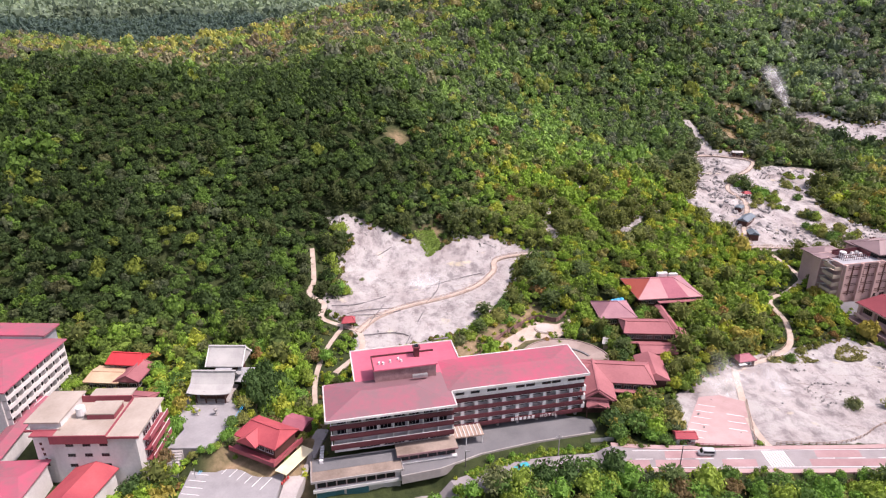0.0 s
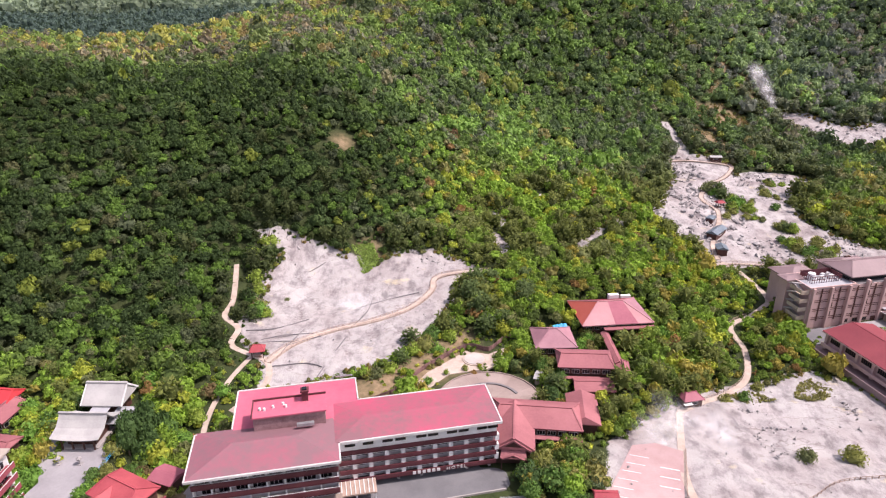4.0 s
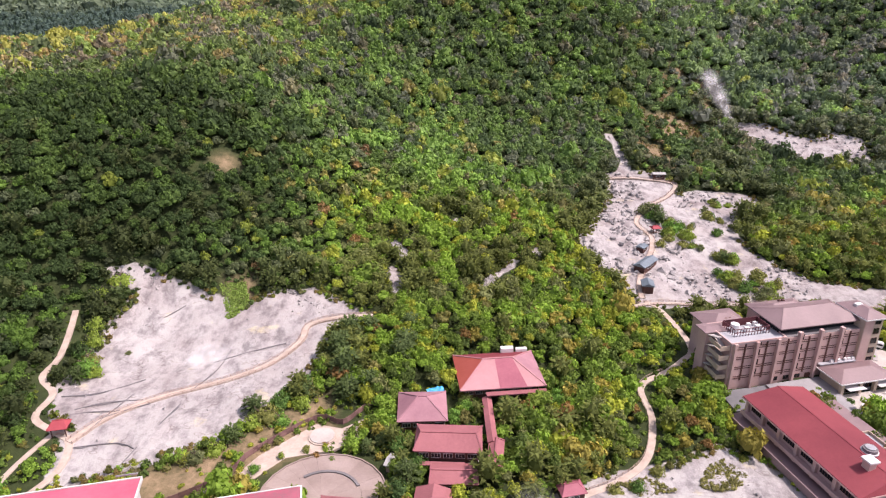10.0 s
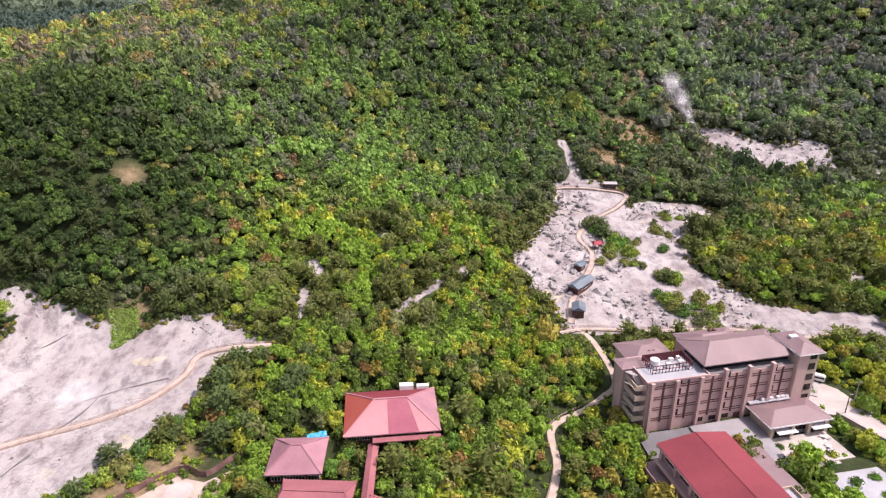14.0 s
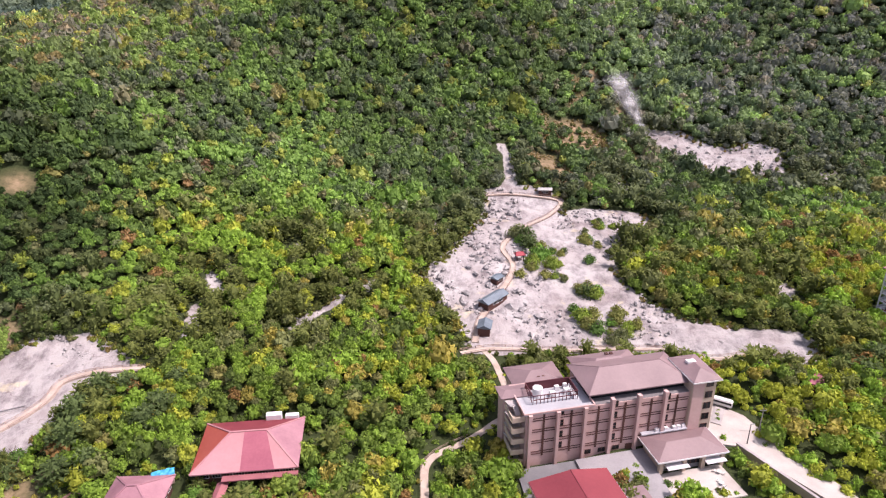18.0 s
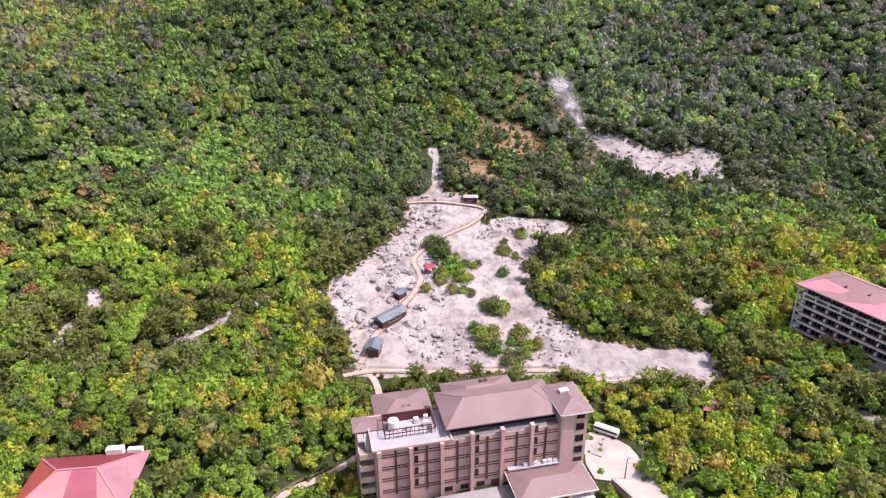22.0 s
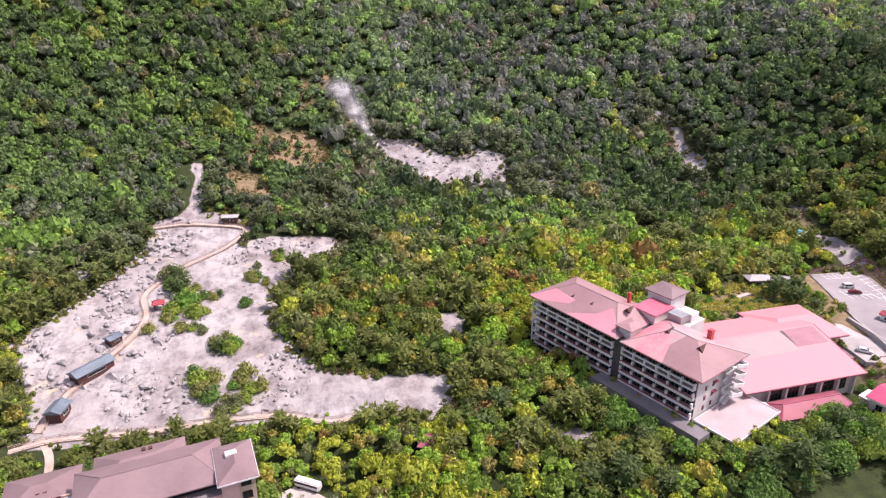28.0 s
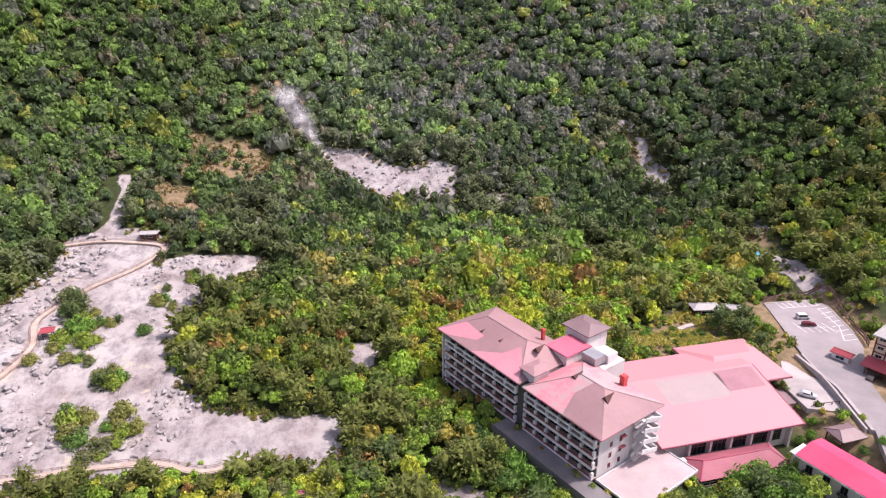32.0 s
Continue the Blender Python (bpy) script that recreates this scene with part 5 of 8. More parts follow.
    part("water_tank", boxes((3.6, 5.2, -3.0, -1.6, 13.0, 15.6)), M["paint_white"], t)
    part("tank_stand", boxes((3.8, 4.0, -2.9, -2.7, 9.0, 13.0), (4.8, 5.0, -1.9, -1.7, 9.0, 13.0)), M["metal_grey"], t)


pink_hall()


def red_block():
    t = thing("apartment_house", 358.8, 241.6, 0, -69, "cream three-storey block with a bright rose metal roof", "apartment house")
    part("wall", boxes((0.6, 40.0, 0.8, 9.4, 8.0, 20.8)), M["wall_white"], t)
    r, e, c = hip_roof(t, -0.3, 41.0, -0.2, 10.4, 20.8, 1.6, 0.4, "roof_rose_bright", 0.3)
    edging(t, -0.3, 41.0, -0.2, 10.4, 20.65, 20.95, "paint_white", 0.12)
    w = window(t, 1.5, 2.0, 2, 1, "metal_dark", x=2.2, y=0.74, z=17.6)
    row_of(w, [(i * 3.9, 0, -3.1 * k) for i in range(9) for k in range(3) if i + k])
    first = part("window_balcony", boxes((-0.2, 1.7, -0.1, 0.75, 0, 0.12), (-0.2, 1.7, -0.15, -0.08, 0.12, 0.85), (-0.2, -0.12, -0.1, 0.7, 0.12, 0.85), (1.62, 1.7, -0.1, 0.7, 0.12, 0.85)), M["metal_dark"], t, "small dark iron window balcony")
    first.matrix_basis = Matrix.Translation((2.2, 0, 17.3))
    row_of(first, [(i * 3.9, 0, -3.1 * k) for i in range(9) for k in range(3) if i + k])
    part("side_roof", boxes((-3.4, 0.2, 4.0, 9.4, 17.5, 17.8)), M["paint_white"], t)
    part("wall", boxes((-3.0, 0.6, 4.4, 9.0, 8.0, 17.5)), M["wall_white"], t)
    t = thing("house", 380.0, 236.0, 12, -60, "low house with a pale red roof", "house")
    part("wall", boxes((0, 14, 0, 9, 0, 4.4)), M["wall_white"], t)
    hip_roof(t, -0.8, 14.8, -0.8, 9.8, 4.4, 2.2, 0.5, "roof_red", 0.25)


red_block()


def east_inn():
    t = thing("inn", 404.6, 272.2, 17, -62, "half-timbered inn with dark frame, cream panels and a red porch roof", "inn")
    part("wall", boxes((0, 26, 4.0, 15, 0, 11.0)), M["wall_cream"], t)
    for u in range(0, 27, 3):
        part("frame_post", boxes((u - 0.15, u + 0.15, 3.85, 4.0, 0, 11.0)), M["wall_brown"], t)
    for z in (3.2, 6.0, 8.6, 10.9):
        part("frame_beam", boxes((-0.2, 26.2, 3.82, 4.0, z - 0.15, z + 0.15), (-0.2, 0.0, 4.0, 15.0, z - 0.15, z + 0.15)), M["wall_brown"], t)
    for v in range(4, 16, 3):
        part("frame_post", boxes((-0.18, 0, v - 0.15, v + 0.15, 0, 11.0)), M["wall_brown"], t)
    w = window(t, 1.6, 1.0, 2, 1, "metal_grey", x=0.7, y=3.93, z=4.4)
    row_of(w, [(i * 3.0, 0, 2.7 * k) for i in range(8) for k in range(3) if i + k])
    w = window(t, 1.6, 1.0, 2, 1, "metal_grey", x=-0.06, y=9.6, z=4.4, turn=-90)
    row_of(w, [(0, 3.0 * i, 2.7 * k) for i in range(2) for k in range(3) if i + k])
    hip_roof(t, -1.0, 27.0, 3.0, 16.0, 11.0, 2.2, 5, "roof_grey", 0.35)
    part("porch_roof", bars(((13, -1.0, 3.0), (13, 4.0, 4.2)), w=28.0, h=0.25), M["roof_red"], t)
    ring_posts(t, "porch_post", [(0.4 + k * 5.0, -0.6, 0) for k in range(6)], 0.14, 3.0, "wood_dark")
    # dark sheet over the cream wall, painting the shade under the porch roof
    part("shade_wall", boxes((0.2, 26, 3.7, 3.82, 0, 3.0)), M["wood_dark"], t)


east_inn()


# ------------------------------------------------------------ timber houses with red roofs
def timber_house(x, y, z, turn, l, d, eave, rise, inset, roof, label, storeys=1, over=1.0, category="house", wall="wood_dark"):
    t = thing("house", x, y, z, turn, label, category)
    part("wall", boxes((0, l, 0, d, -1.0, eave)), M[wall], t)
    r, e, c = hip_roof(t, -over, l + over, -over, d + over, eave, rise, inset, roof, 0.3)
    ridge_caps(t, e, c, roof, 0.5, 0.35, inset > 0)
    n = max(2, int(l / 2.6))
    for s in range(storeys):
        zz = eave - 2.3 - 2.8 * s
        if zz < 0.2:
            break
        w = window(t, l / n - 0.7, 1.4, 3, 1, "paint_white", 0.06, x=0.35, y=-0.05, z=zz)
        row_of(w, [(k * l / n, 0, 0) for k in range(1, n)])
        part("sill", boxes((-0.1, l + 0.1, -0.3, 0.0, zz - 0.2, zz - 0.05)), M["wood_dark"], t)
        m = max(2, int(d / 3))
        w = window(t, d / m - 0.9, 1.3, 2, 1, "paint_white", 0.06, x=l + 0.05, y=0.4, z=zz, turn=90)
        row_of(w, [(0, k * d / m, 0) for k in range(1, m)])
    return t


def inn_cluster():
    t = timber_house(40.2, 169.4, 4.0, -6, 23, 11, 5.6, 2.6, 2.6, "roof_tile", "timber inn with faded red tile roof and ridge caps", 2)
    part("eaves_roof", boxes((8.5, 24.0, -2.6, -0.9, 3.4, 3.65)), M["roof_tile"], t)
    part("wing_wall", boxes((1.0, 10.0, -8.6, 0.5, -1.0, 5.2)), M["wood_dark"], t)
    hip_roof(t, -0.2, 11.2, -9.8, 8.0, 5.2, 3.4, 0.6, "roof_tile", 0.3, "wing_roof")
    hip_roof(t, 2.2, 9.0, -11.4, -7.5, 3.6, 1.3, 0.3, "roof_tile", 0.22, "porch_roof", "small gabled porch roof")
    ring_posts(t, "porch_post", [(2.6, -11.0, -0.6), (8.6, -11.0, -0.6)], 0.15, 4.2, "wood_dark")
    for u, v, z, half, up in ((5.5, -10.0, 5.35, 4.6, 3.0), (5.6, -11.6, 3.75, 2.9, 1.15)):
        bm = bmesh.new()
        bm.faces.new([bm.verts.new(q) for q in ((u - half + 0.8, v + 0.3, z), (u + half - 0.8, v + 0.3, z), (u, v + 0.3, z + up * 0.8))])
        part("gable_wall", bm, M["wood_dark"], t, "dark timber gable")
        part("bargeboard", bars(((u - half, v, z - 0.1), (u, v, z + up)), ((u + half, v, z - 0.1), (u, v, z + up)), w=0.35, h=0.45), M["roof_tile"], t)
    part("ridge_cap", bars(((5.5, -9.9, 8.75), (5.5, 7.6, 8.75)), w=0.5, h=0.4), M["roof_tile"], t)
    hip_roof(t, 20.5, 29.5, 4.0, 18.5, 4.2, 2.0, 0.6, "roof_tile", 0.28, "wing_roof")
    part("wing_wall", boxes((21.5, 28.5, 5.0, 17.5, -1.0, 4.2)), M["wood_dark"], t)
    t = timber_house(62.6, 195.4, 6.0, -3, 15.5, 9, 5.6, 1.8, 1.6, "roof_tile", "two-storey timber inn wing with red tile roof", 2)
    part("eaves_roof", boxes((-0.8, 12.0, -2.4, -0.9, 2.6, 2.8)), M["roof_tile"], t)
    timber_house(66.4, 187.2, 5.6, -2, 10.5, 6.2, 2.6, 1.2, 0.2, "roof_tile", "low timber bath house with red roof", 1, 0.7)
    timber_house(80.5, 192.6, 5.6, -8, 3.0, 9.5, 3.0, 0.9, 0.2, "roof_tile", "narrow timber passage with a red roof", 1, 0.6)
    timber_house(57.4, 209.4, 6.0, 2, 12, 12, 4.0, 3.4, 5.8, "roof_rose_pale", "square pavilion with a steep faded rose roof", 1, 1.0)
    t = thing("covered_walk", 82.2, 201.0, 6.0, 91, "narrow covered walk with a red roof", "walkway")
    hip_roof(t, 0, 20, -1.4, 1.4, 3.0, 0.7, 0, "roof_tile", 0.2)
    ring_posts(t, "post", [(k * 4.0 + 0.3, s, -0.6) for k in range(6) for s in (-1.1, 1.1)], 0.12, 3.6, "wood_dark")
    t = timber_house(75.5, 222.6, 7.0, 6, 22.5, 16.5, 4.4, 4.2, 8.4, "roof_fan", "large hall with a fan of faded red roof slopes", 1, 1.6)
    roof = [c for c in t.children if c.name.startswith("roof")][0]
    for k, m in enumerate(("roof_rust", "roof_brick", "roof_rose_pale")):
        roof.data.materials.append(M[m])
        roof.data.polygons[(8, 6, 7)[k]].material_index = k + 1
    bm = bmesh.new()
    bm.faces.new([bm.verts.new(q) for q in ((10.2, -1.62, 4.72), (18.4, -1.62, 4.72), (15.6, 8.25, 8.93), (10.2, 8.25, 8.93))])
    part("roof_sheet", bm, M["roof_rose"], t, "darker rose roof sheet")
    part("eaves_roof", boxes((6.0, 24.0, -3.4, -1.5, 3.4, 3.65)), M["roof_tile"], t)
    part("roof_tank", boxes((14.0, 18.0, 17.0, 18.8, 3.0, 6.6), (19.0, 22.5, 17.2, 18.6, 3.0, 6.0)), M["paint_white"], t, "white water tank behind the ridge")
    t = thing("tarpaulin", 66.6, 223.6, float(land(66.6, 223.6)) + 0.3, 20, "crumpled bright blue tarpaulin over a woodpile", "tarpaulin")
    bm = bmesh.new()
    bmesh.ops.create_grid(bm, x_segments=8, y_segments=6, size=1.0)
    for v in bm.verts:
        v.co = Vector((v.co.x * 2.6, v.co.y * 1.4, 3.6 + 0.5 * noise.noise(v.co * 3.0) - 0.8 * v.co.y ** 2))
    bmesh.ops.solidify(bm, geom=bm.faces[:], thickness=0.06)
    part("sheet", bm, M["blue_sheet"], t)
    part("woodpile", boxes((-2.2, 2.2, -1.1, 1.1, 0.0, 2.8)), M["timber"], t)


inn_cluster()


def round_stage():
    """Half-round concrete terrace laid in wedges round a ring."""
    t = thing("terrace", 40.0, 183.5, 6.1, 0, "half-round concrete terrace with radial joints", "terrace", kind="structure")
    for r0, r1, n, z in ((0.0, 9.4, 7, 0.9), (9.44, 15.6, 12, 0.86)):
        for k in range(n):
            a0, a1 = math.pi * (k + 0.004) / n, math.pi * (k + 0.996) / n
            bm = bmesh.new()
            arc = [a0 + (a1 - a0) * i / 4 for i in range(5)]
            ring = [(r1 * math.cos(a), r1 * math.sin(a)) for a in arc] + ([(r0 * math.cos(a), r0 * math.sin(a)) for a in arc[::-1]] if r0 else [(0.0, 0.0)])
            lo, hi = [bm.verts.new((x, y, -0.6)) for x, y in ring], [bm.verts.new((x, y, z)) for x, y in ring]
            bm.faces.new(hi), bm.faces.new(lo[::-1])
            for i in range(len(ring)):
                bm.faces.new((lo[i], lo[(i + 1) % len(ring)], hi[(i + 1) % len(ring)], hi[i]))
            bmesh.ops.recalc_face_normals(bm, faces=bm.faces)
            part("slab", bm, M["stone_tan"], t)
    bm = bmesh.new()
    for k in range(12):
        a0, a1 = math.pi * k / 12, math.pi * (k + 1) / 12
        beam(bm, (15.7 * math.cos(a0), 15.7 * math.sin(a0), 0.7), (15.7 * math.cos(a1), 15.7 * math.sin(a1), 0.7), 0.35, 0.9)
    part("kerb", bm, M["stone_tan"], t)
    # dark bar round part of the inner ring, drawn for the step's shadow line
    bm = bmesh.new()
    for k in range(2, 10):
        a0, a1 = math.pi * k / 14, math.pi * (k + 1) / 14
        beam(bm, (9.2 * math.cos(a0), 9.2 * math.sin(a0), 1.0), (9.2 * math.cos(a1), 9.2 * math.sin(a1), 1.0), 0.7, 0.5)
    part("riser", bm, M["concrete_dark"], t, "dark curved bar painting the shadow line of a terrace step")
    slab("play_court", [(9, 184.5), (16, 189.5), (21, 198.5), (33.5, 211.5), (41, 209.5), (47, 214), (51, 212), (46, 205), (40, 200.5), (28, 197.5), (22, 190)], 6.6, 7.35, "path", "tan paved court inside a brown fence", "paving")
    t = thing("stage", 36.2, 206.0, 7.35, 0, "low round tan stone stage", "stage")
    part("drum", cylinder(3.4, 3.3, 0.5, 26), M["stone_pale"], t)
    part("rim", cylinder(3.8, 3.8, 0.3, 26), M["path"], t)
    fence("fence", [(2, 183), (7.4, 186.1), (15.7, 192.5), (19.3, 199.4), (33.5, 213.3), (41.1, 211.4), (47.8, 220.4), (56, 224)], 0, 1.6, 2.0, "fence_brown", "brown boarded fence round the court", rails=(0.28, 0.72), r=0.08, board=0.85)
    t = thing("shed", 54.5, 193.5, 6.2, -20, "small shed with a grey sheet roof", "shed")
    part("wall", boxes((0, 5, 0, 4, 0, 2.2)), M["wall_beige"], t)
    hip_roof(t, -0.5, 5.5, -0.5, 4.5, 2.2, 0.7, 0, "roof_grey", 0.15)


round_stage()


def small_hut(name, x, y, turn, l, d, h, rise, roof, label, wall="wood_dark", open_sides=False, inset=0.0):
    z = float(land(x, y))
    t = thing(name, x, y, z, turn, label, name.replace("_", " "))
    if open_sides:
        ring_posts(t, "post", [(sx * (l / 2 - 0.25), sy * (d / 2 - 0.25), -0.5) for sx in (-1, 1) for sy in (-1, 1)], 0.12, h + 0.5, "wood_dark")
        part("bench", boxes((-l / 3, l / 3, -d / 6, d / 6, 0.0, 0.5)), M["timber"], t)
    else:
        part("wall", boxes((-l / 2, l / 2, -d / 2, d / 2, -0.6, h)), M[wall], t)
        w = window(t, l * 0.5, h * 0.4, 2, 1, "paint_white", 0.06, x=-l * 0.25, y=-d / 2 - 0.05, z=h * 0.42)
    r, e, c = hip_roof(t, -l / 2 - 0.5, l / 2 + 0.5, -d / 2 - 0.5, d / 2 + 0.5, h, rise, inset, roof, 0.18)
    ridge_caps(t, e, c, roof, 0.25, 0.18, inset > 0)
    return t


def huts():
    t = small_hut("kiosk", 100.6, 187.6, 12, 5.6, 4.0, 2.6, 1.5, "roof_rose", "timber kiosk with a mauve hipped roof beside the field path", inset=1.6)
    part("awning", boxes((-3.6, -1.0, -3.4, -2.4, 2.1, 2.2)), M["paint_white"], t)
    small_hut("ticket_hut", 65.6, 144.8, -2, 5.0, 2.6, 2.4, 0.9, "roof_red", "white ticket hut with a red roof at the car park", "paint_white", inset=0.3)
    small_hut("pavilion", -35.0, 206.5, 10, 4.0, 3.4, 2.8, 1.6, "roof_red", "open rest pavilion with a red roof", open_sides=True, inset=1.2)
    small_hut("shed", 153.8, 309.5, 48, 11.5, 4.4, 2.5, 1.2, "roof_slate", "long dark shed with a slate-blue sheet roof on the clay")
    small_hut("shed", 149.6, 292.0, 80, 5.4, 4.0, 3.0, 1.1, "roof_slate", "small dark shed with a slate-blue roof")
    small_hut("shed", 156.4, 324.5, 50, 4.0, 3.0, 1.8, 0.6, "roof_slate", "low shed with a slate-blue roof")
    small_hut("pavilion", 167.2, 341.5, 10, 3.2, 2.6, 2.4, 1.0, "roof_red", "little shelter with a red roof by shrubs", open_sides=True, inset=0.8)
    small_hut("shed", 186.5, 402.0, -5, 6.0, 3.4, 2.4, 0.7, "roof_grey", "grey-roofed hut at the head of the walk")
    small_hut("rest_house", 249.0, 261.0, -18, 8.0, 6.0, 2.8, 1.6, "roof_rose", "rest house with a dull red roof among trees", inset=2)
    small_hut("garden_house", 380.5, 314.0, -8, 9.0, 4.6, 2.4, 1.2, "roof_grey", "garden house with a grey tile roof", inset=2)
    small_hut("garden_house", 389.0, 312.0, -25, 5.0, 3.6, 2.2, 0.9, "roof_grey", "garden house with a grey tile roof", inset=1)
    small_hut("parking_booth", 403.8, 279.6, -62, 4.6, 2.6, 2.4, 0.9, "roof_red", "white booth with a red roof at the car park", "paint_white", inset=0.3)
    small_hut("arbour", 381.0, 251.0, 5, 7.0, 5.0, 2.4, 1.3, "roof_mauve", "arbour with a mauve roof", open_sides=True, inset=1.8)


huts()


# ------------------------------------------------------------ shrine, shop and older hotels to the west
def shrine():
    t = thing("shrine", -75.0, 160.4, 8.0, -1, "shrine worship hall with a broad grey roof and swept eaves", "shrine")
    part("wall", boxes((1.6, 9.4, 1.6, 8.4, 0.6, 3.8)), M["wood_dark"], t)
    part("plinth", boxes((0.4, 10.6, 0.2, 9.4, -0.6, 0.6)), M["concrete"], t)
    bm = bmesh.new()
    n, prof = 8, [(-1.2, 3.9), (0.4, 4.35), (2.2, 5.2), (3.8, 6.6), (4.9, 7.9), (6.0, 6.6), (7.6, 5.2), (9.4, 4.35), (11.0, 3.9)]
    rows = []
    for i in range(n + 1):
        x = -1.0 + 13.0 * i / n
        lift = 0.55 * abs(2 * i / n - 1) ** 3
        rows.append([bm.verts.new((x, y, z + lift * (1.0 if z < 5 else 0.4))) for y, z in prof])
    for a, b in zip(rows, rows[1:]):
        for k in range(len(prof) - 1):
            bm.faces.new((a[k], b[k], b[k + 1], a[k + 1]))
    bmesh.ops.recalc_face_normals(bm, faces=bm.faces)
    bmesh.ops.solidify(bm, geom=bm.faces[:], thickness=0.25)
    part("roof", bm, M["roof_grey"], t, "grey copper roof with swept eaves")
    part("ridge_cap", boxes((-1.2, 12.2, 4.6, 5.2, 7.8, 8.4)), M["roof_grey"], t)
    ring_posts(t, "post", [(x, 0.0, 0.0) for x in (1.2, 4.0, 7.0, 9.8)], 0.18, 4.2, "wood_dark")
    part("steps", boxes((3.4, 7.6, -1.6, 0.2, -0.6, 0.2), (3.4, 7.6, -2.4, -1.6, -0.6, -0.2)), M["concrete"], t)
    t = thing("shrine", -73.8, 172.0, 8.0, -1, "shrine inner hall with a tall pale grey gabled roof", "shrine")
    part("wall", boxes((1, 8, 2, 10, -0.6, 4.6)), M["wood_dark"], t)
    hip_roof(t, -1.2, 10.2, 1.0, 11.0, 4.6, 4.4, 0.3, "roof_grey", 0.3)
    part("ridge_cap", boxes((-1.4, 10.4, 5.6, 6.4, 8.9, 9.5)), M["roof_grey"], t)
    part("gable_board", bars(((-1.3, 1.0, 4.7), (-1.3, 6.0, 9.0)), ((-1.3, 6.0, 9.0), (-1.3, 11.0, 4.7)), ((10.3, 1.0, 4.7), (10.3, 6.0, 9.0)), ((10.3, 6.0, 9.0), (10.3, 11.0, 4.7)), w=0.25, h=0.5), M["paint_white"], t)
    part("link_roof", boxes((2.0, 7.0, -3.2, 1.4, 4.0, 4.3)), M["concrete_blue"], t)
    part("side_roof", bars(((11.0, -4.5, 2.9), (11.0, 3.0, 3.3)), w=5.5, h=0.2), M["concrete_blue"], t)
    ring_posts(t, "post", [(8.6, -4.2, -0.6), (13.4, -4.2, -0.6), (8.6, 2.8, -0.6), (13.4, 2.8, -0.6)], 0.12, 3.5, "wood_dark")
    for x in (-71.6, -66.2):
        t = thing("stone_lantern", x, 154.6, 8.0, 0, "grey stone lantern on a stepped foot", "lantern", "pair of shrine lanterns")
        part("foot", boxes((-0.6, 0.6, -0.6, 0.6, 0, 0.4)), M["rock"], t)
        part("shaft", cylinder(0.22, 0.18, 1.1, 8, 0.4), M["rock"], t)
        part("lamp_house", boxes((-0.4, 0.4, -0.4, 0.4, 1.5, 2.1)), M["rock"], t)
        part("cap", cylinder(0.75, 0.1, 0.5, 8, 2.1), M["rock"], t)
    slab("shrine_court", [(-84, 164.5), (-66, 164.4), (-59.7, 156), (-61, 145.5), (-63, 139.8), (-74.5, 139.8), (-73, 148), (-78, 156)], 5.0, 8.22, "stone_grey", "grey paved shrine court", "paving")
    for k in range(9):
        slab("stone_step", [(-73.6 + 0.1 * k, 139.6 - k * 0.75), (-70.4 + 0.1 * k, 139.9 - k * 0.75), (-70.3 + 0.1 * k, 139.1 - k * 0.75), (-73.5 + 0.1 * k, 138.8 - k * 0.75)], 3.5, 7.7 - 0.3 * k, "rock", "grey stone shrine steps", "steps")
    a, b = Vector((-64.5, 131.5, 5.2)), Vector((-58.0, 160.0, 11.0))
    t = thing("banner_rope", a.x, a.y, a.z, 0, "blue nylon banner ropes strung between poles", "rope")
    for off in (0.0, 0.5):
        part("rope", bars((Vector((off, 0, 0)), b - a + Vector((off, 0, 0))), w=0.1, h=0.1), M["blue_sheet"], t)
    ring_posts(t, "pole", [(0.2, 0, -0.4), tuple(b - a + Vector((0.2, 0, -3.4)))], 0.07, 3.6, "metal_grey")


shrine()


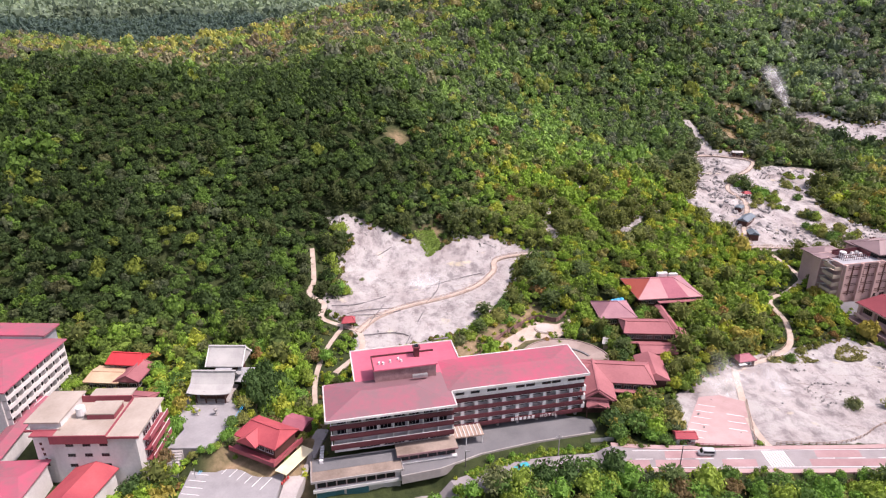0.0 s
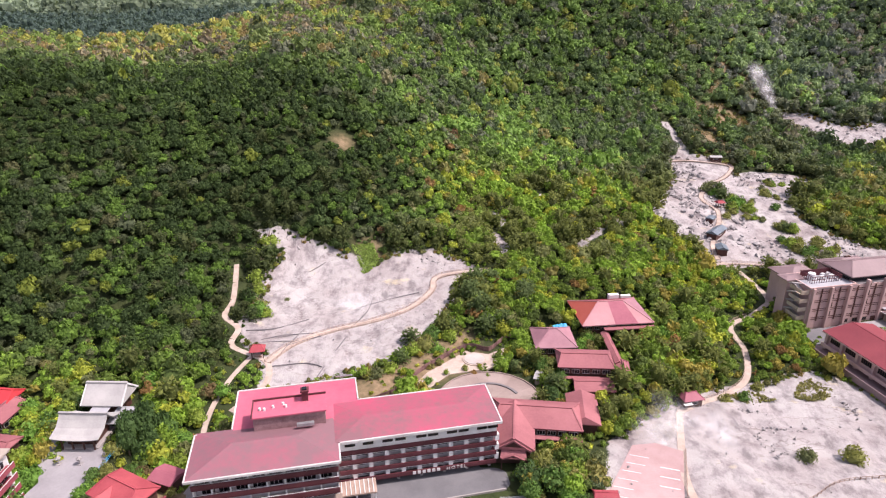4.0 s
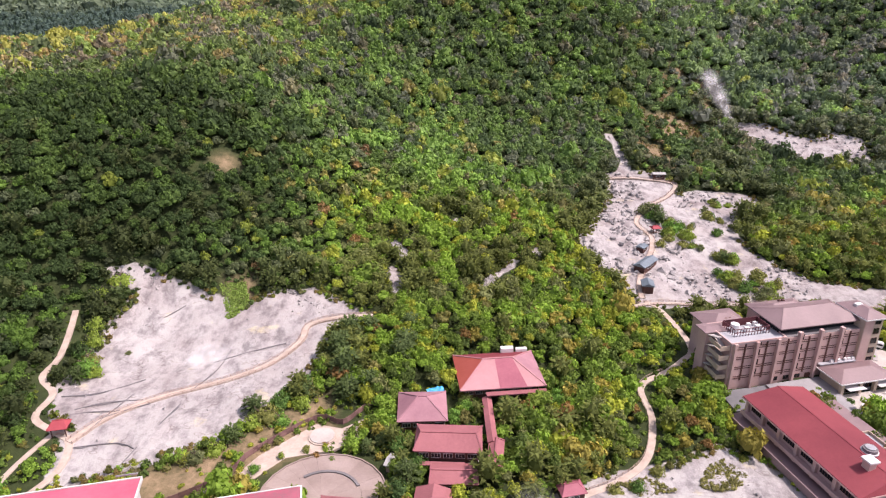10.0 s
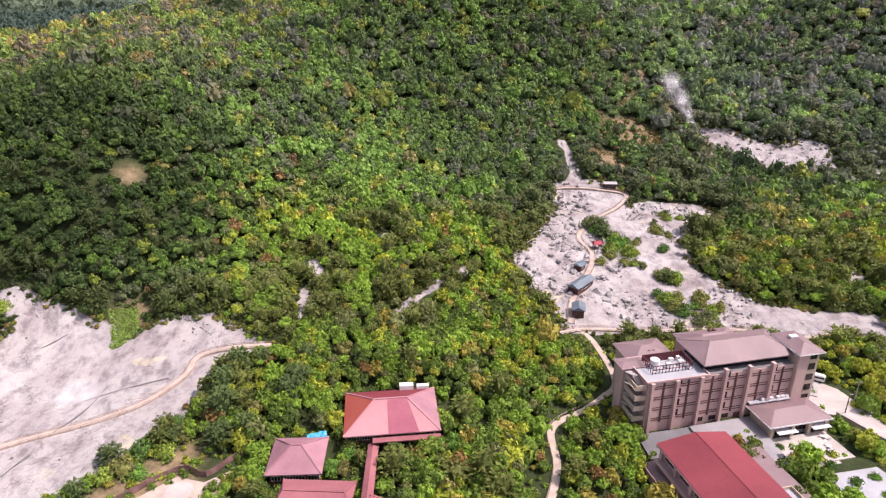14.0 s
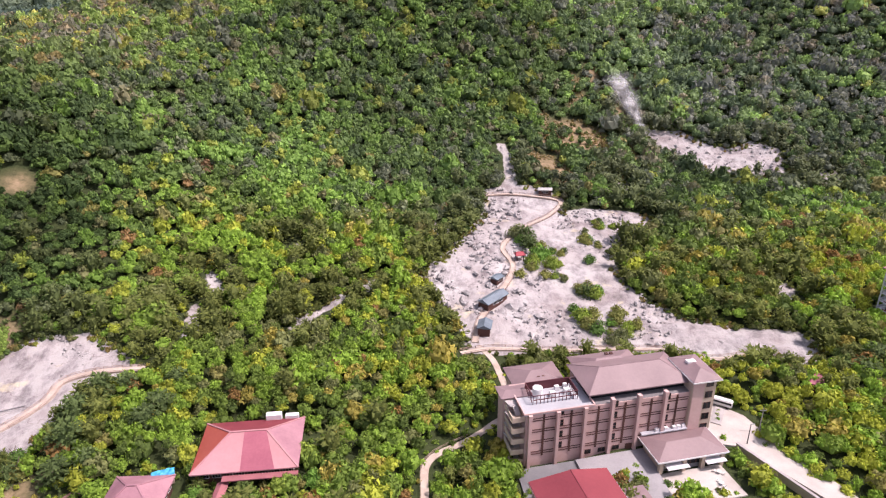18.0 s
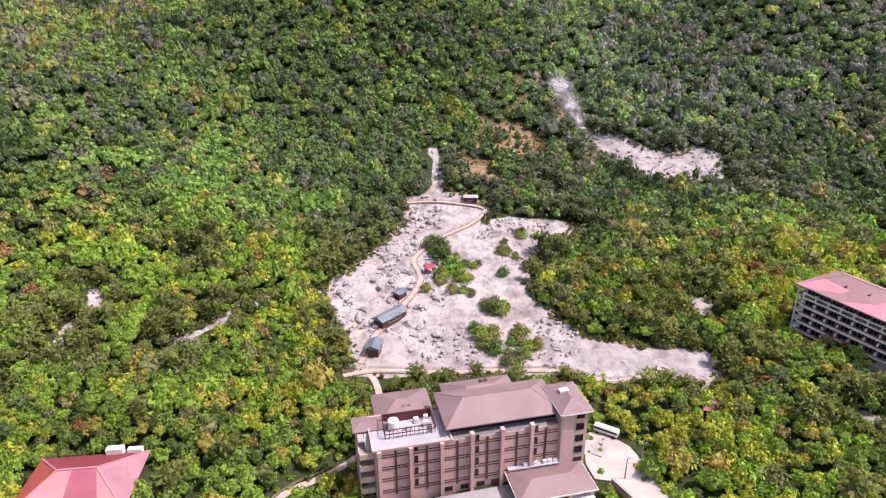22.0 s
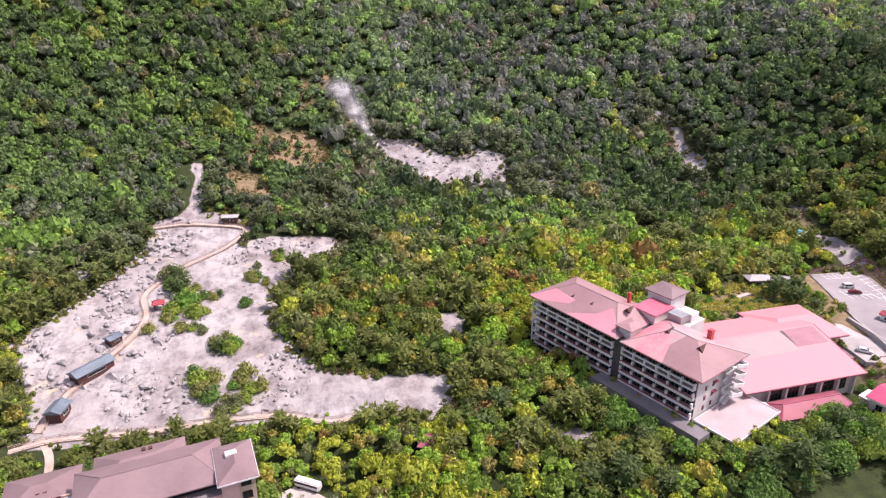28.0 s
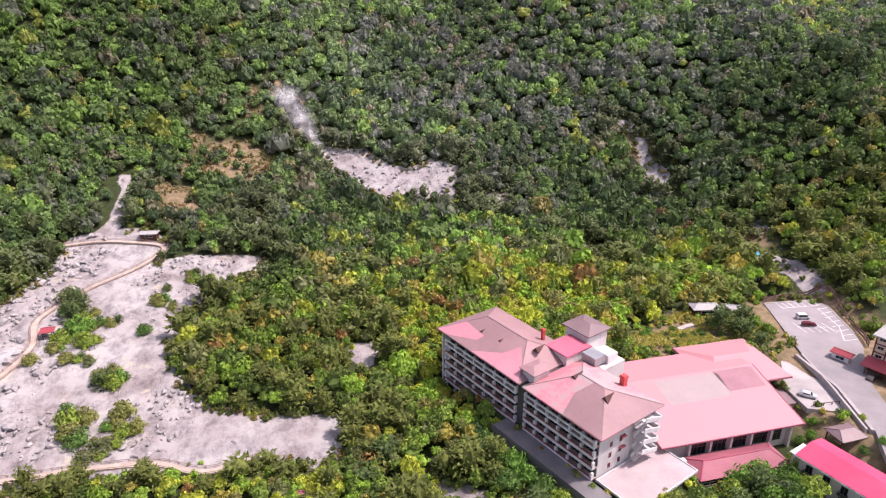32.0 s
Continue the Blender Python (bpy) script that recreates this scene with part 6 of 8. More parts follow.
def shop():
    t = thing("shop", -56.2, 139.6, 6.0, -27, "two-storey souvenir shop with red hipped roof and maroon balcony", "shop")
    part("wall", boxes((1, 13, 1, 9, -1, 6.2)), M["wood_dark"], t)
    r, e, c = hip_roof(t, 0.2, 13.8, 0.2, 9.8, 6.2, 2.4, 2.0, "roof_red", 0.3)
    ridge_caps(t, e, c, "roof_red", 0.45, 0.3)
    hip_roof(t, 2.2, 8.6, -1.2, 6.0, 6.0, 2.0, 0.3, "roof_red", 0.25, "gable_roof")
    part("balcony", boxes((-0.6, 14.6, -1.6, -1.3, 2.6, 3.9), (14.4, 14.7, -1.6, 10.0, 2.6, 3.9), (-0.6, 14.6, -1.5, 1.0, 2.6, 2.8), (13, 14.6, 1.0, 10.0, 2.6, 2.8)), M["wall_maroon"], t, "maroon balcony front")
    w = window(t, 2.4, 1.5, 3, 1, x=1.4, y=0.95, z=4.0)
    row_of(w, [(k * 2.9, 0, 0) for k in range(1, 4)])
    w = window(t, 2.4, 2.0, 2, 1, x=1.4, y=0.95, z=0.2)
    row_of(w, [(k * 2.9, 0, 0) for k in range(1, 4)])
    part("awning", bars(((16.6, -1.5, 1.6), (16.6, 9.5, 1.6)), w=3.8, h=0.12), M["canvas"], t, "pale yellow canvas awning")
    ring_posts(t, "awning_post", [(18.2, -1.2, -0.8), (18.2, 4.0, -0.8), (18.2, 9.2, -0.8)], 0.06, 2.4, "metal_grey")
    for k in range(4):
        part("red_stool", boxes((17.4, 17.8, -2.6 + k * 0.8, -2.2 + k * 0.8, -0.9, -0.2)), M["paint_red"], t)
    t = thing("shed", -45.5, 148.6, 6.0, -20, "lean-to with a dull pink roof", "shed")
    part("wall", boxes((0, 6, 0, 5, -0.6, 2.8)), M["wood_dark"], t)
    hip_roof(t, -0.6, 6.6, -0.6, 5.6, 2.8, 1.0, 0, "roof_rose", 0.2)


shop()


def west_hotels():
    t = thing("hotel", -98.0, 130.4, 0, 1, "white four-storey hotel with flat beige roofs and maroon parapet", "hotel")
    part("wall", boxes((0, 14.2, 0, 15.5, 2.5, 18.6)), M["wall_white"], t)
    part("wall", boxes((14.2, 21, 0, 15.5, 2.5, 19.2)), M["wall_white"], t)
    part("wall", boxes((-7.6, 0.4, 4.6, 17.0, 2.5, 20.6)), M["wall_white"], t)
    part("wall", boxes((-5.4, 0.0, 1.5, 4.6, 2.5, 18.6)), M["wall_white"], t)
    part("roof", boxes((14.0, 22.0, -0.5, 16.0, 19.2, 19.6)), M["roof_beige"], t)
    part("roof", boxes((0, 14.0, -0.4, 15.5, 18.6, 18.9)), M["roof_beige"], t)
    part("roof", boxes((-8.2, 0.6, 3.6, 17.6, 20.6, 21.0)), M["roof_beige"], t)
    part("roof", boxes((2.0, 13.0, 15.5, 20.0, 19.8, 20.1)), M["roof_beige"], t)
    part("parapet", boxes((0.0, 14.2, -0.7, -0.4, 17.6, 20.0), (0.0, 14.0, 15.2, 15.5, 18.9, 20.8), (13.8, 14.2, -0.4, 15.5, 18.9, 19.9)), M["wall_maroon"], t, "maroon roof parapet")
    part("eaves", boxes((14.2, 22.2, -0.75, -0.5, 19.0, 19.6), (-8.4, 0.8, 3.2, 3.6, 18.4, 18.9), (-6.0, 0.4, 1.0, 3.2, 18.5, 18.8)), M["wall_maroon"], t)
    part("roof_house", boxes((5.5, 12.5, 7.5, 13.0, 18.9, 20.4)), M["wall_maroon"], t)
    part("roof_house_top", boxes((5.3, 12.7, 7.3, 13.2, 20.4, 20.7)), M["roof_beige"], t)
    part("water_tank", cylinder(1.2, 1.2, 2.2, 14, 19.6, 3.4, 9.0), M["paint_white"], t, "round white water tank")
    part("tank_stand", boxes((2.4, 4.4, 8.0, 10.0, 18.9, 19.6)), M["metal_grey"], t)
    w = window(t, 1.9, 0.9, 3, 1, "metal_dark", 0.08, x=3.4, y=-0.05, z=16.4)
    row_of(w, [(i * 4.2, 0, -3.1 * k) for i in range(3) for k in range(3) if i + k])
    for k in range(4):
        z = 15.6 - 3.1 * k
        part("balcony", boxes((21, 23.2, 3.0, 14.5, z, z + 0.2), (23.0, 23.2, 3.0, 14.5, z + 0.2, z + 1.3)), M["wall_maroon"], t, "maroon balcony front")
        part("handrail", bars(((23.1, 3.0, z + 1.5), (23.1, 14.5, z + 1.5)), w=0.12, h=0.12), M["paint_white"], t)
        w = window(t, 4.6, 1.9, 4, 1, x=21.06, y=3.6, z=z + 0.3, turn=90)
        row_of(w, [(0, 5.6, 0)])
    for k in range(5):
        part("letter_bar", boxes((-4.0 + 0.15 * k, -3.4 + 0.15 * k, 1.4, 1.5, 15.8 - 1.6 * k, 16.6 - 1.6 * k)), M["wood_dark"], t)
    t = thing("hotel", -119.4, 147.0, 0, 88, "large hotel with rose metal roof and stacked white balconies", "hotel")
    part("wall", boxes((0, 28, 1.8, 32, 3, 21.2)), M["wall_white"], t)
    hip_roof(t, -0.8, 28.8, -0.4, 33.0, 21.2, 1.4, 10, "roof_pink", 0.35)
    part("roof", boxes((28, 36, 6, 33, 22.5, 23.0)), M["roof_pink"], t)
    part("wall", boxes((28, 35, 7, 32, 3, 22.5)), M["wall_grey"], t)
    for k in range(6):
        z = 18.2 - 2.9 * k
        part("balcony", boxes((0.4, 27.6, 0.2, 0.4, z, z + 1.0), (0.4, 27.6, 0.2, 1.8, z - 0.2, z)), M["wall_white"], t)
    w = window(t, 2.4, 1.9, 2, 1, "metal_dark", x=0.8, y=1.73, z=18.4)
    row_of(w, [(i * 3.4, 0, -2.9 * k) for i in range(8) for k in range(6) if i + k])
    first = part("partition", boxes((0, 0.25, 0.3, 1.8, 0, 2.7)), M["wall_white"], t)
    first.matrix_basis = Matrix.Translation((0.4, 0, 18.0))
    row_of(first, [(i * 3.4, 0, -2.9 * k) for i in range(9) for k in range(6) if i + k])
    t = thing("covered_passage", -117.5, 133.0, 4, 96, "long passage with a rose metal roof", "passage")
    part("wall", boxes((0, 28, -2.0, 2.0, -1, 5.6)), M["wall_white"], t)
    hip_roof(t, -0.6, 28.6, -2.8, 2.8, 5.6, 0.8, 0, "roof_pink", 0.25)
    t = thing("annex", -113.0, 117.0, 4, 3, "low annex with a wide rose metal roof", "annex")
    part("wall", boxes((0, 13, 0, 13, -1, 7.4)), M["wall_white"], t)
    hip_roof(t, -0.8, 13.8, -0.8, 13.8, 7.4, 0.9, 4, "roof_pink", 0.3)
    t = thing("annex", -94.5, 119.0, 4, -8, "gabled annex with a dull red and pink roof", "annex")
    part("wall", boxes((0, 9.5, 0, 12, -1, 5.6)), M["wall_white"], t)
    hip_roof(t, -0.8, 10.3, -0.8, 12.8, 5.6, 1.9, 0.3, "roof_red", 0.3)
    # temple group under the wood
    timber_house(-106.4, 176.0, 8.0, -6, 9, 5.5, 4.4, 2.2, 0.6, "roof_scarlet", "temple hall with a scarlet gabled roof", 1)
    timber_house(-110.0, 168.6, 8.0, -4, 9, 7.5, 2.6, 1.0, 0.4, "roof_tan", "temple lodge with a tan sheet roof", 1)
    timber_house(-100.5, 168.4, 8.0, -4, 6, 8.5, 3.0, 1.8, 0.3, "roof_tile", "temple lodge with a faded red roof", 1)
    timber_house(-99.0, 158.5, 7.0, -8, 11, 6, 2.4, 1.2, 1.0, "roof_tile", "long low temple kitchen with faded red roof", 1)


west_hotels()


# ------------------------------------------------------------ road, lots and walks
ribbon("road", ROAD, 7.6, "asphalt", "two-lane asphalt road with pale worn surface", "road", 0.10)
for side in (-1, 1):
    line = [(x, y + side * 4.6) for x, y in ROAD[:5]]
    ribbon("pavement", line, 1.5, "red_paving", "narrow red paved footway behind a kerb", "pavement", 0.26)


def road_marks():
    z = 6.105
    for k in range(9):
        slab("crossing_stripe", [(84.4 + k * 0.7, 133.9), (84.8 + k * 0.7, 133.9), (84.8 + k * 0.7, 140.0), (84.4 + k * 0.7, 140.0)], z, z + 0.012, "paint_white", "white crossing stripe on the road", "road marking")
    for k in range(11):
        x = 50 + k * 8.0
        if not 80 < x < 94:
            slab("lane_mark", [(x, 136.9), (x + 4.5, 136.9), (x + 4.5, 137.1), (x, 137.1)], z, z + 0.012, "paint_white", "white lane mark on the road", "road marking")
    for k, (x0, x1, y0, y1) in enumerate(((47, 53, 133.9, 136.7), (58, 70, 137.3, 140.2), (72, 81, 133.9, 136.7), (95, 118, 133.9, 136.7), (98, 110, 137.3, 140.2), (54.5, 66, 133.9, 136.7))):
        slab("red_surfacing", [(x0, y0), (x1, y0), (x1 + 0.6, y1), (x0 + 0.6, y1)], z - 0.01, z + 0.004, "road_red", "worn red anti-slip surfacing on the road", "road marking")
    for y in (133.6, 140.3):
        slab("edge_line", [(50, y), (130, y), (130, y + 0.16), (50, y + 0.16)], z, z + 0.012, "paint_white", "white road edge line", "road marking")


road_marks()
slab("car_park", [(64.5, 144), (84.0, 142.9), (90.5, 163.6), (84, 167), (77.5, 166.0)], 4.6, 5.34, "red_paving", "red-brown paved car park beside steaming clay", "car park")
for k in range(6):
    a = Vector((67.2 + k * 1.75, 147.6 + k * 2.9))
    slab("bay_line", [(a.x, a.y), (a.x + 4.6, a.y - 1.3), (a.x + 4.62, a.y - 1.12), (a.x + 0.02, a.y + 0.18)], 5.34, 5.355, "paint_white", "white parking bay line", "road marking")
for k in range(3):
    a = Vector((80.5 + k * 1.0, 150.5 + k * 3.4))
    slab("bay_line", [(a.x, a.y), (a.x + 4.6, a.y - 1.3), (a.x + 4.62, a.y - 1.0), (a.x + 0.02, a.y + 0.3)], 5.34, 5.355, "paint_white", "white parking bay line", "road marking")
fence("fence", [(64, 143.4), (84.5, 142.2)], 0, 1.3, 1.0, "wall_maroon", "low maroon fence along the car park", rails=(0.4, 0.9), r=0.07)
fence("fence", [(84.8, 143.5), (91.5, 164.5)], 0, 1.5, 1.0, "timber", "timber fence between car park and walk", rails=(0.45, 0.9), r=0.07)
fence("fence", [(90, 142.9), (104, 142.3), (114, 145), (125, 151.5), (140, 154), (165, 158)], 0, 1.6, 1.1, "timber", "timber fence at the edge of the clay field", rails=(0.45, 0.9), r=0.08)
fence("guard_rail", [(55, 131.4), (90, 130.6), (130, 130.9), (150, 133)], 0, 2.2, 0.9, "fence_brown", "brown guard rail along the road", rails=(0.5, 0.9), r=0.08)
slab("forecourt", [(-11.6, 133.6), (-1.4, 136.4), (9.6, 142.2), (24.9, 147.1), (42.4, 151.2), (46.0, 156.3), (41.2, 166.5), (-0.8, 157.6), (1.8, 145.3), (-12.7, 138.7)], 2.4, 3.72, "asphalt_dark", "grey asphalt hotel forecourt", "forecourt")
slab("forecourt_wall", [(-11.5, 133.3), (-1.4, 136.1), (9.7, 141.9), (25.0, 146.8), (42.5, 150.9), (42.4, 151.2), (24.9, 147.1), (9.6, 142.2), (-1.4, 136.4), (-11.6, 133.6)], 1.5, 4.15, "concrete", "low pale concrete wall along the drive", "wall")
slab("verge", [(5, 134.6), (18.6, 141.2), (31, 143.9), (44, 144.6), (44, 143.2), (30, 142.2), (18, 139), (7, 132.8)], 2.2, 3.78, "lawn", "strip of green verge between drive and road", "verge")
slab("lane", [(-37, 152.5), (-33.5, 152.0), (-37.2, 128), (-37.6, 116), (-41.5, 116), (-41.4, 130)], 1.5, 4.7, "concrete", "pale concrete lane beside the hotel", "lane")
slab("car_park", [(-66.6, 138.2), (-57, 139.6), (-51.2, 138.6), (-42.0, 134.4), (-41.8, 116), (-66.0, 116)], 3.2, 5.5, "stone_grey", "grey car park with white bay lines below the shop", "car park")
for k in range(7):
    x, y = -58.5 + k * 2.3, 138.4 - k * 1.15
    slab("bay_line", [(x, y), (x + 0.18, y - 0.08), (x - 1.8, y - 4.4), (x - 1.98, y - 4.32)], 5.5, 5.515, "paint_white", "white parking bay line", "road marking")
for k in range(5):
    y = 135.6 - k * 2.4
    slab("bay_line", [(-65.8, y), (-61.2, y - 0.6), (-61.2, y - 0.78), (-65.8, y - 0.18)], 5.5, 5.515, "paint_white", "white parking bay line", "road marking")

for key, label in (("slope_walk", "raised pale walk across the white clay slope"), ("west_walk", "trodden pale path at the clay's west edge"),
                   ("stone_walk", "stony path down to the shrine"), ("knoll_walk", "pale winding path round the wooded knoll"),
                   ("upper_walk", "pale walk up through the boulders"), ("lower_walk", "pale walk along the foot of the clay"), ("field_walk", "straight pale walk beside the car park")):
    ribbon(key, PATHS[key], {"stone_walk": 1.6, "slope_walk": 2.3}.get(key, 2.0), "path", label, "footpath", 0.28 if key in ("slope_walk", "upper_walk") else 0.16)
for key in ("slope_walk", "upper_walk", "lower_walk"):
    for off in (-1.15, 1.15):
        fence("fence", PATHS[key], off, 2.2, 1.0, "timber_pink", "weathered timber fence beside the clay walk", "walk fences", rails=(0.5, 0.95), r=0.07)
fence("fence", PATHS["knoll_walk"][:7], 1.1, 2.6, 0.9, "timber", "weathered timber fence beside the knoll path", "walk fences", rails=(0.5, 0.95), r=0.06)

# east car park and its road
slab("car_park", [(404.0, 315.6), (425.5, 314.5), (419.1, 291.9), (415.5, 284.2), (404, 270), (399, 258), (393, 246), (386, 236), (381, 238), (388, 250), (391.0, 268), (392.6, 277), (394.4, 284.0), (396.6, 291.9), (400, 302)], 16.0, 17.5, "asphalt", "sloping asphalt car park with white bay lines", "car park")
for k in range(7):
    x = 408.0 + k * 2.2
    slab("bay_line", [(x, 315.2), (x + 0.2, 315.2), (x + 0.3, 310.9), (x + 0.1, 310.9)], 17.5, 17.515, "paint_white", "white parking bay line", "road marking")
slab("bay_line", [(408.0, 311.0), (421.4, 310.6), (421.4, 310.8), (408.0, 311.2)], 17.5, 17.518, "paint_white", "white parking bay line", "road marking")
for k in range(9):
    x, y = 424.4 - k * 0.86, 311.8 - k * 2.9
    slab("bay_line", [(x, y), (x - 4.6, y - 0.9 + k * 0.1), (x - 4.6, y - 1.1 + k * 0.1), (x, y - 0.2)], 17.5, 17.515, "paint_white", "white parking bay line", "road marking")
slab("bay_line", [(419.6, 309.0), (419.8, 309.0), (417.6, 296.4), (412.7, 288.4), (412.5, 288.6), (417.4, 296.4)], 17.5, 17.518, "paint_white", "white parking bay line", "road marking")
for k in range(5):
    x, y = 404.4 + k * 2.3, 301.6 - k * 0.5
    slab("bay_line", [(x, y), (x + 0.2, y), (x + 0.4, y - 6.4), (x + 0.2, y - 6.4)], 17.5, 17.515, "paint_white", "white parking bay line", "road marking")
slab("bay_line", [(404.0, 298.8), (414.2, 296.6), (414.2, 296.8), (404.0, 299.0)], 17.5, 17.518, "paint_white", "white parking bay line", "road marking")
slab("kerb", [(404.0, 315.6), (425.6, 314.6), (419.3, 291.8), (418.9, 292.0), (425.0, 314.1), (404.0, 315.1)], 17.0, 17.66, "concrete", "pale kerb round the car park", "kerb")
slab("kerb", [(394.4, 284.0), (391.0, 268), (386.0, 250), (385.4, 250), (390.4, 268), (393.8, 284)], 16.0, 17.8, "concrete", "pale kerb along the sloping road", "kerb")
slab("lower_lot", [(387.5, 284), (391.3, 283.4), (391.6, 268), (389, 258), (379, 262), (379.5, 272)], 14.5, 16.1, "concrete", "pale grey lower car park", "car park")
slab("retaining_wall", [(391.6, 284), (392.4, 283.6), (392.2, 267), (387.2, 249), (386.4, 249.4), (391.4, 267)], 13.0, 17.9, "concrete", "pale concrete retaining wall", "wall")
fence("fence", [(404.5, 316.6), (426.3, 315.5), (420.2, 291.2), (417, 284)], 0, 1.6, 2.6, "fence_brown", "brown board fence round the upper car park", rails=(0.3, 0.7), r=0.08, board=0.5)
fence("fence", [(376.0, 262.4), (392.0, 262.2)], 0, 1.8, 1.4, "wood_dark", "dark timber garden fence", rails=(0.25, 0.9), r=0.09)


def car(x, y, z, turn, paint, label, van=False):
    t = thing("car", x, y, z, turn, label, "car")
    h, l = (1.85, 4.3) if van else (1.45, 4.4)
    bm = bmesh.new()
    side = [(-l / 2, 0.35), (l / 2, 0.35), (l / 2, 0.75), (l / 2 - 0.15, 0.95), (l / 2 - (0.55 if van else 1.1), 1.0), (l / 2 - (1.2 if van else 1.8), h), (-l / 2 + (0.2 if van else 0.9), h), (-l / 2, 1.0)]
    a, b = [bm.verts.new((p, -0.82, q)) for p, q in side], [bm.verts.new((p, 0.82, q)) for p, q in side]
    bm.faces.new(a[::-1]), bm.faces.new(b)
    for k in range(len(side)):
        bm.faces.new((a[k], a[(k + 1) % 8], b[(k + 1) % 8], b[k]))
    bmesh.ops.recalc_face_normals(bm, faces=bm.faces)
    bmesh.ops.bevel(bm, geom=bm.edges[:], offset=0.08, segments=2, affect="EDGES")
    part("body", bm, M[paint], t)
    x1, x0 = l / 2 - (1.05 if van else 1.75), -l / 2 + (0.35 if van else 1.0)
    part("side_glass", boxes((x0, x1, -0.835, -0.80, 1.0, h - 0.14), (x0, x1, 0.80, 0.835, 1.0, h - 0.14)), M["glass"], t)
    part("windscreen", bars(((x1 + 0.62, 0, 1.06), (x1 + 0.08, 0, h - 0.1)), w=1.4, h=0.05), M["glass"], t)
    part("rear_glass", boxes((-l / 2 + (0.06 if van else 0.4), -l / 2 + (0.12 if van else 0.5), -0.65, 0.65, 1.02, h - 0.2)), M["glass"], t)
    for s in (-0.6, 0.6):
        part("headlight", boxes((l / 2 - 0.04, l / 2 + 0.02, s - 0.15, s + 0.15, 0.62, 0.78)), M["paint_white"], t)
        part("tail_light", boxes((-l / 2 - 0.02, -l / 2 + 0.04, s - 0.12, s + 0.12, 0.7, 0.95)), M["paint_red"], t)
    for wx in (-l / 2 + 0.8, l / 2 - 0.8):
        for wy in (-0.75, 0.75):
            w = part("tyre", wheel_mesh(0.32, 0.2), M["rubber"], t)
            w.matrix_basis = Matrix.Translation((wx, wy, 0.32))
            part("rim", wheel_mesh(0.19, 0.22), M["metal_grey"], w)
    return t


car(69.2, 138.6, 6.1, 178, "paint_silver", "silver minivan driving along the road", True)
car(20.0, 135.9, float(land(20.0, 135.9)) + 0.3, 200, "paint_cyan", "cyan car on the road below the forecourt")
car(409.6, 303.4, 17.5, -10, "paint_white", "white car parked in the upper lot", True)
car(408.2, 298.8, 17.5, -12, "paint_darkred", "dark red car parked in the upper lot")
car(382.6, 266.6, 16.1, -40, "paint_silver", "silver car parked by the retaining wall")
for k, (dx, dy) in enumerate(((0, 0), (3.2, -5.6), (5.6, -10.2))):
    car(405.8 + dx - 1.2, 269.2 + dy, 17.0, 28, ("metal_dark", "paint_navy", "metal_dark")[k], "dark car parked under the inn's porch roof")


def pole(x, y, h, label, arm=True, name="utility_pole"):
    z = float(land(x, y))
    t = thing(name, x, y, z, 0, label, "pole")
    part("shaft", cylinder(0.16, 0.10, h, 8), M["concrete"] if name == "utility_pole" else M["metal_dark"], t)
    if arm:
        part("crossarm", boxes((-0.9, 0.9, -0.05, 0.05, h - 1.0, h - 0.85)), M["metal_grey"], t)
        part("insulator", boxes((-0.8, -0.7, -0.05, 0.05, h - 0.85, h - 0.6), (0.7, 0.8, -0.05, 0.05, h - 0.85, h - 0.6)), M["paint_white"], t)
    else:
        part("lamp_head", boxes((-0.1, 1.0, -0.12, 0.12, h - 0.1, h + 0.05)), M["metal_grey"], t)
    return t


pole(60.3, 133.2, 7.5, "dark street lamp on a tall post by the road", False, "street_lamp")
pole(222.0, 243.0, 8.5, "concrete utility pole beside the hotel drive")
pole(216.5, 238.0, 7.0, "grey lamp post at the hotel drive", False, "street_lamp")
pole(5.2, 137.5, 5.0, "grey lamp post by the forecourt", False, "street_lamp")
pole(30.5, 141.5, 7.0, "concrete utility pole by the verge")
pole(267.0, 248.0, 9.0, "concrete utility pole among shrubs")
pole(338.0, 306.0, 7.0, "grey lamp post in the garden", False, "street_lamp")
fence("hoarding", [(40.5, 146.9), (47, 147.3)], 0, 1.0, 1.5, "paint_white", "white sheet hoarding at the forecourt", rails=(0.3, 0.75), r=0.05, board=0.7)


def pipe(line, label):
    """A dark pipe lying over the clay."""
    pts = smooth_line(line, 2.5)
    bm, rows = bmesh.new(), []
    for k, p in enumerate(pts):
        d = (pts[min(k + 1, len(pts) - 1)] - pts[max(k - 1, 0)]).normalized()
        z = float(land(p.x, p.y)) + 0.22
        rows.append([bm.verts.new((p.x - d.y * 0.19 * math.cos(a), p.y + d.x * 0.19 * math.cos(a), z + 0.19 * math.sin(a))) for a in (0.3, 1.35, 2.4, 3.44, 4.5, 5.55)])
    for q, w in zip(rows, rows[1:]):
        for k in range(6):
            bm.faces.new((q[k], q[(k + 1) % 6], w[(k + 1) % 6], w[k]))
    bm.faces.new(rows[0]), bm.faces.new(rows[-1][::-1])
    bmesh.ops.recalc_face_normals(bm, faces=bm.faces)
    return tagged(link_mesh("pipe", bm, M["concrete_dark"]), label, "pipe", "clay pipes")


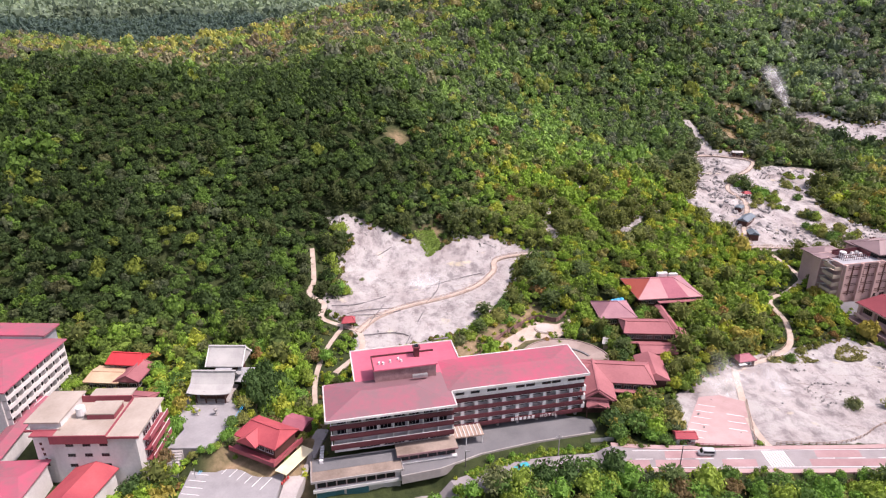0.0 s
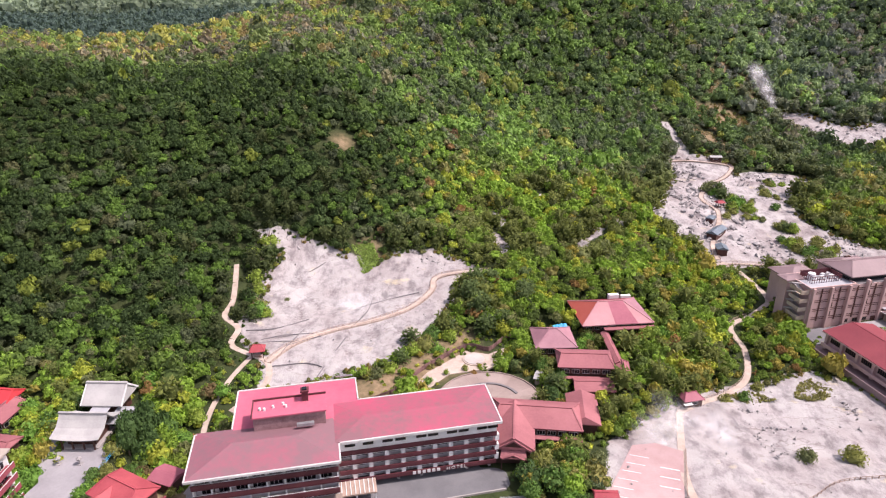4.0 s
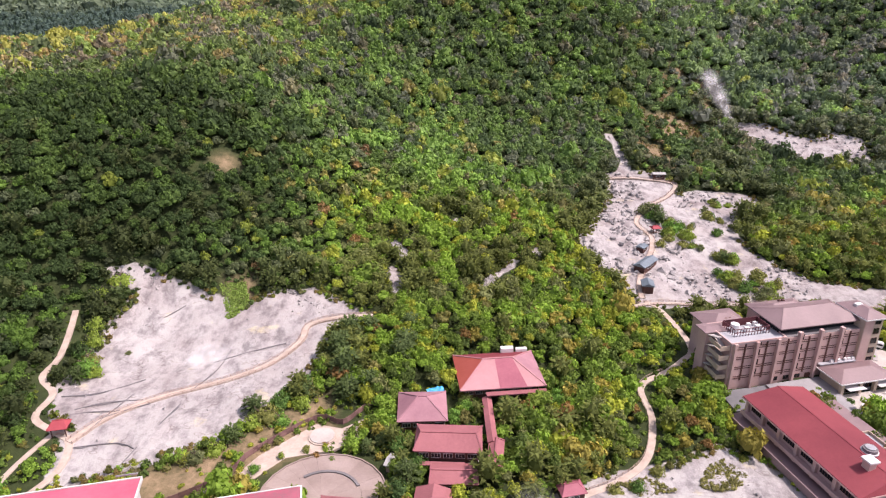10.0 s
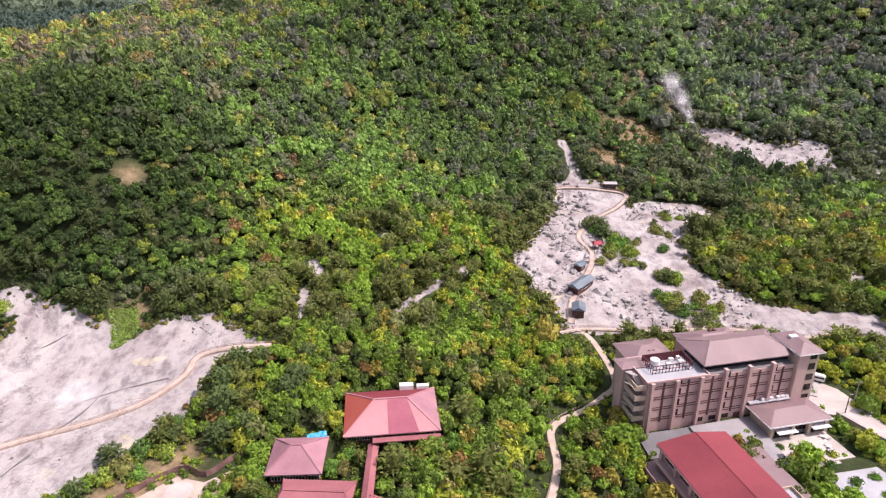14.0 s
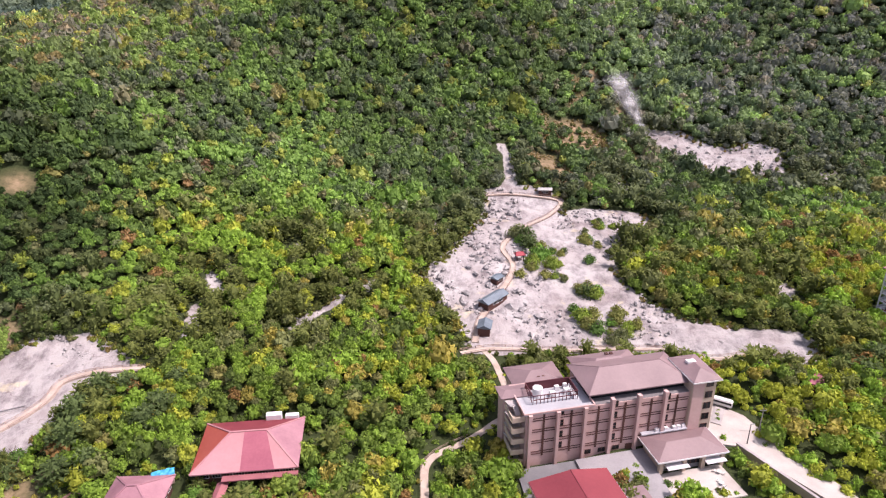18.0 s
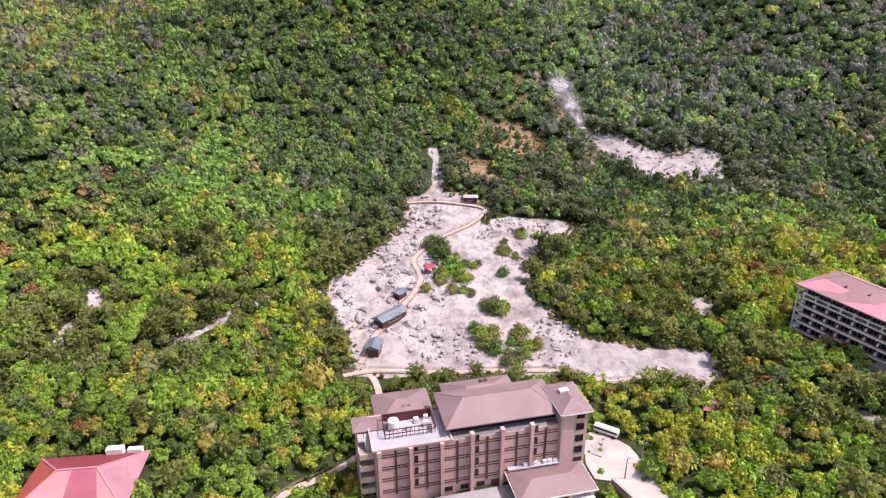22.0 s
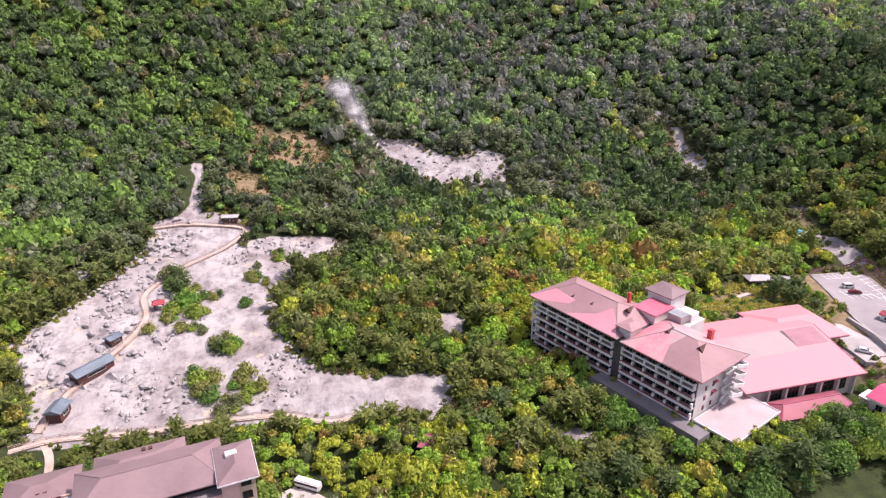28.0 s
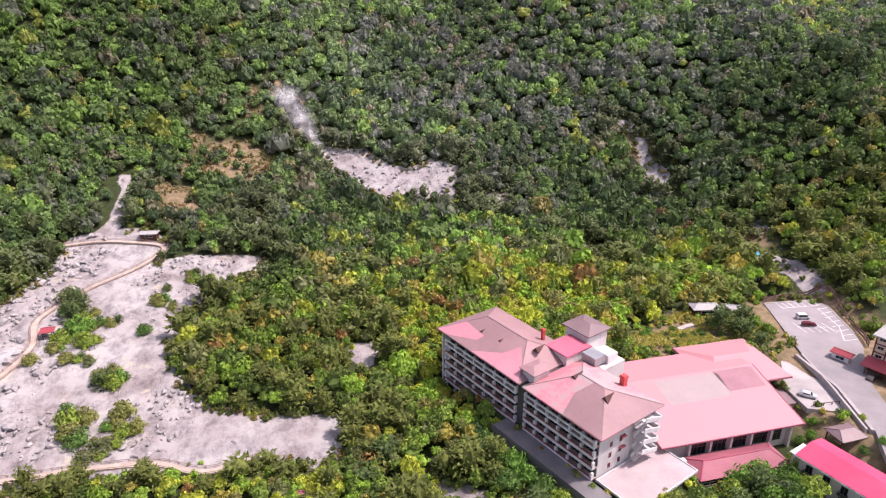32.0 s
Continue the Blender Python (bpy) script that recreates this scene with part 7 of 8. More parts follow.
PIPES = [[(-44, 223), (-34, 226), (-24, 234)], [(-14, 194), (-11, 207), (-8, 221)], [(-7, 229), (-3, 240), (-2, 250)], [(-6, 243), (4, 248), (16, 252)], [(-28, 209), (-26, 218), (-24, 226)],
         [(-41, 212), (-33, 216), (-24, 217)], [(-29, 201), (-18, 203), (-13, 201)], [(-37, 217), (-30, 221), (-20, 223)], [(-28, 213), (-23, 217), (-17, 221)], [(-35, 261), (-29, 266), (-24, 271)]]
for line in PIPES:
    pipe(line, "dark hot-spring pipe lying on the white clay")


t = thing("tarpaulin", 423.0, 346.0, float(land(423.0, 346.0)), 15, "pale blue sheet spread on bare clay", "tarpaulin")
part("sheet", boxes((-2.6, 2.6, -1.3, 1.3, -0.2, 0.55), (-2.2, 1.4, -2.0, -1.3, -0.2, 0.35)), M["blue_sheet"], t)
ribbon("garden_path", [(346, 311), (351, 304), (357, 300.5), (363, 300)], 2.6, "path", "pale gravel garden path", "footpath", 0.1)
ribbon("garden_path", [(366, 306), (372, 308), (379, 307)], 1.6, "stone_pale", "pale stone garden path", "footpath", 0.12)
ribbon("garden_path", [(357, 291.5), (362, 294), (366, 293)], 3.2, "stone_pale", "white gravel bed in the garden", "footpath", 0.12)


# ------------------------------------------------------------ woods


def icosa(level):
    bm = bmesh.new()
    bmesh.ops.create_icosphere(bm, subdivisions=level, radius=1.0)
    v = np.array([p.co[:] for p in bm.verts])
    f = np.array([[p.index for p in q.verts] for q in bm.faces])
    bm.free()
    return v, f


def crown_shape(rng, leaves, size, core_level, lumps=13):
    """A ragged crown about 1 wide and 1 high: tufts of small leaf sprays over a dense heart."""
    a = np.arange(lumps) * 2.4 + rng.uniform(-0.5, 0.5, lumps)
    r = np.sqrt((np.arange(lumps) + rng.uniform(0.1, 0.9, lumps)) / lumps) * 0.72
    cz = 0.72 - 0.50 * (r / 0.72) ** 2 + rng.uniform(-0.12, 0.12, lumps)
    centre = np.stack([r * np.cos(a), r * np.sin(a), cz], -1)
    rad = rng.uniform(0.20, 0.36, lumps)
    cv, cf = icosa(core_level)
    core = cv * np.array([0.66, 0.66, 0.34]) + np.array([0, 0, 0.32])
    k = rng.choice(lumps, leaves, p=rad ** 2 / (rad ** 2).sum())
    d = rng.normal(size=(leaves, 3))
    d[:, 2] = np.abs(d[:, 2]) * 0.9 - 0.22
    d /= np.linalg.norm(d, axis=1)[:, None]
    p = centre[k] + d * rad[k, None] * rng.uniform(0.72, 1.15, leaves)[:, None] * np.array([1, 1, 0.8])
    nrm = d + rng.normal(0, 0.32, (leaves, 3)) + np.array([0, 0, 0.22])
    nrm /= np.linalg.norm(nrm, axis=1)[:, None]
    side = np.cross(nrm, rng.normal(size=(leaves, 3)))
    side /= np.linalg.norm(side, axis=1)[:, None]
    other = np.cross(nrm, side)
    s = size * rng.uniform(0.7, 1.4, leaves)[:, None]
    q = rng.uniform(0.6, 1.0, (leaves, 3))
    v = np.stack([p + side * s * q[:, :1], p - side * s * 0.5 * q[:, 1:2] + other * s * 0.86, p - side * s * 0.5 - other * s * 0.86 * q[:, 2:]], 1).reshape(-1, 3)
    base = len(core) + 3 * np.arange(leaves)[:, None]
    f = np.concatenate([cf, base + np.array([0, 1, 2])])
    return np.concatenate([core, v]), f


def pine_shape(rng, leaves, size):
    """A blunt-topped pine about 1 wide: whorls of flat boughs with needle sprays, narrowing upward."""
    cv, cf = icosa(1)
    core = cv * np.array([0.42, 0.42, 0.5]) + np.array([0, 0, 0.5])
    tiers, k = 6, rng.integers(0, 6, leaves)
    h = (k + rng.uniform(0, 0.35, leaves)) / tiers
    bough = np.floor(rng.uniform(0, 7, leaves)) * 0.898 + k * 0.55 + rng.normal(0, 0.14, leaves)
    reach = 0.95 * np.sqrt(1 - 0.88 * h ** 1.6) * np.sqrt(rng.uniform(0.12, 1.0, leaves))
    out = np.stack([np.cos(bough), np.sin(bough), np.zeros(leaves)], -1)
    p = out * reach[:, None] + np.stack([0 * h, 0 * h, 0.1 + h - 0.10 * reach], -1)
    along = out + rng.normal(0, 0.35, (leaves, 3)) + np.array([0, 0, 0.15])
    along /= np.linalg.norm(along, axis=1)[:, None]
    wide = np.cross(along, np.array([0, 0, 1.0]) + rng.normal(0, 0.3, (leaves, 3)))
    wide /= np.linalg.norm(wide, axis=1)[:, None]
    s = size * rng.uniform(0.7, 1.4, leaves)[:, None]
    v = np.stack([p + along * s * 1.25, p - along * s * 0.5 + wide * s * 0.55, p - along * s * 0.5 - wide * s * 0.55], 1).reshape(-1, 3)
    f = np.concatenate([cf, len(core) + 3 * np.arange(leaves)[:, None] + np.array([0, 1, 2])])
    return np.concatenate([core, v]), f


def scatter(rng, x0, x1, y0, y1, step):
    xs, ys = np.arange(x0, x1, step), np.arange(y0, y1, step * 0.87)
    gx, gy = np.meshgrid(xs, ys)
    gx = gx + (np.arange(len(ys)) % 2)[:, None] * step * 0.5
    return np.stack([(gx + rng.uniform(-0.42, 0.42, gx.shape) * step).ravel(), (gy + rng.uniform(-0.42, 0.42, gx.shape) * step).ravel()], -1)


# plots kept clear of trees: middle, turn, half length, half depth
CLEAR = [
    (-14, 145, 12, 19, 11), (20, 158, 12, 23, 10), (-5, 165, 12, 18, 11), (-20, 131, 12, 15, 5), (10, 141, 14, 36, 6), (-53, 129, 0, 13, 9), (-49, 142, -27, 8, 6), (-39, 138, 80, 16, 2),
    (-66, 150, -8, 7, 11), (-69, 166, 0, 6, 7), (-69, 178, 0, 5, 7), (-91, 138, 0, 14, 9), (-105, 140, 0, 6, 8), (-106, 124, 0, 7, 8), (-90, 125, -8, 6, 7), (-117, 147, 6, 4, 15),
    (-136, 164, 0, 18, 18), (-103, 174, -5, 8, 7), (-94, 161, -8, 6, 3), (85, 137, 0, 62, 5), (24, 137, 12, 20, 4), (77, 155, 15, 9, 13),
    (179, 236, 12, 26, 8), (166, 250, 12, 8, 8), (184, 249, 12, 9, 5), (168, 199, -77, 22, 11), (197, 226, 12, 11, 6), (207, 210, -70, 10, 8), (216, 247, 60, 8, 6), (221, 227, -62, 16, 5),
    (309, 276, -64.5, 31, 11), (322, 283, -64.5, 8, 7), (354, 270, 3, 24, 19), (350, 248, 3, 13, 4), (324.5, 246, -64.5, 5, 10), (370, 226, -69, 21, 6), (303, 255, -64.5, 16, 3),
    (409, 291, -72, 26, 9), (396, 262, -68, 22, 5), (414, 262, -62, 15, 9), (386, 271, -75, 13, 5), (368, 301, 8, 20, 8), (381, 251, 5, 4, 3), (301, 244, -64, 8, 2),
    (87, 232, 0, 12, 9), (63.4, 215, 0, 6, 6), (70.5, 200, -3, 8, 5), (71, 190, -2, 5, 3), (67, 182, 0, 4, 5), (52, 174, -6, 12, 6), (40, 191, 0, 15, 7), (32, 204, 42, 17, 3.4), (45, 163, 0, 5, 5),
    (82, 211, 91, 11, 1.2), (412, 302, -14, 12, 12), (-24, 333, 0, 4, 5), (-8, 275, 0, 6, 8), (51, 313, -60, 7, 2.2), (51, 290, -80, 10, 2.2), (92, 297, 50, 14, 2.0), (109, 316, 60, 4, 2.5), (135, 366, 0, 4, 3.5), (169, 424, 0, 2.6, 22), (229, 414, 0, 2, 11), (76, 341, 0, 2.5, 3), (266, 317, 0, 4, 6), (416, 427, 0, 2, 13), (425, 336, -15, 2.5, 18), (400, 274, -70, 16, 9), (66.5, 221, 0, 5, 4),
]


def open_ground(x, y):
    """Where nothing tall grows."""
    d = bareness(x, y) + 1.2
    for row in CLEAR:
        d = np.minimum(d, rect_off(x, y, *row) - 1.0)
    for line in PATHS.values():
        d = np.minimum(d, off_line(line, x, y) - 2.6)
    return d


PALETTE = np.array([(0.078, 0.138, 0.046), (0.118, 0.212, 0.054), (0.165, 0.315, 0.060), (0.255, 0.345, 0.062), (0.250, 0.262, 0.080),
                    (0.205, 0.150, 0.075), (0.135, 0.182, 0.092), (0.170, 0.195, 0.088), (0.098, 0.140, 0.050)])
PINE = 8
LOW_GROWTH = [(-30, 176), (8, 182), (24, 190), (36, 200), (52, 212), (42, 224), (33, 228), (20, 212), (2, 196), (-26, 188)]


def in_reach(x, y):
    """The stretch of country that lies open to view from over the valley."""
    near = 116 + 0.85 * np.clip(x - 105, 0, 95) + 0.2 * np.maximum(x - 200, 0)
    return (y > near) & (x > -0.80 * y - 12) & (x < 262 + 1.08 * (y - 140)) & (land(x, y) < 124)


def tree_tints(rng, x, y):
    """Kind and colour of each tree: fresh leaves on the knolls and in the glen, hillside shade put into darker trees on
    the west flank, pines by the clay, warm scrub on the crest, haze put into the high east.
    """
    village = smooth(215, 180, y)
    knoll = np.maximum(smooth(300, 250, y) * smooth(-60, 20, x), village)
    # west flank: the slope's shade goes into darker leaf tints
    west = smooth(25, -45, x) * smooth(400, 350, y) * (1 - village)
    crest = smooth(30, -70, x) * smooth(360, 430, y)
    east = smooth(230, 330, x) * smooth(300, 380, y)
    saddle = smooth(185, 225, x) * smooth(410, 350, y) * (1 - knoll) + 0.6 * smooth(160, 200, x) * smooth(300, 260, y)
    saddle = np.clip(saddle, 0, 1)
    foot = smooth(-20, 25, x) * smooth(175, 140, x) * smooth(395, 350, y) * (1 - 0.7 * knoll)
    glen = np.exp(-(off_line([(60, 300), (80, 370), (95, 450), (80, 560)], x, y) / 42.0) ** 2)
    p = np.zeros((len(x), 9)) + np.array([0.20, 0.40, 0.20, 0.04, 0.01, 0.0, 0.12, 0.04, 0.02])
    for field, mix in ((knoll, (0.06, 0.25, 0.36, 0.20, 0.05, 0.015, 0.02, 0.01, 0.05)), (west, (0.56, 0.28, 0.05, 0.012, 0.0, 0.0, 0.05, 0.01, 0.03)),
                       (crest, (0.10, 0.24, 0.20, 0.13, 0.08, 0.0, 0.12, 0.12, 0.0)), (east, (0.32, 0.33, 0.06, 0.02, 0.0, 0.0, 0.24, 0.04, 0.02)), (saddle, (0.10, 0.24, 0.20, 0.19, 0.10, 0.02, 0.06, 0.05, 0.10)), (foot, (0.08, 0.26, 0.22, 0.18, 0.10, 0.025, 0.06, 0.05, 0.05)),
                       (0.85 * glen, (0.03, 0.28, 0.52, 0.08, 0.01, 0.0, 0.05, 0.01, 0.01))):
        field = np.asarray(field)[:, None]
        p = p * (1 - field) + field * np.array(mix)
    drift = 0.8 * value_noise(x, y, 30, 7) + 0.8 * value_noise(x, y, 80, 8)
    fresh = np.clip(0.5 + drift, 0.05, 1.2)[:, None]
    p = p * np.where(np.arange(9) % 8 < 2, 1.5 - fresh, 1.0) * np.where((np.arange(9) == 2) | (np.arange(9) == 3), 0.25 + 1.4 * fresh, 1.0)
    edge = (smooth(16, 4, bareness(x, y)) * (0.5 + 0.5 * (value_noise(x, y, 16, 44) > -0.3)) * smooth(215, 240, y))[:, None]
    p = p * (1 - 0.7 * edge)
    p[:, PINE:] += edge * 0.45
    p[:, 6:7] += edge * 0.10
    cum = np.cumsum(p, 1)
    k = np.minimum((rng.uniform(0, 1, len(x))[:, None] > cum / cum[:, -1:]).sum(1), len(PALETTE) - 1)
    c = PALETTE[k] * rng.uniform(0.88, 1.14, len(x))[:, None] * (1 + 0.14 * value_noise(x, y, 18, 9) + 0.14 * value_noise(x, y, 55, 10))[:, None]
    # the west factor paints more shade; hills farther off are tinted bluer
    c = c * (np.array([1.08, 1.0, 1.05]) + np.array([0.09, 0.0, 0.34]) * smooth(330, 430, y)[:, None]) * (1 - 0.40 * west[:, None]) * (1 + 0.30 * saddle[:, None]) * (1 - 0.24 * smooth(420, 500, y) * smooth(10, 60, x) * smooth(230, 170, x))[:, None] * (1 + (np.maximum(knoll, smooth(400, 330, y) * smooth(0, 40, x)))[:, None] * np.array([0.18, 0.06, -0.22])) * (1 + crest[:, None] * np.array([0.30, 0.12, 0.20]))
    # haze over the high eastern ridge, painted as paler, bluer leaves
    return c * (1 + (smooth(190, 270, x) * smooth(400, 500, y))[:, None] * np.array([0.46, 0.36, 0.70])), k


def woods(name, pts, tint, size, leaves, leaf, level, seed, label, low=0.26, pine=None, lift=None, lumps=13):
    """Many crowns joined; pine marks the conifers, lift is the bare stem below each crown."""
    rng = np.random.default_rng(seed)
    shapes = [crown_shape(rng, leaves, leaf, level, lumps) for _ in range(12)]
    kind = rng.integers(0, len(shapes), len(pts))
    if pine is not None:
        kind = np.where(pine, len(shapes) + rng.integers(0, 4, len(pts)), kind)
        shapes += [pine_shape(rng, leaves, leaf * 0.95) for _ in range(4)]
    z = land(pts[:, 0], pts[:, 1]) + (0.0 if lift is None else lift)
    V, F, C, base = [], [], [], 0
    for k, (sv, sf) in enumerate(shapes):
        sel = np.where(kind == k)[0]
        if not len(sel):
            continue
        a = rng.uniform(0, 2 * np.pi, len(sel))
        ca, sa = np.cos(a)[:, None], np.sin(a)[:, None]
        w = size[sel][:, None]
        tall = w * rng.uniform(0.85, 1.35, len(sel))[:, None]
        x = (sv[None, :, 0] * ca - sv[None, :, 1] * sa) * w + pts[sel, 0][:, None]
        y = (sv[None, :, 0] * sa + sv[None, :, 1] * ca) * w + pts[sel, 1][:, None]
        zz = sv[None, :, 2] * tall * 1.25 + (z[sel] + low * size[sel])[:, None]
        V.append(np.stack([x, y, zz], -1).reshape(-1, 3))
        n = len(sv)
        F.append((sf[None] + base + n * np.arange(len(sel))[:, None, None]).reshape(-1, 3))
        C.append(np.repeat(tint[sel], n, 0))
        base += n * len(sel)
    me = raw_mesh(name, np.concatenate(V), np.concatenate(F), M["leaf"], [("tint", np.concatenate(C))])
    return tagged(new(name, me), label, "forest", kind="stuff")


def trunk_mesh(rng, name):
    """A tapered trunk, about 1 high, with three limbs."""
    bm = bmesh.new()

    def limb(a, b, r0, r1):
        a, b = Vector(a), Vector(b)
        d = (b - a)
        m = Matrix.Translation((a + b) / 2) @ d.to_track_quat("Z", "Y").to_matrix().to_4x4()
        bmesh.ops.create_cone(bm, cap_ends=True, segments=6, radius1=r0, radius2=r1, depth=d.length, matrix=m)
    limb((0, 0, -0.15), (0.03, 0.02, 0.75), 0.075, 0.045)
    for k in range(3):
        a = k * 2.1 + rng.uniform(0, 1)
        limb((0.02, 0.02, 0.5 + 0.08 * k), (0.42 * math.cos(a), 0.42 * math.sin(a), 0.95), 0.04, 0.015)
    me = bpy.data.meshes.new(name)
    bm.to_mesh(me)
    bm.free()
    me.materials.append(M["bark"])
    return me


SPECIES = [c + " broadleaf tree with a rounded crown" for c in
           ("dark green", "mid green", "bright green", "yellow-green", "olive", "rusty new-leaved", "grey-green", "dull olive", "dark olive pine-like")]


class Nursery:
    """Shared crowns and trunks for trees that stand as things of their own."""

    def __init__(self):
        rng = np.random.default_rng(21)
        self.trunks = [trunk_mesh(rng, "trunk") for _ in range(3)]
        self.crowns = {}
        for k, col in enumerate(PALETTE):
            for v in range(3):
                sv, sf = pine_shape(rng, 430, 0.11) if k == PINE else crown_shape(rng, 430, 0.095, 1, 22)
                self.crowns[k, v] = raw_mesh("crown", sv * np.array([1, 1, 1.2]), sf, M["leaf"], [("tint", np.repeat(col[None] * rng.uniform(0.9, 1.1), len(sv), 0))])
        self.rng = rng

    def plant(self, x, y, w, k, name="tree", label="", category="tree", group="", low=0.3, rise=1.0):
        rng = self.rng
        t = new(name)
        t.matrix_world = pose(x, y, float(land(x, y)) - 0.1, 0, 0, rng.uniform(0, 360))
        tagged(t, label or SPECIES[k], category, group)
        trunk = new("trunk", self.trunks[rng.integers(3)])
        trunk.parent, trunk.scale = t, (w, w, w * 1.2)
        crown = new("crown", self.crowns[k, int(rng.integers(3))])
        tall = w * rise * rng.uniform(0.9, 1.25)
        crown.parent, crown.scale, crown.location = t, (w, w, tall), (0, 0, low * w)
        return t


nursery = Nursery()


def shrubs():
    """Shrub clumps that stand alone on the clay, and the clipped ones of the garden."""
    rng = np.random.default_rng(5)
    spots = [(-43, 236, 4.6), (-47, 270, 4.5), (-49, 256, 3.5), (-44, 232, 3.2), (15, 217, 4.2), (20, 213, 4), (12, 205, 3.4), (28, 224, 3.6), (22, 219, 3.5), (9, 200, 3), (5, 197, 3),
             (172, 352, 4.6), (168, 361, 4.0), (176, 343, 4.2), (180, 336, 3.4), (172, 338, 3.0), (197, 358, 3.0), (196, 341, 2.4), (190, 317, 3.6), (194, 318, 2.6), (185, 301, 3.4),
             (189, 294, 3.4), (198, 303, 3.4), (196, 290, 3.0), (183, 306, 2.2), (166, 329, 2.6), (176, 329, 2.6), (122, 161, 2.8), (134, 161, 3.6), (112, 189, 2.4), (118, 190, 2.2),
             (125, 196, 2.0), (207, 371, 2.2), (213, 372, 2.0), (199, 366, 1.8)]
    for x, y, w in ((174, 353, 4.6), (180, 340, 4.2), (172, 337, 3.8), (191, 318, 4.0), (188, 299, 4.4), (199, 298, 4.0), (195, 290, 3.6), (201, 356, 3.4), (182, 328, 2.6), (207, 374, 2.8), (184, 347, 3.2)):
        for k in range(5):
            a, r = rng.uniform(0, 6.28), w * rng.uniform(0.5, 1.1)
            spots.append((x + r * math.cos(a), y + r * math.sin(a), w * rng.uniform(0.35, 0.75)))
    spots += [(-44, 240, 4.0), (-48, 243, 3.6), (-40, 235, 2.8), (-47, 249, 3.6), (-35, 247, 1.4), (-49, 262, 4.2), (-48, 275, 4.6), (24, 224, 3.4), (30, 226, 3.6), (17, 214, 3.4), (26, 231, 3.0), (16, 210, 3.2), (23, 212, 3.2), (2, 197, 2.6), (-53, 268, 4.0), (28, 219, 3.2)]
    for x, y, w in spots:
        w = w * (1.25 if y > 280 else 1.1)
        nursery.plant(x, y, w, int(rng.choice([4, 3, 7, 4, 8, 2, 3, 1])), "shrub", "olive-green shrub clump growing on bare white clay", "shrub", "clay shrubs", -0.12)
    for _ in range(70):
        x, y = rng.uniform(346, 392), rng.uniform(288, 312)
        if inside([(345, 303), (352, 289), (388, 293), (394, 310), (372, 316)], np.array([x]), np.array([y]))[0] < 0:
            nursery.plant(x, y, rng.uniform(0.8, 1.9), int(rng.choice([0, 1, 1, 2, 8, 8, 7, 3])), "shrub", "clipped round garden shrub on pale lawn", "shrub", "garden shrubs", -0.15)
    for x, y, w, k in ((-77, 150, 3.6, 2), (-76, 141, 3.4, 1), (-78, 127, 4.4, 0), (-73, 126, 3.0, 1), (-84, 153, 3.2, 2), (-80, 147, 3.2, 7), (-56, 168, 5.0, 0), (-53, 163, 4.6, 0), (-58, 175, 4.6, 1),
                       (-51, 171, 4.4, 1), (-47, 159, 3.4, 3), (-45, 167, 3.6, 2), (-59, 158, 2.8, 4), (-44, 175, 3.4, 3), (-59, 144, 2.2, 2), (-60, 149, 2.4, 1), (-57.5, 151, 2.6, 4), (-62, 138, 1.8, 2), (-50, 153, 2.8, 5),
                       (-86, 160, 3.6, 3), (-88, 168, 4.0, 2), (-84, 172, 4.2, 1), (-80, 166, 3.6, 4), (-79, 180, 4.4, 0), (-92, 176, 3.6, 2), (-112, 160, 4.0, 2), (-108, 154, 3.4, 7), (-38, 160, 2.8, 3), (-40, 186, 3.0, 2),
                       (48, 152, 4.6, 0), (54, 150, 4.8, 1), (60, 152, 4.2, 3), (52, 157, 4.2, 4), (60, 158, 4.0, 2), (66, 156, 3.4, 7), (48, 147, 3.4, 1), (57, 146, 3.4, 2), (64, 150, 3.0, 6),
                       (14, 128.5, 4.2, 1), (19, 129, 4.4, 3), (25, 130.5, 4.8, 0), (31, 131, 4.8, 0), (37, 132, 4.8, 1), (43, 132, 4.6, 0), (28, 126, 4.4, 2), (36, 127, 4.5, 3), (46, 129, 4.5, 2), (22, 125.5, 4.0, 4),
                       (12, 139.2, 1.4, 2), (18, 141.0, 1.3, 2), (26, 142.6, 1.5, 3), (34, 143.6, 1.3, 2), (39, 144, 1.6, 1)):
        nursery.plant(x, y, w, k, group="village trees")
    for x, y, w in ((-58, 165, 3.6), (-55.5, 170, 3.8), (-53, 165, 3.6), (-56.5, 160.5, 3.2), (-52, 171, 3.2), (-54, 161, 2.8)):
        nursery.plant(x, y, w, 0, label="tall dense dark green tree beside the shrine hall", group="shrine trees", low=0.5, rise=1.75)
    for x, y, w, k in ((-79, 147, 4.6, 2), (-77, 141, 4.2, 1), (-76, 150, 3.8, 2), (-74.5, 137, 3.2, 5)):
        nursery.plant(x, y, w, k, label="large fresh green tree beside the beige hotel", group="shrine trees", low=0.45, rise=1.25)
    for x, y, w, k in ((-82, 178, 4.2, 3), (-79, 184, 3.6, 2), (-88, 170, 3.8, 3), (-43, 160, 3.2, 3), (-49, 184, 3.4, 3), (-44, 186, 3.2, 5), (-62, 190, 4.0, 2), (-54, 188, 3.4, 3)):
        nursery.plant(x, y, w, k, label="bright yellow-green broadleaf tree near the shrine", group="shrine trees")
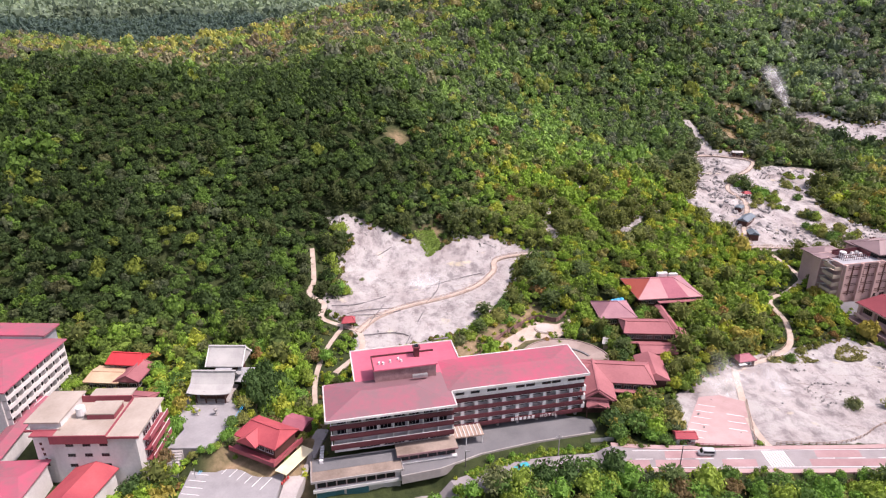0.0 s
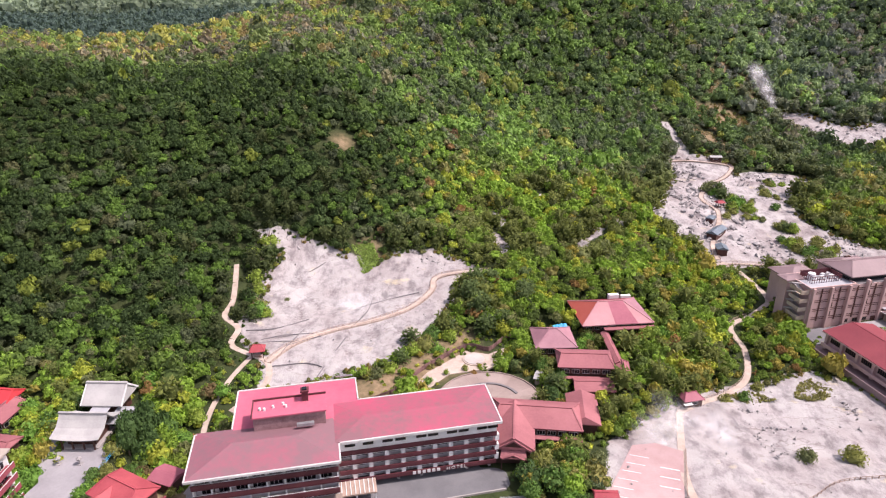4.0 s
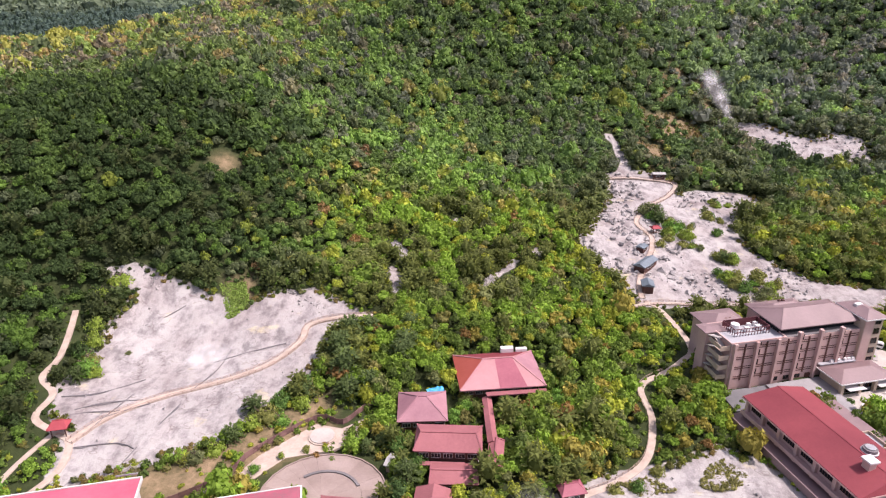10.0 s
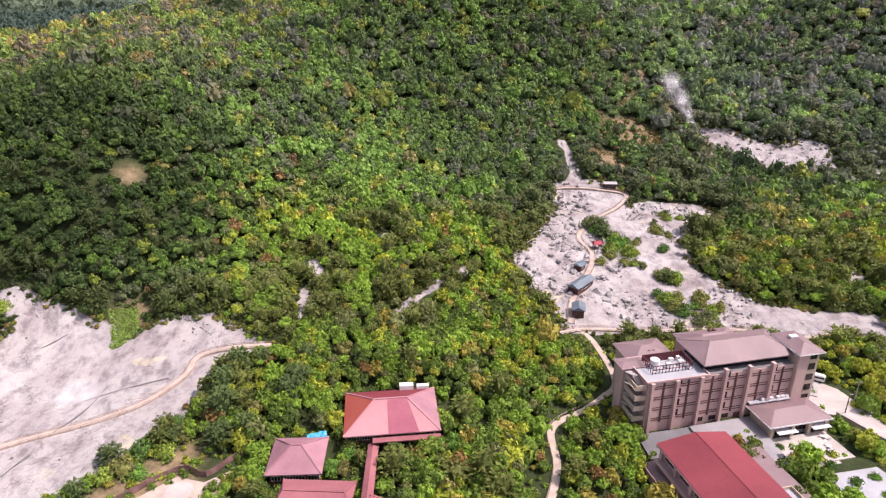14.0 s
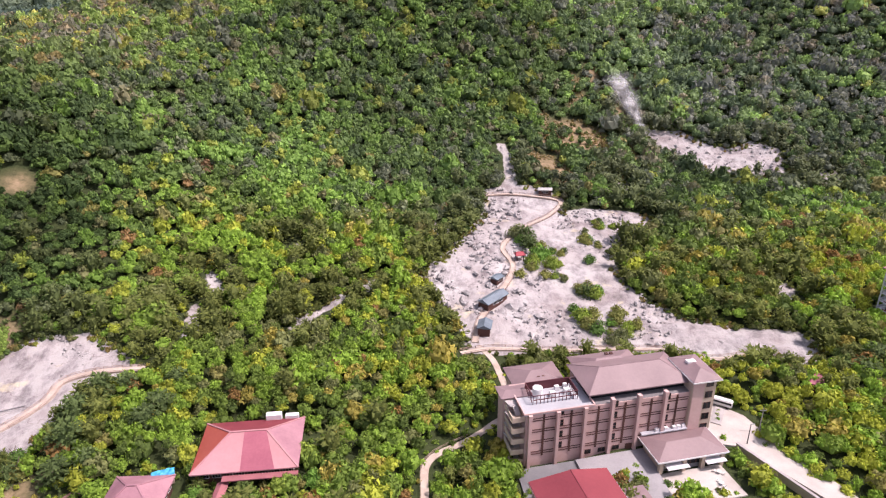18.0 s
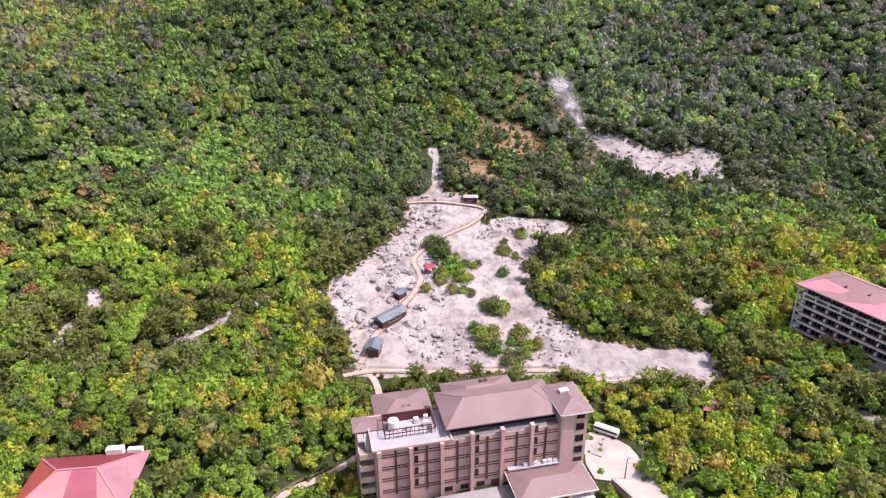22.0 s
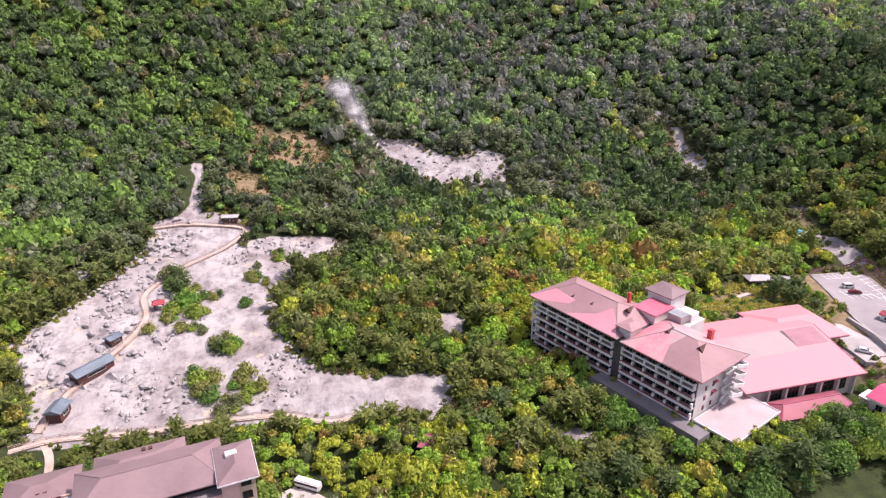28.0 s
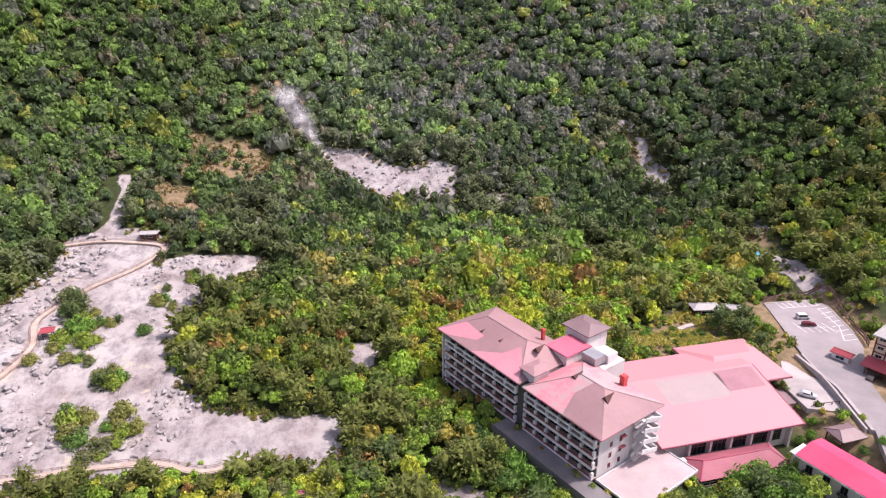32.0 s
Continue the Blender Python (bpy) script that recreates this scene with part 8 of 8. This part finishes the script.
    for x, y, w in ((36, 243, 5.6), (38, 253, 5.2), (39, 233, 5.8), (57, 247, 5.6), (56, 240, 5.2), (44, 255, 4.8), (41, 223, 5.0), (58, 258, 4.8), (47, 226, 4.6), (172, 357, 4.4), (262, 262, 5.4), (268, 268, 5.6),
                    (288, 233, 6.0), (281, 236, 5.2), (296, 229, 5.0), (379, 303, 5.0), (383, 297, 4.6), (387, 303, 4.4), (384, 290, 3.4), (166, 264, 5.0), (100, 262, 4.8)):
        nursery.plant(x, y, w, 8, label="dark olive pine-like tree with a dense broad crown", group="dark pines")
    for x, y, w, k in ((345, 240, 4.2, 2), (351, 242, 4.6, 2), (357, 240, 4.0, 1), (362, 243, 3.8, 2), (339, 235, 3.8, 3), (332, 233, 3.6, 3), (326, 236, 3.2, 3), (346, 233, 4.0, 2), (356, 233, 4.0, 3),
                       (292.7, 266.5, 3.6, 1), (295, 262, 3.2, 3), (297, 257, 3.8, 2), (299, 253, 3.2, 2), (301, 248, 3.6, 1), (303.5, 244, 3.2, 3), (305.6, 239, 3.6, 2), (309, 235, 3.4, 3), (291, 271, 3.6, 0), (315, 233, 3.4, 1), (319, 231, 3.0, 5), (290, 262, 4.0, 8), (294, 252, 4.2, 1), (298, 243, 4.0, 8),
                       (33, 200.2, 1.3, 4), (38, 200.6, 1.2, 3), (44, 200.8, 1.4, 4), (27, 197.4, 1.2, 3), (49, 201, 2.4, 8), (53, 203, 2.8, 8), (56, 206, 3.0, 0), (57.5, 200, 3.4, 1), (60, 190, 4.0, 8), (58, 184, 3.6, 0), (62, 195, 3.2, 1), (20, 188, 2.0, 4), (55, 212, 2.6, 2), (21.5, 192, 1.8, 2),
                       (376, 256, 1.8, 2), (378, 250, 2.0, 3), (384, 257, 1.6, 8), (372, 255, 1.8, 1), (386, 245, 1.8, 2), (376, 245, 2.0, 3), (370, 250, 1.6, 4), (379, 259, 1.4, 2), (382, 246, 1.6, 1), (373, 249, 1.5, 2), (388, 254, 1.4, 3),
                       (352, 224, 3.8, 2), (346, 226, 3.8, 3), (340, 228, 3.6, 2), (356, 219, 3.8, 2), (333, 227, 3.4, 1), (349, 219, 3.8, 3), (327, 229, 3.2, 8), (360, 213, 3.8, 2),
                       (-60, 143, 2.2, 2), (-59, 146, 2.0, 1), (-61, 139.5, 1.6, 3), (-58, 141.5, 1.8, 8), (-76, 146, 2.8, 2), (-77, 151, 2.6, 1), (-75.5, 143, 2.2, 2), (-78, 140, 3.0, 0), (-76, 136, 2.6, 1), (-67, 137.6, 1.5, 4), (-79, 157, 2.2, 3),
                       (-50, 152, 2.0, 2), (-46, 146, 1.8, 3), (-42, 141, 1.8, 1), (-41.5, 137, 1.6, 2), (-55, 150, 2.0, 8), (-53, 154, 2.4, 1), (-65, 138.4, 1.4, 2), (-39.5, 146, 1.8, 4), (-38.5, 153, 2.0, 2),
                       (72, 213, 3.2, 2), (76, 219, 3.0, 2), (96, 219, 3.4, 3), (90, 216, 3.2, 2), (103, 224, 3.6, 2), (100, 231, 3.6, 3), (104, 236, 3.0, 1)):
        nursery.plant(x, y, w, k, group="inn trees")
    for x, y, w in ((200, 216, 1.8), (203, 210, 2.0), (209, 212, 1.8), (199, 206, 2.2), (206, 203, 2.0), (192, 214, 1.6), (197, 217.5, 1.3), (190, 223, 1.6), (212, 220, 1.5), (214, 212, 1.6), (208, 206, 1.4), (213.5, 250.5, 1.3), (212.8, 248.5, 1.3), (214.4, 252.4, 1.3)):
        nursery.plant(x, y, w, int(rng.choice([1, 2, 3])), "shrub", "green garden shrub in the hotel court", "shrub", "court shrubs", -0.1)


shrubs()


def plant_all():
    rng = np.random.default_rng(11)
    near = scatter(rng, -170, 470, 110, 330, 3.9)
    mid = scatter(rng, -400, 620, 330, 470, 4.5)
    left = scatter(rng, -280, -170, 150, 330, 4.5)
    far = scatter(rng, -560, 620, 470, 760, 5.7)
    for name, pts, leaves, leaf, w0, w1, seed, label in (
            ("valley_woods", near, 196, 0.140, 1.9, 4.5, 3, "mixed green broadleaf trees on the valley floor"),
            ("hill_woods", np.concatenate([mid, left]), 98, 0.195, 2.7, 5.4, 4, "dense green broadleaf forest on the hillside"),
            ("ridge_woods", far, 84, 0.195, 3.4, 6.4, 5, "dense green forest on the high ridge")):
        pts = pts[in_reach(pts[:, 0], pts[:, 1])]
        d = open_ground(pts[:, 0], pts[:, 1])
        pts, d = pts[d > 0.6], d[d > 0.6]
        size = (w0 + (w1 - w0) * rng.uniform(0, 1, len(pts)) ** 1.5) * (1 + 0.18 * value_noise(pts[:, 0], pts[:, 1], 22, 15)) * (0.72 + 0.28 * smooth(0, 9, d))
        size = np.where(rng.uniform(0, 1, len(pts)) < 0.06, size * 1.4, size)
        dry = np.zeros(len(pts))
        for poly in DRY:
            dry = np.maximum(dry, smooth(5, -5, inside(poly, pts[:, 0], pts[:, 1])))
        keep = rng.uniform(0, 1, len(pts)) > dry * (0.25 + 0.85 * (value_noise(pts[:, 0], pts[:, 1], 12, 41) > 0.0))
        size = size * (1 - 0.4 * dry)
        pts, size, d, dry = pts[keep], size[keep], d[keep], dry[keep]
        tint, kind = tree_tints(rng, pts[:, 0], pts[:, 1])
        scrubby = smooth(2, -3, inside(LOW_GROWTH, pts[:, 0], pts[:, 1]))
        size, d = size * (1 - 0.52 * scrubby), d * (1 - scrubby)
        behind = np.minimum.reduce([bareness(pts[:, 0], pts[:, 1] + step) + 0.12 * step for step in (5, 10, 16, 22)])
        front = smooth(3.5, -0.5, behind) * (0.35 + 0.65 * smooth(330, 400, pts[:, 1]))
        size, d = size * (1 - 0.40 * front), d * (1 - front)
        size = np.where(kind == PINE, np.minimum(size * 1.55, 5.6), size)
        lift = smooth(1, 9, d) * (1 - dry) * np.maximum(6.2 - 1.5 * size + 1.6 * value_noise(pts[:, 0], pts[:, 1], 13, 16) + rng.uniform(-0.7, 0.7, len(pts)), 0)
        if name == "valley_woods":
            order = np.argsort(pts[:, 1] - 0.32 * pts[:, 0])[:190]
            for i in order:
                nursery.plant(pts[i, 0], pts[i, 1], size[i] * 1.1, int(kind[i]), group="roadside trees")
            rest = np.setdiff1d(np.arange(len(pts)), order)
            pts, size, tint, kind, lift = pts[rest], size[rest], tint[rest], kind[rest], lift[rest]
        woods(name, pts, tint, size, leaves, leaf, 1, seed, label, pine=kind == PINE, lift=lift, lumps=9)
    low = scatter(rng, -130, 440, 100, 330, 3.1)
    d = open_ground(low[:, 0], low[:, 1])
    low = low[(d > -1.4) & (d < 4.5) & in_reach(low[:, 0], low[:, 1]) & ~((low[:, 0] > 86) & (low[:, 0] < 135) & (low[:, 1] < 156))]
    woods("undergrowth", low, tree_tints(rng, low[:, 0], low[:, 1])[0], rng.uniform(0.8, 1.9, len(low)) * (0.75 + 0.25 * smooth(-1.4, 1.0, open_ground(low[:, 0], low[:, 1]))), 52, 0.23, 1, 8, "low green and olive scrub at the edge of the wood", -0.12)
    lawn = scatter(rng, 344, 397, 287, 318, 0.95)
    lawn = lawn[(inside(DRY[2], lawn[:, 0], lawn[:, 1]) < 0) & (value_noise(lawn[:, 0], lawn[:, 1], 7, 61) > -0.35)]
    tone = np.array([0.44, 0.41, 0.10])[None] * rng.uniform(0.8, 1.15, len(lawn))[:, None]
    woods("garden_grass", lawn, tone, rng.uniform(0.5, 0.75, len(lawn)), 26, 0.28, 1, 28, "yellow-green garden lawn with worn patches", 0.0)
    tufts = np.concatenate([scatter(rng, 112, 129, 186, 196, 0.9), scatter(rng, 133, 149, 188, 202, 0.9)])
    tufts = tufts[(np.minimum(inside(DRY[0], tufts[:, 0], tufts[:, 1]), inside(DRY[1], tufts[:, 0], tufts[:, 1])) < 0.8 * value_noise(tufts[:, 0], tufts[:, 1], 3, 6))]
    tone = np.array([0.25, 0.24, 0.09])[None] * rng.uniform(0.75, 1.2, len(tufts))[:, None]
    woods("rough_grass", tufts, tone, rng.uniform(0.5, 0.9, len(tufts)), 26, 0.25, 1, 29, "rough olive grass on the clay field", -0.2)
    bed = scatter(rng, 3, 46, 131, 146, 0.85)
    bed = bed[inside([(5, 134.6), (18.6, 141.2), (31, 143.9), (44, 144.6), (44, 143.2), (30, 142.2), (18, 139), (7, 132.8)], bed[:, 0], bed[:, 1]) < 0.3]
    tone = np.array([(0.20, 0.33, 0.05), (0.14, 0.25, 0.045), (0.28, 0.36, 0.06)])[rng.integers(0, 3, len(bed))]
    woods("flower_bed", bed, tone, rng.uniform(0.45, 0.9, len(bed)), 40, 0.22, 1, 27, "bright green planted bed along the hotel drive", -0.05)
    turf = scatter(rng, -16, -2, 264, 284, 0.9)
    turf = turf[inside([(-15, 281), (-5, 282), (-2, 272), (-8, 265), (-10, 272)], turf[:, 0], turf[:, 1]) < 0.6 * value_noise(turf[:, 0], turf[:, 1], 3, 5)]
    tone = np.array([0.23, 0.33, 0.08])[None] * rng.uniform(0.8, 1.2, len(turf))[:, None]
    woods("grass_patch", turf, tone, rng.uniform(0.7, 1.1, len(turf)), 30, 0.24, 1, 18, "rough green grass patch on the upper clay slope", -0.2)
    bank = scatter(rng, 252, 296, 468, 500, 1.3)
    bank = bank[inside([(254, 493), (268, 500), (287, 488), (294, 470), (284, 482), (264, 487)], bank[:, 0], bank[:, 1]) < 0.8 * value_noise(bank[:, 0], bank[:, 1], 4, 5)]
    tone = np.array([0.22, 0.33, 0.10])[None] * rng.uniform(0.75, 1.2, len(bank))[:, None]
    woods("bank_grass", bank, tone, rng.uniform(0.7, 1.2, len(bank)), 26, 0.26, 1, 38, "fresh green grass bank above the steam vents", -0.2)
    hay = scatter(rng, 176, 285, 410, 585, 1.7)
    hay = hay[(np.min([inside(poly, hay[:, 0], hay[:, 1]) for poly in DRY[3:]], 0) < 1) & (value_noise(hay[:, 0], hay[:, 1], 8, 71) > -0.2)]
    tone = np.array([(0.33, 0.25, 0.13), (0.26, 0.21, 0.09), (0.20, 0.19, 0.07)])[rng.integers(0, 3, len(hay))]
    woods("dry_grass", hay, tone, rng.uniform(0.6, 1.1, len(hay)), 30, 0.26, 1, 33, "tawny dry grass on the open slope", -0.25)
    scrub = scatter(rng, 176, 448, 330, 500, 2.6)
    near_clay = bareness(scrub[:, 0], scrub[:, 1])
    on_dry = inside(DRY[3], scrub[:, 0], scrub[:, 1]) < 0
    keep = (on_dry & (rng.uniform(0, 1, len(scrub)) < 0.42)) | ((near_clay > -4.0) & (near_clay < 5.0) & (scrub[:, 1] > np.where(scrub[:, 0] > 350, 318, 398)) & (rng.uniform(0, 1, len(scrub)) < 0.6))
    scrub = scrub[keep]
    tone = np.array([(0.15, 0.15, 0.05), (0.24, 0.18, 0.08), (0.11, 0.14, 0.045), (0.20, 0.23, 0.06)])[rng.integers(0, 4, len(scrub))]
    woods("hillside_scrub", scrub, tone, rng.uniform(0.7, 1.9, len(scrub)), 50, 0.22, 1, 19, "olive and rusty scrub on the dry slope", -0.15)
    rim = scatter(rng, -60, 265, 140, 410, 1.9)
    edge = bareness(rim[:, 0], rim[:, 1])
    way = np.min([off_line(line, rim[:, 0], rim[:, 1]) for line in PATHS.values()], 0)
    plots = np.min([rect_off(rim[:, 0], rim[:, 1], *row) for row in CLEAR], 0)
    rim = rim[(edge > -3.6) & (edge < 0.8) & (way > 2.4) & (plots > 0.5) & ~((rim[:, 0] > 86) & (rim[:, 0] < 135) & (rim[:, 1] < 156)) & (value_noise(rim[:, 0], rim[:, 1], 9, 51) > 0.08)]
    tone = np.array([(0.15, 0.15, 0.05), (0.24, 0.18, 0.07), (0.10, 0.13, 0.04), (0.22, 0.24, 0.05)])[rng.integers(0, 4, len(rim))]
    woods("clay_edge_scrub", rim, tone, rng.uniform(0.6, 1.5, len(rim)), 60, 0.21, 1, 23, "olive scrub creeping over the edge of the clay", -0.15)
    for r0, r1, step, w0, w1, n in ((600, 960, 7.5, 3.8, 6.0, 26), (960, 1560, 16, 8, 13, 26), (1560, 3400, 36, 18, 28, 18)):
        out = scatter(rng, -0.82 * r1, 0, r0 * 0.6, r1, step)
        away, az = np.hypot(out[:, 0], out[:, 1]), np.degrees(np.arctan2(out[:, 0], out[:, 1]))
        out = out[(away > r0) & (away < r1) & (az > -40) & (az < -6) & (~in_reach(out[:, 0], out[:, 1]) | (out[:, 1] > 758)) | (away > 960) & (away < r1) & (away > r0) & (az > -40) & (az < -4)]
        away, az = np.hypot(out[:, 0], out[:, 1]), np.degrees(np.arctan2(out[:, 0], out[:, 1]))
        meadow = (az > -15) & (away > 1600) & (value_noise(out[:, 0], out[:, 1], 300, 12) > -0.2)
        out, away = out[~meadow], away[~meadow]
        # dark conifer belt; tints past 960 m carry distance haze in their blue-grey
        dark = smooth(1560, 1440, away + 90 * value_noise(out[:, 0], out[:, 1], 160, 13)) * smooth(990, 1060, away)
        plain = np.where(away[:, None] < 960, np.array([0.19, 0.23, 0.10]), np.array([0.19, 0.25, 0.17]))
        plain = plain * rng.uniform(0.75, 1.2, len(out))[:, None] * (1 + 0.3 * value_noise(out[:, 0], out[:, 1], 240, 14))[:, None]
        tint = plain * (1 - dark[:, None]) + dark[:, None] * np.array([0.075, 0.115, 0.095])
        woods("distant_woods", out, tint, rng.uniform(w0, w1, len(out)), n, 0.25, 1, 6, "far wooded slopes beyond the ridge with haze in their grey-green colour", pine=dark > 0.5, lumps=9)


plant_all()


# ------------------------------------------------------------ boulders and steam on the clay
def boulders():
    rng = np.random.default_rng(9)
    cv, cf = icosa(1)
    big, V, F, base = 0, [], [], 0
    meshes = []
    for k in range(6):
        v = cv * (1 + 0.28 * rng.normal(size=(len(cv), 1))) * rng.uniform(0.7, 1.2, 3)
        meshes.append(v)
    zones = [((124, 232), (282, 405), 2600, BARE[1], 0.72), ((-55, 43), (190, 284), 200, BARE[0], 0.40), ((66, 178), (145, 206), 90, BARE[2], 0.42), ((250, 338), (420, 492), 340, BARE[3], 1.0),
             ((46, 60), (300, 322), 40, BARE[5], 0.6), ((82, 98), (290, 313), 40, BARE[6], 0.6), ((164, 178), (404, 446), 40, BARE[4], 0.6), ((408, 438), (317, 468), 40, None, 0.8)]
    for line in ([(108, 184), (112, 179), (114, 170), (117, 162)], [(118, 175), (123, 174), (130, 174), (143, 175)], [(100, 186), (110, 186), (120, 183)], [(146, 194), (147, 187), (148, 181)], [(-50, 279), (-40, 281), (-36, 276)], [(25, 271), (14, 279), (5, 281)]):
        for p in smooth_line(line, 0.45):
            s = rng.uniform(0.15, 0.55)
            x, y = p.x + rng.normal(0, 0.9), p.y + rng.normal(0, 0.7)
            v = meshes[rng.integers(6)] * s
            V.append(v * np.array([1, 1, 0.7]) + np.array([x, y, float(land(x, y)) + 0.3 * s]))
            F.append(cf + base)
            base += len(v)
    for (x0, x1), (y0, y1), n, poly, top in zones:
        for _ in range(n):
            x, y = rng.uniform(x0, x1), rng.uniform(y0, y1)
            if poly is not None and inside(poly, np.array([x]), np.array([y]))[0] > -0.5:
                continue
            if min(float(off_line(line, np.array([x]), np.array([y]))[0]) for line in PATHS.values()) < 1.8:
                continue
            west = poly is BARE[1] and x < 172 and y > 300
            if poly is BARE[1] and value_noise(np.array([x]), np.array([y]), 12, 31)[0] < (-0.25 if west else 0.2):
                continue
            s = top * rng.uniform(0.35, 1.0) ** 1.5 * (2.2 if west and rng.uniform() < 0.5 else 1.3)
            a = rng.uniform(0, 6.28)
            v = meshes[rng.integers(6)] * s
            v = np.stack([v[:, 0] * math.cos(a) - v[:, 1] * math.sin(a) + x, v[:, 0] * math.sin(a) + v[:, 1] * math.cos(a) + y, v[:, 2] * 0.75 + float(land(x, y)) + 0.35 * s], -1)
            if s > 0.85 and big < 220:
                big += 1
                me = raw_mesh("boulder", v - np.array([x, y, 0]), cf, M["rock"])
                tagged(new("boulder", me), "grey angular volcanic boulder on white clay", "boulder", "clay boulders").location = (x, y, 0)
                continue
            V.append(v)
            F.append(cf + base)
            base += len(v)
    tagged(new("stones", raw_mesh("stones", np.concatenate(V), np.concatenate(F), M["rock"])), "scattered grey stones on the white clay", "stones", kind="stuff")


boulders()


def steam(name, x, y, height, spread, drift, count, size, seed):
    """Thin vapour: many small, faint, loose wisps."""
    rng = np.random.default_rng(seed)
    t = rng.uniform(0, 1, count) ** 0.8
    r = spread * (0.25 + t) * np.sqrt(rng.uniform(0, 1, count))
    a = rng.uniform(0, 6.28, count)
    z0 = float(land(x, y))
    p = np.stack([x + r * np.cos(a) + drift[0] * t, y + r * np.sin(a) + drift[1] * t, z0 + 0.5 + height * t], -1)
    q = size * rng.uniform(0.5, 1.2, count)[:, None] * (0.6 + t[:, None])
    facing = np.array([0.3, -0.55, 0.75]) + rng.normal(0, 0.22, (count, 3))
    u = np.cross(facing, rng.normal(size=(count, 3)))
    u /= np.linalg.norm(u, axis=1)[:, None]
    w = np.cross(facing, u)
    w /= np.linalg.norm(w, axis=1)[:, None]
    ring = [p + q * (u * math.cos(k * math.pi / 3) + w * math.sin(k * math.pi / 3)) for k in range(6)]
    v = np.stack([p] + ring, 1).reshape(-1, 3)
    soft = np.tile(np.array([1.0, 0, 0, 0, 0, 0, 0]), count)
    base = 7 * np.arange(count)[:, None]
    f = np.concatenate([base + np.array([0, 1 + k, 1 + (k + 1) % 6]) for k in range(6)])
    tagged(new(name, raw_mesh(name, v, f, M["steam"], [("dense", soft)])), "thin white volcanic steam rising from a vent", "steam", kind="stuff").visible_shadow = False


steam("steam_plume", 259, 480, 32, 3.4, (-19, 6), 46, 6.4, 1)
steam("steam_plume", 84, 170, 4, 10.0, (14, 2), 10, 9.0, 2)
steam("steam_haze", -10, 245, 4, 9.0, (3, 0), 6, 7.0, 3)
